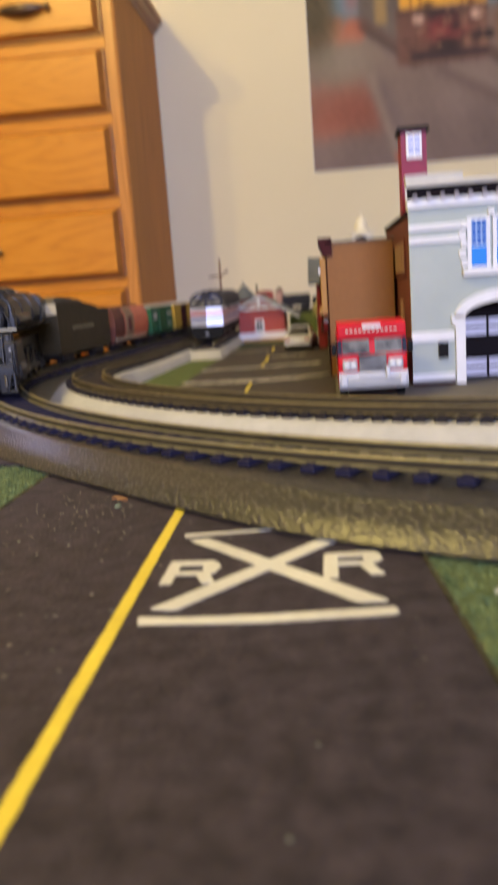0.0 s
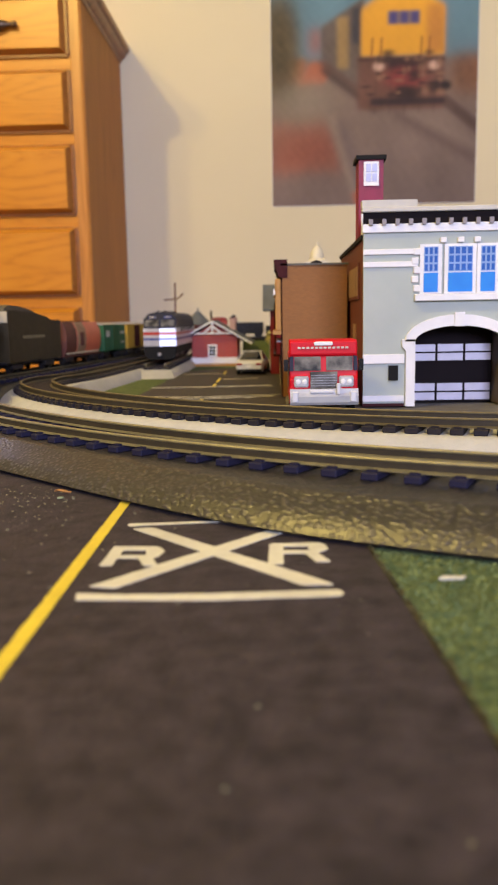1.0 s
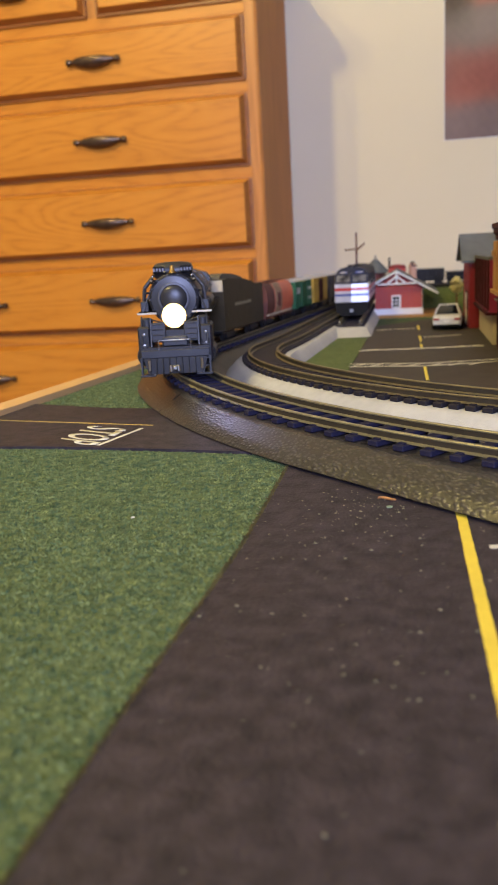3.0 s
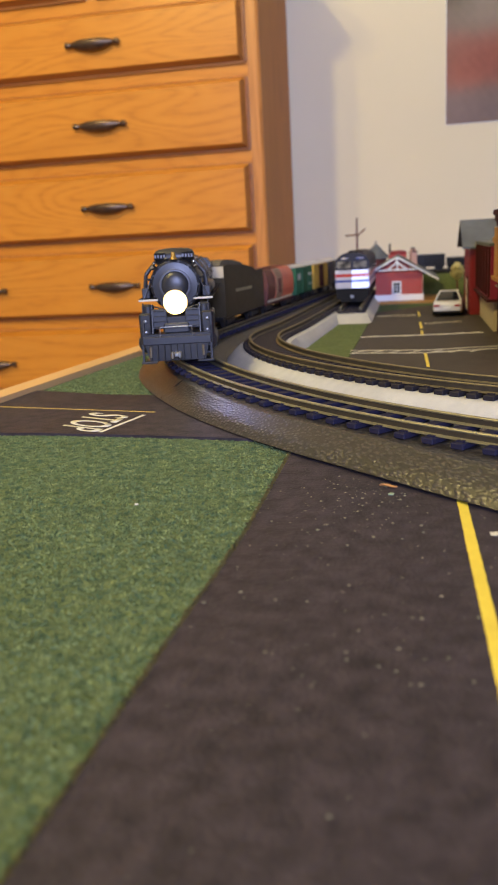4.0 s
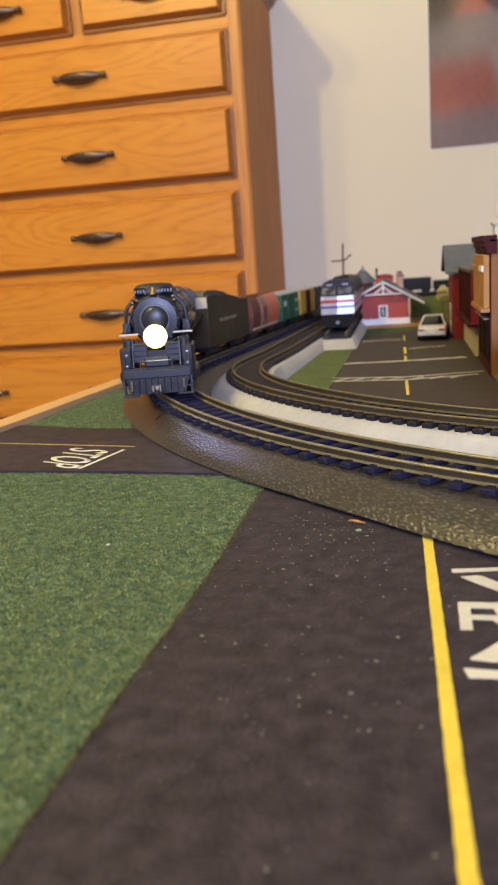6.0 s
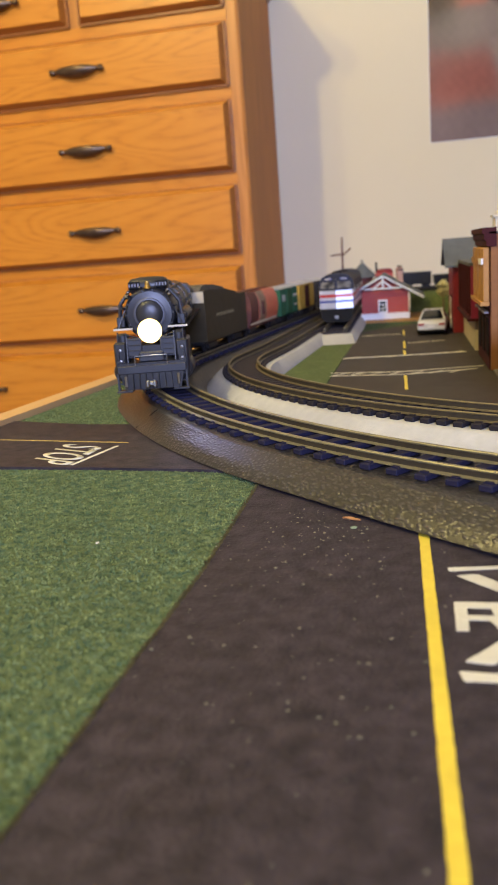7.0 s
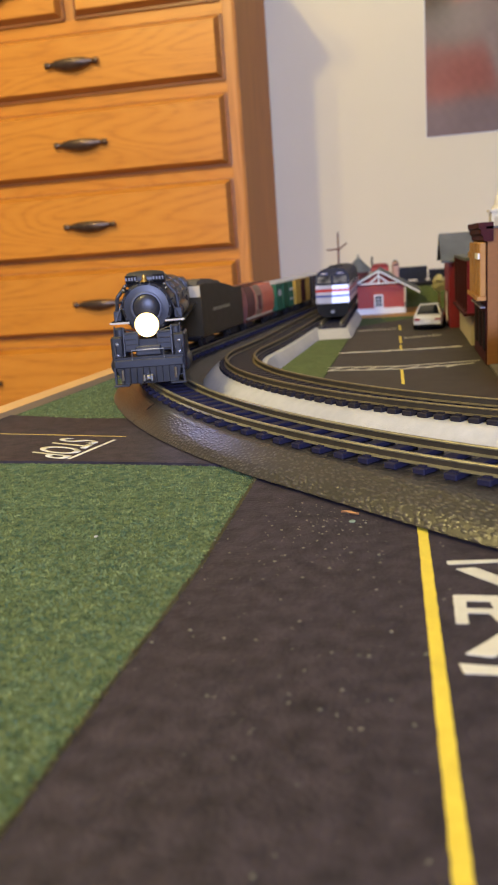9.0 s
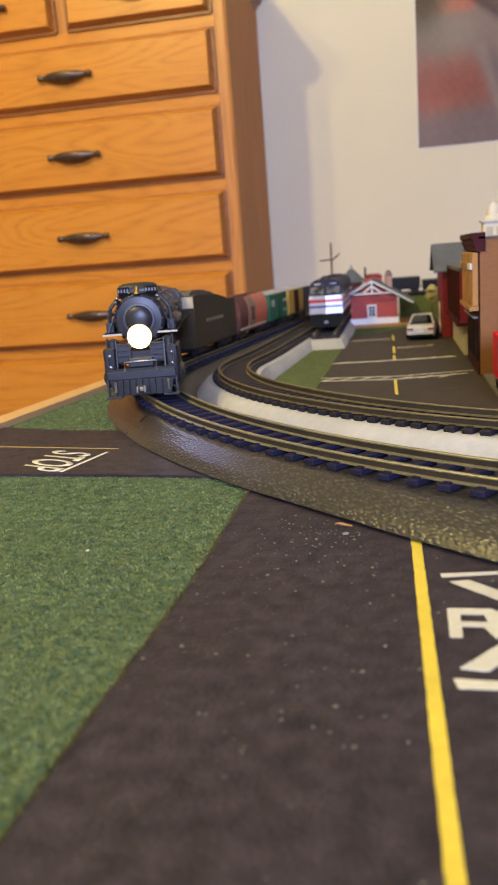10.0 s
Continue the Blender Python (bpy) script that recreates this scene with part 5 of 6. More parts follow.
def hopper_car(line, dist, length=0.098):
    t = thing("covered_hopper", "faded orange-red covered hopper car with brown ends", "freight car")
    bm = bmesh.new()
    prof = [(-0.0150, 0.0100), (0.0150, 0.0100), (0.0182, 0.0170), (0.0190, 0.0265), (0.0182, 0.0360), (0.0140, 0.0438), (-0.0140, 0.0438), (-0.0182, 0.0360), (-0.0190, 0.0265), (-0.0182, 0.0170)]
    prism(bm, "y", prof, 0.034, length - 0.006)
    body = part("body", bm, HOPPER, t, "", True)
    bm = bmesh.new()
    prism(bm, "y", [(x * 0.985, z) for x, z in prof], 0.006, 0.034)
    part("front_panel", bm, HOPDARK, t, "rusty brown end bay", True)
    bm = bmesh.new()
    prism(bm, "y", [(x * 1.006, z) for x, z in prof], 0.036, 0.060)
    patch = part("tan_panel", bm, TANPATCH, t, "faded tan panel with a dark emblem", True)
    bx("emblem", (0.0186, 0.0194, 0.043, 0.053, 0.0190, 0.0330), HOPDARK, patch)
    bx("side_sill", (0.0160, 0.0176, 0.010, length - 0.010, 0.0112, 0.0128), CREAM, t, "pale side sill")
    bx("roofwalk", (-0.0060, 0.0060, 0.004, length - 0.004, 0.0440, 0.0450), HOPDARK, t, "dark red roof walk")
    bm = bmesh.new()
    for i in range(5):
        box(bm, 0.0186, 0.0188, 0.040 + i * 0.0036, 0.0424 + i * 0.0036, 0.0262, 0.0298)
    box(bm, 0.0182, 0.0186, 0.040, 0.056, 0.0200, 0.0215)
    part("lettering_bar", bm, IVORY, body, "pale lettering shown as bars")
    bx("sill", (-0.0165, 0.0165, 0.002, length - 0.002, 0.0085, 0.0102), HOPDARK, t)
    for y in (0.018, length - 0.018):
        bogie(t, y)
    couplers(t, length)
    t.matrix_world = place_car(line, dist, length)
    return t


def box_car(line, dist, length, paint, label, doors, marks):
    t = thing("boxcar", label, "freight car", group="boxcars of the train")
    bm = bmesh.new()
    prism(bm, "y", [(-0.0175, 0.0100), (0.0175, 0.0100), (0.0175, 0.0400), (0.0, 0.0422), (-0.0175, 0.0400)], 0.002, length - 0.002)
    body = part("body", bm, paint, t)
    bm = bmesh.new()
    prism(bm, "y", [(-0.0182, 0.0398), (0.0182, 0.0398), (0.0, 0.0428)], 0.0015, length - 0.0015)
    part("roof", bm, SILVER, t, "pale weathered roof")
    bx("door", (0.0174, 0.0184, length * 0.36, length * 0.62, 0.0110, 0.0385), doors, body)
    bm = bmesh.new()
    for k in range(9):
        y = 0.006 + k * (length - 0.012) / 8
        box(bm, 0.0174, 0.0179, y - 0.0004, y + 0.0004, 0.0105, 0.0392)
    part("side_posts", bm, paint, body)
    if marks:
        for ya, yb, za, zb in ((0.10, 0.24, 0.0260, 0.0330), (0.72, 0.92, 0.0290, 0.0320), (0.74, 0.90, 0.0180, 0.0200)):
            bx("lettering_bar", (0.0180, 0.0184, length * ya, length * yb, za, zb), IVORY, body, "white lettering shown as a bar")
    for y in (0.014, length - 0.014):
        bogie(t, y)
    couplers(t, length)
    t.matrix_world = place_car(line, dist, length)
    return t


def dist_at_y(line, y):
    acc = 0.0
    for p, q in zip(line, line[1:]):
        if p[1] <= y < q[1] and p[0] < 0.1:
            return acc
        acc += math.hypot(q[0] - p[0], q[1] - p[1])
    return acc


def dy(y):
    return dist_at_y(line_outer, y)


tender(line_outer, dy(0.649))
hopper_car(line_outer, dy(0.771), 0.112)
box_car(line_outer, dy(0.893), 0.082, GREENCAR, "green model boxcar with white markings", GREENCAR, True)
box_car(line_outer, dy(0.982), 0.082, YELCAR, "yellow model boxcar with a dark door", MAROON, False)
box_car(line_outer, dy(1.071), 0.075, BLACK, "black model boxcar at the end of the train", BLACK, False)
post = thing("crossing_post", "white model signal post beside the track", "signal post", (-0.1035, 1.12, 0.0))
part("post", tube(bmesh.new(), (0, 0, 0), (0, 0, 0.058), 0.0022, 0.0018), TRIM, post)
part("signal_head", box(bmesh.new(), -0.005, 0.005, -0.003, 0.003, 0.040, 0.060, 0.001), TRIM, post)
bx("foot", (-0.006, 0.006, -0.006, 0.006, 0, 0.006), TRIM, post)


# ---- diesel engine on the siding ----
def prow(name, z0, z1, material, parent, label="", lean=0.10, inset=0.0, x_in=0.0, x_out=0.019):
    """Both halves of a shallow V-shaped nose band, leaning back as it rises."""
    for s in (-1, 1):
        bm = bmesh.new()
        ring = []
        for z in (z0, z1):
            back = lean * (z - 0.0170) - inset
            ring.append([bm.verts.new((s * x, y + back, z)) for x, y in ((x_in, -0.0034 * (1 - x_in / 0.019)), (x_out, -0.0034 * (1 - x_out / 0.019)), (x_out, 0.0016), (x_in, 0.0016))])
        lo, hi = ring
        bm.faces.new(lo[::-1])
        bm.faces.new(hi)
        for i in range(4):
            bm.faces.new((lo[i], lo[(i + 1) % 4], hi[(i + 1) % 4], hi[i]))
        part(name, bm, material, parent, label)


def diesel(at):
    d = thing("diesel_locomotive", "silver and dark blue model passenger diesel with red and blue stripes", "model locomotive")
    w = 0.0190
    low = bx("body_low", (-w, w, 0.0014, 0.20, 0.0170, 0.0375), BRIGHT, d, "silver lower body", 0.0006)
    for z0, z1, m_, nm in ((0.0298, 0.0332, STRIPERED, "red_stripe"), (0.0240, 0.0264, STRIPEBLUE, "blue_stripe")):
        bm = bmesh.new()
        box(bm, w, w + 0.0004, 0.0030, 0.199, z0, z1)
        box(bm, -w - 0.0004, -w, 0.0030, 0.199, z0, z1)
        part(nm, bm, m_, low)
        prow(nm, z0, z1, m_, low)
    for z0, z1 in ((0.0172, 0.0240), (0.0264, 0.0298), (0.0332, 0.0374)):
        prow("nose_plate", z0, z1, NOSE, d, "polished silver nose panel")
    bm = bmesh.new()
    sec = [(-w * 0.98, 0.0375), (w * 0.98, 0.0375), (w * 0.97, 0.0470), (w * 0.86, 0.0520), (w * 0.62, 0.0548), (w * 0.25, 0.0560), (-w * 0.25, 0.0560), (-w * 0.62, 0.0548), (-w * 0.86, 0.0520), (-w * 0.97, 0.0470)]
    fr = [bm.verts.new((x, 0.0026 + max(0.0, z - 0.0375) * 0.40, z)) for x, z in sec]
    bk = [bm.verts.new((x, 0.20, z)) for x, z in sec]
    n = len(sec)
    bm.faces.new(fr)
    bm.faces.new(bk[::-1])
    for i in range(n):
        bm.faces.new((fr[i], fr[(i + 1) % n], bk[(i + 1) % n], bk[i]))
    top = part("cab_roof", bm, NAVY, d, "dark blue cab and roof")
    prow("cab_front", 0.0374, 0.0490, NAVY, top, "", 0.30, 0.0032)
    prow("windscreen", 0.0398, 0.0470, CABGLASS, top, "reflecting windscreen pane", 0.30, 0.0040, 0.0016, 0.0170)
    prow("number_panel", 0.0492, 0.0512, STRIPEBLUE, top, "", 0.38, 0.0042, 0.0050, 0.0130)
    for s in (-1, 1):
        bm = bmesh.new()
        for i in range(3):
            box(bm, s * 0.0090 - 0.0030 + i * 0.0023, s * 0.0090 - 0.0014 + i * 0.0023, 0.0062, 0.0076, 0.0496, 0.0508)
        part("figure_bar", bm, IVORY, top, "pale figures shown as bars")
        bx("horn", (s * 0.004 - 0.0008, s * 0.004 + 0.0008, 0.020, 0.026, 0.0560, 0.0580), RUBBER, top)
        bx("side_window", (s * w * 0.98 - 0.0004, s * w * 0.98 + 0.0004, 0.010, 0.019, 0.0395, 0.0460), GLASS, top)
        for k in range(5):
            bx("side_grille", (s * w - 0.0003, s * w + 0.0003, 0.045 + k * 0.028, 0.062 + k * 0.028, 0.0340, 0.0372), RUBBER, low)
    bx("roof_fan", (-0.008, 0.008, 0.070, 0.086, 0.0560, 0.0572), RUBBER, top, bevel=0.0004)
    bx("underframe", (-w * 0.97, w * 0.97, 0.003, 0.198, 0.0080, 0.0170), RUBBER, d)
    bm = bmesh.new()
    prism(bm, "y", [(-0.0185, 0.0168), (0.0185, 0.0168), (0.0175, 0.0070), (0.0120, 0.0020), (-0.0120, 0.0020), (-0.0175, 0.0070)], -0.002, 0.003)
    part("snow_plough", bm, RUBBER, d)
    bx("coupler", (-0.0018, 0.0018, -0.007, 0.0, 0.0065, 0.0095), STEEL, d)
    bx("fuel_tank", (-0.0140, 0.0140, 0.080, 0.125, 0.0035, 0.0100), BLACK, d, bevel=0.0015)
    for y in (0.032, 0.165):
        bogie(d, y)
    d.matrix_world = pose(*at)
    return d


diesel((-0.0575, 0.893, 0.0160))

# joint where two lengths of the black foam meet
k = min(range(len(line_outer)), key=lambda i: abs(line_outer[i][1] - 0.444) + (9 if line_outer[i][0] > 0 else 0))
(xa, ya, na, ma), (xb, yb, nb_, mb) = line_outer[k], line_outer[k + 1]
joint = [(xa, ya, na, ma), (xa + (xb - xa) * 0.12, ya + (yb - ya) * 0.12, na, ma)]
tagged(part("foam_joint", sweep(bmesh.new(), joint, [(0.0346, 0.0024), (0.0349, 0.0030), (0.0226, 0.01125), (0.0206, 0.01215), (0.0200, 0.0115)]), RUBBER), "dark seam between two foam roadbed lengths", "seam")


# ---- fire station ----
def pane_row(parent, x0, x1, z0, z1, y, cols, rows_, material, gap=0.0008):
    for i in range(cols):
        for j in range(rows_):
            w, h = (x1 - x0) / cols, (z1 - z0) / rows_
            bx("pane", (x0 + i * w + gap / 2, x0 + (i + 1) * w - gap / 2, y, y + 0.0006, z0 + j * h + gap / 2, z0 + (j + 1) * h - gap / 2), material, parent)


def fire_station():
    f = thing("fire_station", "two-storey sage green model fire station with white trim", "model building")
    x0, x1, y0, y1 = 0.1375, 0.2735, 0.541, 0.735
    mid, g = x0 + 0.0661, 0.0022
    half, spring, rise = 0.0302, 0.0475, 0.0105
    # front wall with its arched doorway cut through
    arch = [(mid - half, spring)]
    for i in range(1, 16):
        a = math.pi * (1 - i / 16)
        arch.append((mid + half * math.cos(a), spring + rise * math.sin(a)))
    arch.append((mid + half, spring))
    outline = [(x0, g), (mid - half, g)] + arch + [(mid + half, g), (x1, g), (x1, 0.1385), (x0, 0.1385)]
    front = part("front_wall", prism(bmesh.new(), "y", outline, y0, y0 + 0.004), SAGE, f)
    bx("left_wall", (x0, x0 + 0.003, y0 + 0.004, y1, g, 0.118), BRICKDARK, f, "dark red brick side wall")
    bx("right_wall", (x1 - 0.003, x1, y0 + 0.004, y1, g, 0.118), BRICKDARK, f, "dark red brick side wall")
    bx("rear_wall", (x0 + 0.003, x1 - 0.003, y1 - 0.003, y1, g, 0.118), BRICKDARK, f)
    bx("roof", (x0 + 0.003, x1 - 0.003, y0 + 0.004, y1 - 0.003, 0.112, 0.115), ROOFGREY, f)
    bx("coping", (x0 - 0.0015, x0 + 0.0045, y0 + 0.004, y1 + 0.001, 0.118, 0.121), RUBBER, f, "dark wall coping")
    # cornice, brackets, bands
    bx("parapet_cap", (x0 - 0.0015, x0 + 0.036, y0 - 0.003, y0 + 0.006, 0.1385, 0.1433), CORNICE, front)
    bx("cornice", (x0 - 0.0015, x1 + 0.0015, y0 - 0.0045, y0 + 0.004, 0.1352, 0.1385), CORNICE, front, bevel=0.0005)
    bx("cornice_shadow_board", (x0 - 0.0005, x1 + 0.0005, y0 - 0.002, y0 - 0.0001, 0.1278, 0.1352), DOORDARK, front, "dark brown cornice board")
    for i in range(15):
        x = x0 + 0.0045 + i * (x1 - x0 - 0.009) / 14
        bx("bracket", (x - 0.0014, x + 0.0014, y0 - 0.0042, y0 - 0.002, 0.1266, 0.1306), BRACKET, front)
    bx("frieze", (x0 - 0.001, x1 + 0.001, y0 - 0.0022, y0 - 0.0001, 0.1218, 0.1276), TRIM, front, bevel=0.0004)
    for xa, xb in ((x0 - 0.0004, x0 + 0.0372), (mid + 0.0525, x1 + 0.0004)):
        for z0, z1 in ((0.1071, 0.1108), (0.0986, 0.1024)):
            bx("band", (xa, xb, y0 - 0.0014, y0 - 0.0001, z0, z1), TRIM, front, bevel=0.0003)
    for xx in (x0 + 0.0342, mid + 0.0262):
        for k in range(5):
            bx("quoin", (xx - (0.0014 if k % 2 else 0), xx + 0.0034 + (0.0 if k % 2 else 0.0014), y0 - 0.0018, y0 - 0.0001, 0.0815 + k * 0.0062, 0.0862 + k * 0.0062), TRIM, front, bevel=0.0005)
    # triple window
    for wx, ww in ((-0.0201, 0.0098), (0.0, 0.0166), (0.0188, 0.0098), (0.0405, 0.0150)):
        win = thing_part("window", front)
        cx = mid + wx
        bx("frame", (cx - ww / 2 - 0.0026, cx + ww / 2 + 0.0026, y0 - 0.0016, y0 - 0.0001, 0.0800, 0.1136), TRIM, win)
        bx("glass_pane", (cx - ww / 2, cx + ww / 2, y0 - 0.0021, y0 - 0.0016, 0.0812, 0.0942), BLUEPANE, win, "bright blue window sheet")
        bx("upper_sheet", (cx - ww / 2, cx + ww / 2, y0 - 0.0019, y0 - 0.0016, 0.0950, 0.1118), PALEBLUE, win, "pale blue glazing bars")
        pane_row(win, cx - ww / 2, cx + ww / 2, 0.0950, 0.1118, y0 - 0.0023, 3 if ww < 0.012 else 4, 3, DEEPBLUE, 0.0013)
    for wx in (-0.0118, 0.0, 0.0112):
        bx("keystone", (mid + wx - 0.0022, mid + wx + 0.0022, y0 - 0.0026, y0 - 0.0001, 0.1143, 0.1180), TRIM, front, bevel=0.0004)
    bx("sill", (mid - 0.0310, mid + 0.0500, y0 - 0.0040, y0 - 0.0001, 0.0752, 0.0798), TRIM, front, bevel=0.0004)
    # arch surround and jambs
    bm = bmesh.new()
    outer = [(mid + (half + 0.0070) * math.cos(math.pi * (1 - i / 16)), spring + (rise + 0.0078) * math.sin(math.pi * (1 - i / 16))) for i in range(17)]
    inner = [(mid + half * math.cos(math.pi * (1 - i / 16)), spring + rise * math.sin(math.pi * (1 - i / 16))) for i in range(17)]
    for i in range(16):
        prism(bm, "y", [outer[i], outer[i + 1], inner[i + 1], inner[i]], y0 - 0.0030, y0 - 0.0001)
    part("arch_moulding", bm, TRIM, front)
    bx("arch_keystone", (mid - 0.0034, mid + 0.0034, y0 - 0.0042, y0 - 0.0030, spring + rise - 0.0005, spring + rise + 0.0092), TRIM, front)
    for s in (-1, 1):
        jamb = [(0.0, g), (0.0064, g), (0.0064, spring - 0.0065), (0.0090, spring - 0.0035), (0.0090, spring + 0.0015), (0.0, spring + 0.0015)]
        part("jamb", prism(bmesh.new(), "y", [(mid + s * (half + a), z) for a, z in jamb], y0 - 0.0030, y0 - 0.0001), TRIM, front)
        bx("reveal", (mid + s * half + (0.0 if s > 0 else -0.0015), mid + s * half + (0.0015 if s > 0 else 0.0), y0 + 0.0041, y0 + 0.0270, g, spring + rise), OLDBROWN, f, "brown door reveal")
        ya, yb = (x0 - 0.0004, mid - half - 0.0072) if s < 0 else (mid + half + 0.0072, x1 + 0.0004)
        bx("belt_course", (ya, yb, y0 - 0.0014, y0 - 0.0001, 0.0322, 0.0388), TRIM, front, bevel=0.0003)
        bx("base_course", (ya, yb, y0 - 0.0014, y0 - 0.0001, 0.0055, 0.0098), TRIM, front, bevel=0.0003)
        bx("foot_course", (ya, yb, y0 - 0.0010, y0 - 0.0001, g, 0.0042), MAROON, front)
    bx("meter_box", (x0 + 0.0178, x0 + 0.0242, y0 - 0.0026, y0 - 0.0001, 0.0205, 0.0310), RUBBER, front, "small black wall box")
    # sectional door set back in the arch
    door = bx("garage_door", (mid - half, mid + half, y0 + 0.0252, y0 + 0.0270, g, spring + rise), DOORDARK, f, "dark sectional garage door")
    for za, zb in ((0.0030, 0.0165), (0.0320, 0.0450)):
        for i in range(3):
            w = 2 * half / 3
            for j in range(2):
                h = (zb - za) / 2
                bx("pane", (mid - half + i * w + 0.0009, mid - half + (i + 1) * w - 0.0009, y0 + 0.0246, y0 + 0.0252, za + j * h + 0.0006, za + (j + 1) * h - 0.0006), LILAC, door, "frosted pale pane")
    # side openings
    sw = thing_part("side_window", f)
    bx("frame", (x0 - 0.0012, x0 - 0.0001, 0.565, 0.640, 0.0780, 0.1040), BRICKDARK, sw, "dark brick window surround")
    for i in range(5):
        bx("pane", (x0 - 0.0016, x0 - 0.0012, 0.568 + i * 0.0142, 0.579 + i * 0.0142, 0.0805, 0.1015), LOUVRE, sw, "pale louvred pane")
    bx("side_door", (x0 - 0.0012, x0 - 0.0001, 0.588, 0.606, 0.0450, 0.0600), LOUVRE, f, "pale side opening")
    # hose tower
    tw = bx("tower", (0.1385, 0.1565, 0.585, 0.607, 0.112, 0.1785), RASPBERRY, f, "raspberry red hose tower")
    bx("tower_roof", (0.1365, 0.1585, 0.583, 0.609, 0.1785, 0.1815), RUBBER, tw)
    wn = thing_part("tower_window", tw)
    bx("frame", (0.1420, 0.1530, 0.5838, 0.5849, 0.1600, 0.1770), TRIM, wn)
    pane_row(wn, 0.1430, 0.1520, 0.1625, 0.1760, 0.5832, 2, 2, LILACPANE, 0.0012)
    bx("tower_panel", (0.1402, 0.1550, 0.5838, 0.5849, 0.1150, 0.1415), TRIM, tw)
    # the whole model stands a little nearer and smaller than drawn above
    c = Vector((0.0767, -0.0232, 0.0606))
    f.matrix_world = Matrix.Translation(c + Vector((0, 0, -0.0025))) @ Matrix.Scale(0.927, 4) @ Matrix.Translation(-c)
    return f


def thing_part(name, parent):
    o = new(name)
    o.parent = parent
    return o


fire_station()


# ---- fire truck: front at y = 0 ----
def fire_truck(at):
    t = thing("fire_truck", "red model fire engine with a wide chrome bumper", "toy truck")
    w = 0.0212
    bm = bmesh.new()
    prism(bm, "x", [(0.001, 0.0120), (0.0, 0.0250), (0.0015, 0.0260), (0.0045, 0.0395), (0.0035, 0.0400), (0.0035, 0.0490), (0.006, 0.0500), (0.034, 0.0500), (0.034, 0.0080), (0.004, 0.0080)], -w, w)
    bmesh.ops.bevel(bm, geom=[e for e in bm.edges if abs(abs(e.verts[0].co.x) - w) < 1e-6 and abs(abs(e.verts[1].co.x) - w) < 1e-6 and min(v.co.z for v in e.verts) > 0.011], offset=0.0011, segments=2, affect="EDGES", profile=0.5)
    cab = part("cab", bm, TRUCKRED, t)
    for s in (-1, 1):
        bm = bmesh.new()
        prism(bm, "x", [(0.0014, 0.0302), (0.0038, 0.0392), (0.0048, 0.0392), (0.0024, 0.0302)], s * 0.0100 - 0.0083, s * 0.0100 + 0.0083)
        part("windscreen", bm, CABGLASS, cab, "grey windscreen half")
        bm = bmesh.new()
        prism(bm, "x", [(0.0013, 0.0300), (0.0038, 0.0394), (0.0048, 0.0394), (0.0024, 0.0300)], s * 0.0200 - 0.0013, s * 0.0200 + 0.0013)
        part("corner_window", bm, NAVY, cab, "dark blue corner window")
        bx("side_window", (s * w - 0.0004, s * w + 0.0004, 0.007, 0.018, 0.0265, 0.0385), GLASS, cab)
        lampo = bx("headlamp_panel", (s * 0.0140 - 0.0046, s * 0.0140 + 0.0046, -0.0012, 0.0004, 0.0196, 0.0268), SILVER, cab, "chrome headlamp panel", 0.0009)
        for k in (-1, 1):
            part("lens", lathe(bmesh.new(), (s * 0.0140 + k * 0.0021, -0.0012, 0.0232), (0, -1, 0), [(0, 0.0017), (0.0005, 0.0014), (0.0007, 0.0004)], 12), TRIM, lampo)
        bm = bmesh.new()
        box(bm, s * 0.0235 - 0.0014, s * 0.0235 + 0.0014, 0.002, 0.0032, 0.0300, 0.0375)
        tube(bm, (s * w, 0.004, 0.036), (s * 0.0235, 0.003, 0.036), 0.0004, n=6)
        part("mirror", bm, GLASS, t)
        for y in (0.019, 0.071):
            tyre = part("wheel", lathe(bmesh.new(), (s * 0.0185, y, 0.0072), (s, 0, 0), [(-0.003, 0.005), (-0.003, 0.0068), (-0.002, 0.0072), (0.0015, 0.0072), (0.0022, 0.0066), (0.0022, 0.0045), (0.0012, 0.004)], 20), RUBBER, t, "black rubber tyre")
            part("rim", lathe(bmesh.new(), (s * 0.0185, y, 0.0072), (s, 0, 0), [(0, 0.0042), (0.0016, 0.0040), (0.0020, 0.002), (0.0026, 0.0012)], 14), CHROME, tyre)
    grille = bx("grille", (-0.0084, 0.0084, -0.0012, 0.0008, 0.0186, 0.0296), CABGLASS, cab, "dark grey grille", 0.0003)
    for k in range(5):
        bx("bar", (-0.0080, 0.0080, -0.0017, -0.0012, 0.0204 + k * 0.0017, 0.0207 + k * 0.0017), STEEL, grille)
    # narrow bright block added as an upright highlight on the chrome, no real plate
    bx("plate", (0.0075, 0.0100, -0.0064, -0.0045, 0.0150, 0.0225), BRIGHT, t, bevel=0.0006)
    bumper = part("bumper", prism(bmesh.new(), "x", [(0.001, 0.0082), (-0.0035, 0.0082), (-0.0048, 0.0100), (-0.0050, 0.0138), (-0.0040, 0.0158), (-0.0030, 0.0186), (0.001, 0.0186)], -0.0212, 0.0212), SILVER, t, "wide chrome bumper")
    bx("bumper_pad", (-0.0090, 0.0060, -0.0050, -0.0034, 0.0160, 0.0180), BRIGHT, bumper, "", 0.0005)
    for s in (-1, 1):
        bx("bumper_corner", (s * 0.0180 - 0.0022, s * 0.0180 + 0.0022, -0.0054, -0.0030, 0.0100, 0.0172), BRIGHT, bumper, "bright bumper corner", 0.0008)
    bm = bmesh.new()
    for i in range(12):
        box(bm, -0.016 + i * 0.0027, -0.0142 + i * 0.0027, 0.0029, 0.0036, 0.0442, 0.0455)
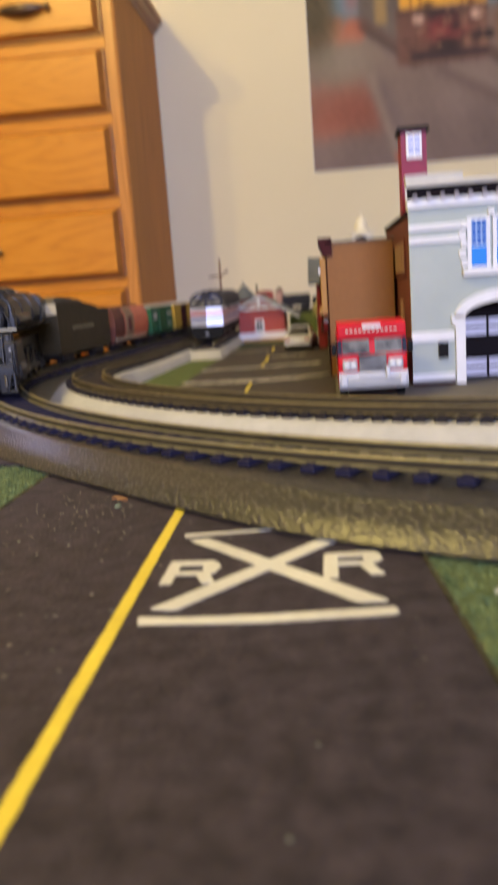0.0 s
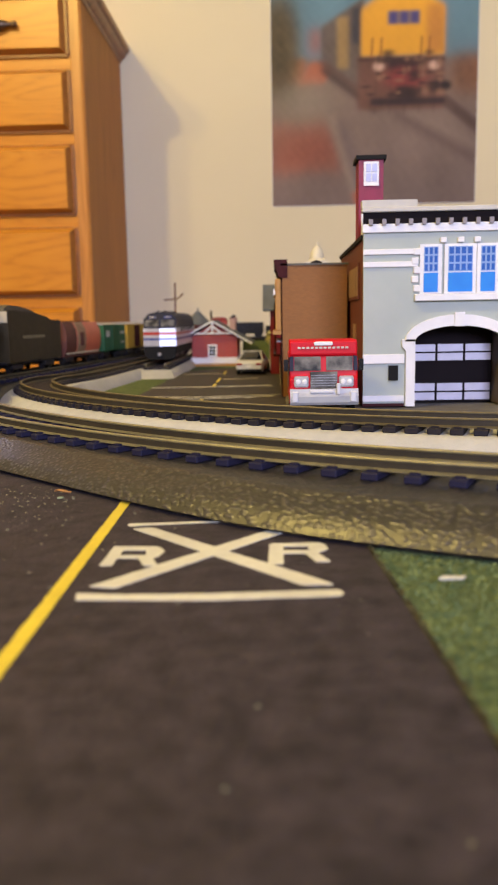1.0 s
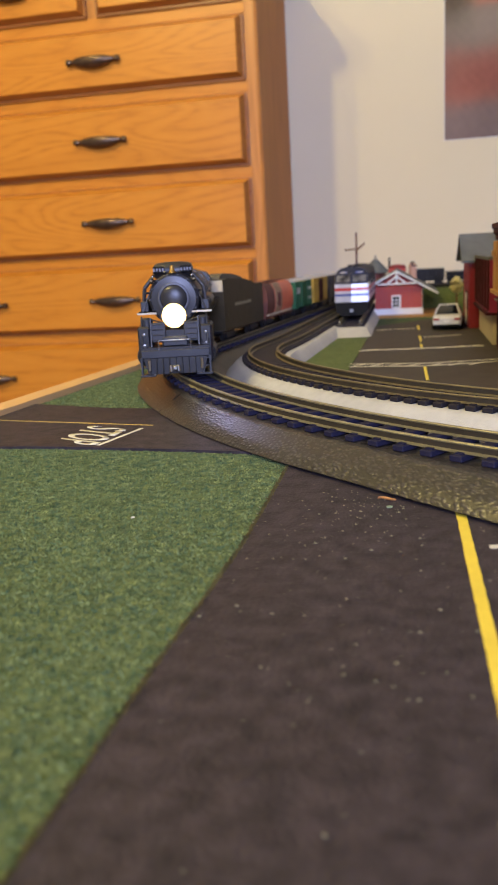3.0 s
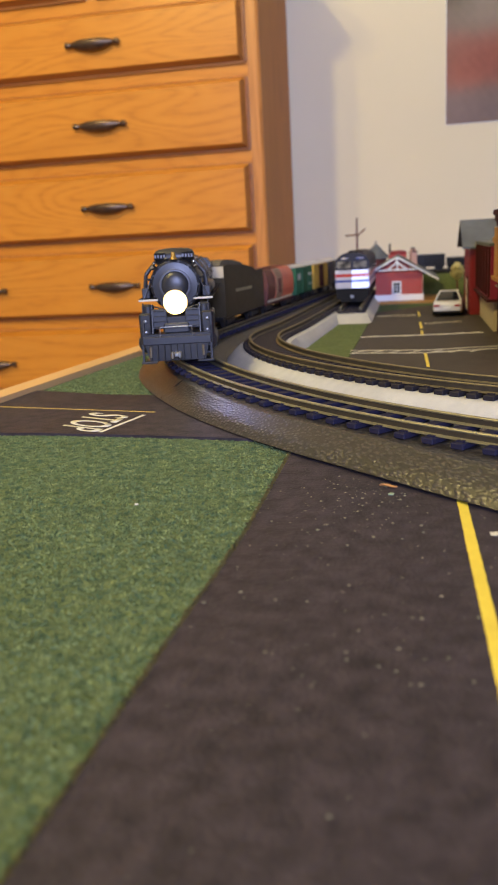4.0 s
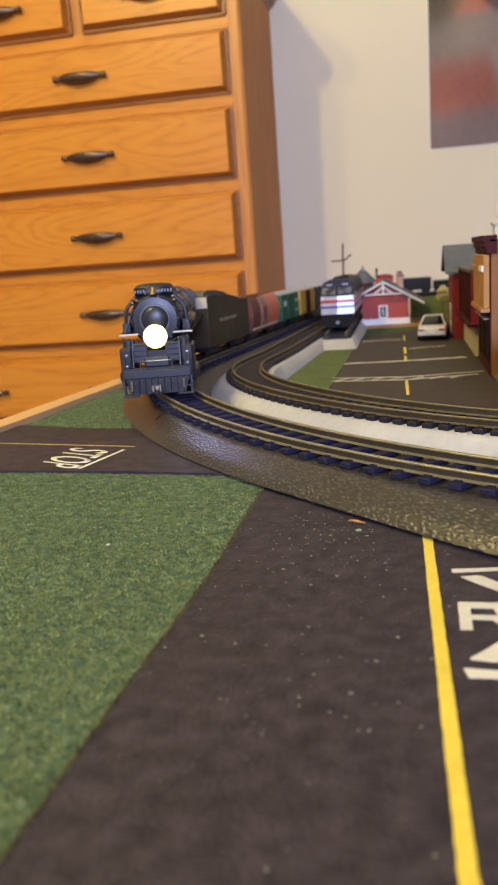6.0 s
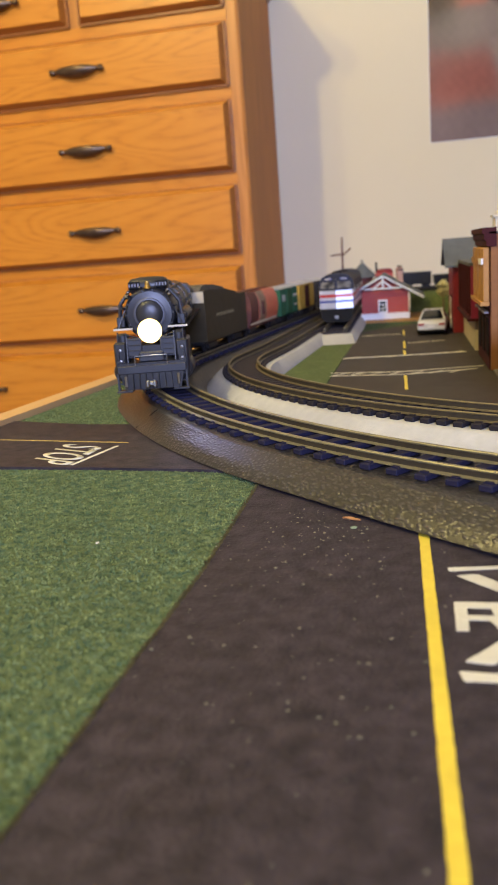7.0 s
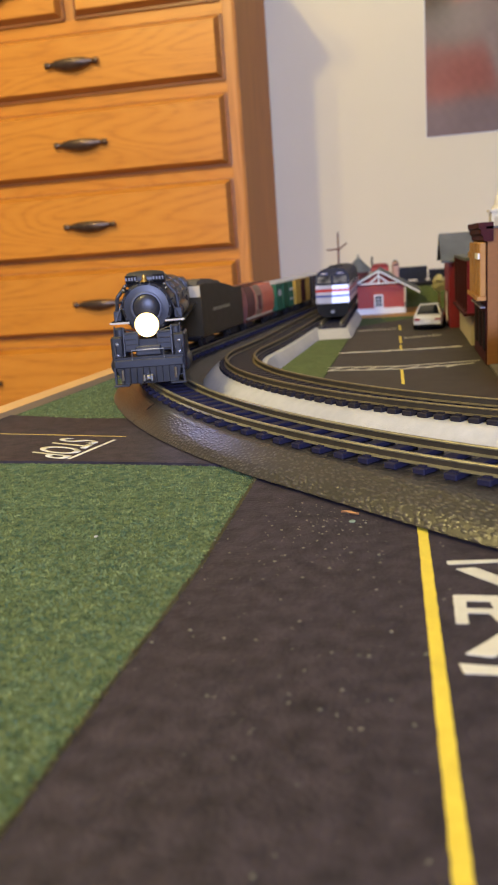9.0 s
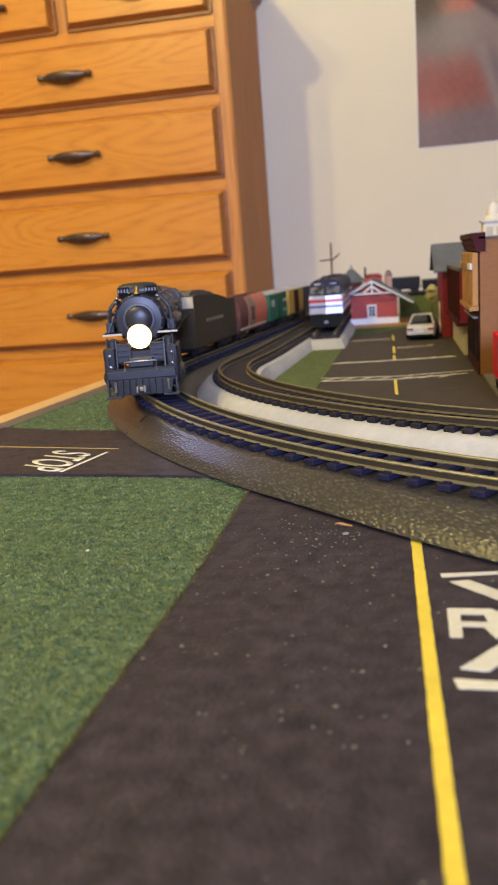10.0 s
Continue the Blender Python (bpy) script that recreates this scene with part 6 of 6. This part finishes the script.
    part("lettering_bar", bm, IVORY, cab, "small white lettering shown as bars")
    bx("sign", (-0.0058, 0.0058, 0.0024, 0.0036, 0.0462, 0.0488), TRIM, cab, "white roof sign", 0.0004)
    bx("body", (-w, w, 0.035, 0.0885, 0.0080, 0.0400), TRUCKRED, t, bevel=0.0008)
    for s in (-1, 1):
        bx("locker_door", (s * w - 0.0005, s * w + 0.0005, 0.040, 0.060, 0.0160, 0.0370), STEEL, t)
    bm = bmesh.new()
    for s in (-1, 1):
        tube(bm, (s * 0.006, 0.034, 0.0480), (s * 0.006, 0.088, 0.0440), 0.0008, n=8)
    for k in range(8):
        y = 0.034 + k * 0.007
        z = 0.0480 - (y - 0.034) / 0.054 * 0.004
        tube(bm, (-0.006, y, z), (0.006, y, z), 0.0005, n=6)
    part("ladder", bm, STEEL, t)
    bx("ladder_rest", (-0.008, 0.008, 0.036, 0.040, 0.0400, 0.0475), STEEL, t)
    t.matrix_world = pose(*at)
    return t


truck = fire_truck((0.1048, 0.4545, 0.0029))
truck.matrix_world = truck.matrix_world @ Matrix.Diagonal((0.96, 0.96, 0.925, 1.0))


# ---- brown shop ----
shop = thing("brick_shop", "brown brick model shop with tan panels and maroon storefront", "model building")
SY0, SY1, SX0 = 0.590, 0.688, 0.0815
bx("side_wall", (SX0, 0.1305, SY0, SY0 + 0.004, 0.0022, 0.1015), BRICKBROWN, shop, "plain brown brick side wall")
bx("rear_wall", (0.1265, 0.1305, SY0 + 0.004, SY1, 0.0022, 0.098), BRICKBROWN, shop)
bx("far_wall", (SX0 + 0.004, 0.1265, SY1 - 0.004, SY1, 0.0022, 0.098), BRICKBROWN, shop)
bx("roof", (SX0 + 0.004, 0.1265, SY0 + 0.004, SY1 - 0.004, 0.095, 0.098), ROOFGREY, shop)
bx("coping", (SX0 - 0.001, 0.1315, SY0 - 0.001, SY0 + 0.005, 0.1015, 0.1030), CONCRETE, shop)
front = bx("street_wall", (SX0 - 0.001, SX0 + 0.004, SY0 + 0.0042, SY1, 0.0022, 0.098), MAROON, shop, "dark maroon shopfront wall")
bm = bmesh.new()
prism(bm, "y", [(SX0 - 0.001, 0.0925), (SX0 - 0.0032, 0.0934), (SX0 - 0.0032, 0.0965), (SX0 - 0.0048, 0.0982), (SX0 - 0.0048, 0.1015), (SX0 - 0.0062, 0.1022), (SX0 - 0.0062, 0.1060), (SX0 + 0.004, 0.1060), (SX0 + 0.004, 0.0925)], SY0 - 0.001, SY1)
part("cornice", bm, MAROON, shop, "deep maroon cornice")
for k in range(3):
    ya = SY0 + 0.002 + k * 0.031
    p_ = bx("bay_panel", (SX0 - 0.0055, SX0 - 0.001, ya, ya + 0.026, 0.0530, 0.0920), ORANGE, front, "tan yellow bay panel", 0.0006)
    bx("trim_block", (SX0 - 0.0068, SX0 - 0.0055, ya - 0.0005, ya + 0.0255, 0.0800, 0.0842), ORANGE if k else TRIM, p_)
    bx("sill", (SX0 - 0.0075, SX0 - 0.0010, ya - 0.001, ya + 0.027, 0.0500, 0.0530), ORANGE, p_)
    bx("shop_window", (SX0 - 0.0016, SX0 - 0.0010, ya + 0.003, ya + 0.023, 0.0120, 0.0400), DOORDARK, front)
    bx("awning_bar", (SX0 - 0.0046, SX0 - 0.0010, ya + 0.004, ya + 0.022, 0.0440, 0.0452), BRACKET, front)
vent = thing("roof_vent", "small dark roof vent on the brown shop", "vent", (0.1085, 0.612, 0.098))
part("pipe", tube(bmesh.new(), (0, 0, 0), (0, 0, 0.006), 0.003), RUBBER, vent)
part("cap", lathe(bmesh.new(), (0, 0, 0.006), (0, 0, 1), [(0, 0.0045), (0.0012, 0.0045), (0.0025, 0.001)], 14), RUBBER, vent)

# ---- cream corner store with its white cupola ----
store = thing("corner_store", "cream and maroon model store with a white cupola", "model building")
bx("ground_floor", (0.0800, 0.135, 0.715, 0.858, 0.0012, 0.0300), CREAM, store, "cream plaster ground floor")
up = bx("upper_floor", (0.0765, 0.135, 0.712, 0.860, 0.0300, 0.0760), RASPBERRY, store, "raspberry red upper floor")
for k in range(6):
    bx("pilaster", (0.0748, 0.0764, 0.714 + k * 0.0275, 0.720 + k * 0.0275, 0.0320, 0.0755), MAROON, up)
bx("ledge", (0.0735, 0.137, 0.7095, 0.862, 0.0278, 0.0300), MAROON, store, "dark maroon ledge")
bx("roof", (0.0750, 0.136, 0.7115, 0.861, 0.0760, 0.0785), ROOFGREY, store)
cup = bx("cupola", (0.1095, 0.1315, 0.832, 0.854, 0.0785, 0.1185), IVORYTRIM, store, "white cupola", 0.0006)
bx("cupola_ledge", (0.1075, 0.1335, 0.830, 0.856, 0.1185, 0.1207), IVORYTRIM, cup)
for s in (-1, 1):
    bx("louvre", (0.1205 + s * 0.0050 - 0.0034, 0.1205 + s * 0.0050 + 0.0034, 0.8314, 0.8320, 0.0985, 0.1135), CREAM, cup)
part("cupola_dome", lathe(bmesh.new(), (0.1205, 0.843, 0.1207), (0, 0, 1), [(0, 0.0104), (0.002, 0.0098), (0.004, 0.0072), (0.009, 0.0066), (0.013, 0.0050), (0.016, 0.0020), (0.0165, 0.0010), (0.021, 0.0009), (0.0215, 0.0003)], 20), IVORYTRIM, cup, "", True)

# ---- red barn ----
barn = thing("red_barn", "red model barn with a grey gabled roof", "model building")
prof = [(0.868, 0.0012), (0.958, 0.0012), (0.958, 0.0740), (0.913, 0.0985), (0.868, 0.0740)]
body = part("wall", prism(bmesh.new(), "x", prof, 0.0705, 0.140), BARNRED, barn)
for k in range(10):
    bx("board", (0.0698, 0.0705, 0.8700 + k * 0.0090, 0.8768 + k * 0.0090, 0.0015, 0.0735), BARNRED, body)
for k in range(7):
    bx("board", (0.0712 + k * 0.0098, 0.0792 + k * 0.0098, 0.8672, 0.8680, 0.0015, 0.0735), BARNRED, body)
for s in (-1, 1):
    bm = bmesh.new()
    ya, yb = 0.913, 0.913 + s * 0.0510
    prism(bm, "x", [(ya, 0.0985), (yb, 0.0708), (yb, 0.0730), (ya, 0.1012)], 0.0615, 0.146)
    part("roof_slope", bm, ROOFGREY, barn, "grey slate roof slope")
dr = bx("barn_door", (0.0692, 0.0698, 0.888, 0.914, 0.0015, 0.0400), MAROON, barn)
bm = bmesh.new()
strip_pts = ((0.0690, 0.890, 0.004), (0.0690, 0.912, 0.038))
tube(bm, strip_pts[0], strip_pts[1], 0.0007, n=6)
tube(bm, (0.0690, 0.912, 0.004), (0.0690, 0.890, 0.038), 0.0007, n=6)
part("brace", bm, TRIM, dr)

# ---- brick depot ----
depot = thing("station_house", "red brick model station house with white gable trim", "model building")
bx("platform", (-0.046, 0.050, 1.045, 1.165, 0.0002, 0.0035), ORANGE, depot, "tan wooden platform")
bx("base", (-0.0395, 0.0245, 1.058, 1.150, 0.0035, 0.0115), TRIM, depot, "whitewashed base")
dw = part("wall", prism(bmesh.new(), "y", [(-0.038, 0.0115), (0.023, 0.0115), (0.023, 0.0390), (-0.0095, 0.0570), (-0.038, 0.0400)], 1.060, 1.148), BRICKRED, depot)
for pts_, nm in (([(-0.0095, 0.0590), (-0.0095, 0.0615), (-0.0480, 0.0415), (-0.0470, 0.0392)], "roof_slope"), ([(-0.0095, 0.0590), (-0.0095, 0.0615), (0.0440, 0.0308), (0.0428, 0.0284)], "roof_slope")):
    part(nm, prism(bmesh.new(), "y", pts_, 1.052, 1.156), ROOFGREY, depot, "grey shingle roof slope")
truss = thing_part("gable_truss", depot)
for i, (p, q) in enumerate((((-0.0095, 0.0600), (-0.0475, 0.0402)), ((-0.0095, 0.0600), (0.0435, 0.0296)), ((-0.0340, 0.0440), (0.0150, 0.0440)), ((-0.0095, 0.0590), (-0.0095, 0.0440)), ((-0.0210, 0.0450), (-0.0095, 0.0540)), ((0.0020, 0.0450), (-0.0095, 0.0540)))):
    bm = bmesh.new()
    tube(bm, (p[0], 1.0510 - 0.0004 * i, p[1]), (q[0], 1.0510 - 0.0004 * i, q[1]), 0.0013, n=6)
    part("beam", bm, TRIM, truss)
win = thing_part("window", dw)
bx("frame", (-0.0165, -0.0045, 1.0585, 1.0599, 0.0118, 0.0290), TRIM, win)
pane_row(win, -0.0150, -0.0060, 0.0135, 0.0275, 1.0578, 2, 3, GLASS, 0.0010)
chim = bx("chimney", (0.0100, 0.0165, 1.115, 1.122, 0.0420, 0.0640), PINK, depot, "pink chimney")
bx("chimney_cap", (0.0092, 0.0173, 1.1142, 1.1228, 0.0640, 0.0655), RUBBER, chim)

# ---- far side of the layout ----
tw = thing("water_tower", "model tower with a grey conical roof behind the station", "model tower", (-0.0425, 1.195, 0.0))
part("drum", lathe(bmesh.new(), (0, 0, 0.030), (0, 0, 1), [(0, 0.0155), (0.026, 0.0150)], 20), BRICKDARK, tw, "", True)
part("roof", lathe(bmesh.new(), (0, 0, 0.055), (0, 0, 1), [(0, 0.0215), (0.001, 0.0215), (0.012, 0.0105), (0.020, 0.0030), (0.0205, 0.0012), (0.026, 0.0008)], 20), ROOFGREY, tw, "grey conical roof")
for k in range(4):
    a = math.pi / 4 + k * math.pi / 2
    part("leg", tube(bmesh.new(), (0.014 * math.cos(a), 0.014 * math.sin(a), 0.0), (0.012 * math.cos(a), 0.012 * math.sin(a), 0.031), 0.0016), RUBBER, tw)
ch = thing("red_cabin", "small dark red model cabin with a stove pipe", "model building", (-0.0105, 1.195, 0.0))
bx("wall", (-0.0125, 0.0125, -0.012, 0.012, 0.0, 0.0600), BRICKRED, ch)
part("roof", lathe(bmesh.new(), (0, 0, 0.0600), (0, 0, 1), [(0, 0.0135), (0.004, 0.0115), (0.0055, 0.008), (0.006, 0.001)], 14), BARNRED, ch)
part("stove_pipe", tube(bmesh.new(), (-0.0115, -0.004, 0.058), (-0.0115, -0.004, 0.0760), 0.0014), RUBBER, ch)
pk = thing("pink_silo", "narrow pale pink model silo", "model building", (0.0115, 1.200, 0.0))
part("shaft", lathe(bmesh.new(), (0, 0, 0), (0, 0, 1), [(0, 0.006), (0.064, 0.0055), (0.066, 0.004)], 14), PINK, pk, "", True)
part("cap", lathe(bmesh.new(), (0, 0, 0.066), (0, 0, 1), [(0, 0.0035), (0.002, 0.003), (0.003, 0.001)], 12), RUBBER, pk)
for x0, x1, zt, lab in ((0.016, 0.057, 0.0575, "black model hopper car on the far track"), (0.060, 0.098, 0.0520, "black model gondola on the far track")):
    g = thing("far_car", lab, "freight car", group="cars on the far track")
    bm = bmesh.new()
    prism(bm, "x", [(1.190, 0.040), (1.220, 0.040), (1.222, zt), (1.188, zt)], x0, x1)
    bd = part("body", bm, BLACK, g)
    for k in range(6):
        xx = x0 + 0.003 + k * (x1 - x0 - 0.006) / 5
        bx("rib", (xx - 0.0006, xx + 0.0006, 1.1865, 1.1882, 0.041, zt), BLACK, bd)
    for xx in (x0 + 0.008, x1 - 0.008):
        bx("bogie", (xx - 0.006, xx + 0.006, 1.194, 1.216, 0.0358, 0.0400), BLACK, g)
tb = thing("far_track", "dark model track along the far edge", "model track")
part("roadbed", prism(bmesh.new(), "x", [(1.188, 0.0300), (1.222, 0.0300), (1.220, 0.0335), (1.190, 0.0335)], 0.0135, 0.5), RUBBER, tb)
for y in (1.196, 1.214):
    bx("rail", (0.0135, 0.5, y - 0.0008, y + 0.0008, 0.0335, 0.0358), WEB, tb)
tagged(part("embankment", prism(bmesh.new(), "x", [(1.140, 0.0), (1.232, 0.0), (1.230, 0.0298), (1.178, 0.0298), (1.160, 0.0180)], 0.026, 0.52), OLIVE), "olive green turf embankment along the far edge", "embankment", kind="structure")

# cream bush made of clumps
bush = thing("cream_bush", "pale yellow model bush beside the barn", "bush", (0.0705, 1.115, 0.0))
part("stem", tube(bmesh.new(), (0, 0, 0), (0, 0, 0.030), 0.0012, 0.0008), HOPDARK, bush)
rb = random.Random(5)
bm = bmesh.new()
for k in range(70):
    a, z = rb.uniform(0, 6.28), rb.uniform(-1, 1)
    rr = 0.0085 * math.sqrt(1 - z * z) * rb.uniform(0.5, 1.0)
    c = (rr * math.cos(a), rr * math.sin(a), 0.036 + 0.010 * z)
    ret = bmesh.ops.create_icosphere(bm, subdivisions=1, radius=rb.uniform(0.0018, 0.0032), matrix=Matrix.Translation(c))
    for vv in ret["verts"]:
        vv.co += Vector((rb.uniform(-1, 1), rb.uniform(-1, 1), rb.uniform(-1, 1))) * 0.0006
part("foliage", bm, TREE, bush)

pole = thing("telegraph_pole", "dark model telegraph pole with two crossarms", "telegraph pole", (-0.0645, 1.095, 0.0))
part("mast", tube(bmesh.new(), (0, 0, 0), (0.001, 0, 0.1135), 0.0016, 0.0011), HOPDARK, pole)
for p, q in (((-0.0150, 0.0, 0.0905), (0.0040, -0.002, 0.0915)), ((0.0, 0.002, 0.0890), (0.0125, -0.004, 0.0985))):
    part("crossarm", tube(bmesh.new(), p, q, 0.0010), HOPDARK, pole)


# ---- white toy car: tail at y = 0 ----
def toy_car(at):
    c = thing("toy_car", "white model saloon car parked on the town road", "toy car")
    w = 0.0160
    bm = bmesh.new()
    st = [(0.000, 0.0050, 0.0120, 0.88), (0.003, 0.0035, 0.0150, 0.96), (0.012, 0.0030, 0.0162, 1.0), (0.040, 0.0030, 0.0160, 1.0), (0.066, 0.0030, 0.0150, 1.0), (0.080, 0.0035, 0.0130, 0.95), (0.086, 0.0050, 0.0105, 0.84)]
    rings = []
    for y, zl, zh, f in st:
        ww = w * f
        rings.append([bm.verts.new(p) for p in ((-ww * 0.92, y, zl), (ww * 0.92, y, zl), (ww, y, (zl + zh) / 2), (ww * 0.93, y, zh - 0.001), (ww * 0.8, y, zh), (-ww * 0.8, y, zh), (-ww * 0.93, y, zh - 0.001), (-ww, y, (zl + zh) / 2))])
    for a, b_ in zip(rings, rings[1:]):
        for i in range(8):
            bm.faces.new((a[i], a[(i + 1) % 8], b_[(i + 1) % 8], b_[i]))
    bm.faces.new(rings[0])
    bm.faces.new(rings[-1][::-1])
    body = part("body", bm, CARWHITE, c, "", True)
    bm = bmesh.new()
    lo = [bm.verts.new(p) for p in ((-0.0136, 0.014, 0.0158), (0.0136, 0.014, 0.0158), (0.0140, 0.062, 0.0150), (-0.0140, 0.062, 0.0150))]
    hi = [bm.verts.new(p) for p in ((-0.0098, 0.030, 0.0246), (0.0098, 0.030, 0.0246), (0.0098, 0.046, 0.0248), (-0.0098, 0.046, 0.0248))]
    bm.faces.new(lo[::-1])
    bm.faces.new(hi)
    for i in range(4):
        bm.faces.new((lo[i], lo[(i + 1) % 4], hi[(i + 1) % 4], hi[i]))
    bmesh.ops.bevel(bm, geom=bm.edges[:], offset=0.0016, segments=2, affect="EDGES", profile=0.5)
    part("cabin", bm, GLASS, c, "dark glass cabin", True)
    bx("roof", (-0.0092, 0.0092, 0.0320, 0.0455, 0.0243, 0.0253), CARWHITE, c, bevel=0.0004)
    for s in (-1, 1):
        part("pillar", tube(bmesh.new(), (s * 0.0134, 0.0150, 0.0156), (s * 0.0094, 0.0310, 0.0246), 0.0011, n=6), CARWHITE, c)
        part("pillar", tube(bmesh.new(), (s * 0.0136, 0.0615, 0.0150), (s * 0.0094, 0.0455, 0.0246), 0.0009, n=6), CARWHITE, c)
    for s in (-1, 1):
        bx("tail_lamp", (s * 0.0108 - 0.0030, s * 0.0108 + 0.0030, -0.0006, 0.0020, 0.0108, 0.0128), TAIL, body)
        for y in (0.018, 0.068):
            t = part("wheel", lathe(bmesh.new(), (s * 0.0145, y, 0.0052), (s, 0, 0), [(-0.0018, 0.0035), (-0.0018, 0.0050), (0.0014, 0.0052), (0.0017, 0.0045), (0.0014, 0.003)], 16), RUBBER, c, "black tyre")
            part("rim", lathe(bmesh.new(), (s * 0.0148, y, 0.0052), (s, 0, 0), [(0, 0.0032), (0.0014, 0.003), (0.0016, 0.001)], 12), CHROME, t)
    bx("bumper", (-0.0140, 0.0140, -0.0010, 0.0010, 0.0038, 0.0062), RUBBER, body, bevel=0.0004)
    bx("plate", (-0.0035, 0.0035, -0.0009, 0.0004, 0.0088, 0.0104), TRIM, body)
    c.matrix_world = pose(*at)
    return c


toy_car((0.0460, 0.856, 0.0012, 0, 0, -5))

# ---- litter on the road ----
leaf = thing("leaf_flake", "curled dry orange leaf flake on the road", "leaf", (-0.0015, 0.2570, 0.0007), -20)
bm = bmesh.new()
vs = [[bm.verts.new((-0.0035 + 0.007 * i / 6, (0.0012 - abs(i - 3) * 0.0003) * (j - 1), 0.0003 + 0.0007 * abs(j - 1) + 0.0002 * math.sin(i))) for j in range(3)] for i in range(7)]
for i in range(6):
    for j in range(2):
        bm.faces.new((vs[i][j], vs[i + 1][j], vs[i + 1][j + 1], vs[i][j + 1]))
part("blade", bm, DRYLEAF, leaf)
flake = thing("green_flake", "small pale green flake on the road by the leaf", "flake", (-0.0003, 0.2494, 0.0006), 15)
part("flake", slab(bmesh.new(), [(-0.0011, -0.0008), (0.0006, -0.0012), (0.0013, 0.0002), (0.0004, 0.0011), (-0.0010, 0.0006)], 0.0, 0.0003), GREENCHIP, flake)
fleck = thing("turf_fleck", "tiny white fleck lying on the turf", "fleck", (-0.0924, 0.2333, 0.0010), 40)
part("flake", slab(bmesh.new(), [(-0.0007, -0.0004), (0.0006, -0.0005), (0.0008, 0.0003), (-0.0004, 0.0006)], 0.0, 0.0004), WHITE, fleck)
chip = thing("white_chip", "small flat white chip lying on the turf", "chip", (0.1175, 0.1583, 0.0009), 5)
part("flake", slab(bmesh.new(), [(-0.0034, -0.0009), (0.0024, -0.0012), (0.0036, 0.0004), (-0.0020, 0.0011)], 0.0, 0.0004), WHITE, chip)
rc = np.random.RandomState(8)
bm = bmesh.new()
n = 1000
cx = np.concatenate([rc.uniform(-0.048, 0.024, 100), rc.normal(-0.010, 0.016, 150), rc.uniform(-0.048, 0.10, 50), rc.uniform(-0.048, 0.104, 700)])
cy = np.concatenate([rc.uniform(0.10, 0.29, 100), rc.normal(0.245, 0.022, 150), rc.uniform(0.05, 0.24, 50), rc.uniform(0.08, 0.30, 700)])
for i in range(n):
    x, y = float(np.clip(cx[i], -0.048, 0.104)), float(cy[i])
    if math.hypot(x - 0.375, y - 0.74) < 0.610:
        continue
    s = float(abs(rc.normal(0.00015, 0.00011))) + 0.00007 if i < 300 else rc.uniform(0.00004, 0.00010)
    bmesh.ops.create_icosphere(bm, subdivisions=1, radius=s, matrix=Matrix.Translation((x, y, 0.0006)) @ Matrix.Diagonal((1.2, 0.8, 0.6, 1)))
tagged(part("road_crumbs", bm, CRUMB), "pale green and tan crumbs scattered on the road", "crumbs", kind="stuff")
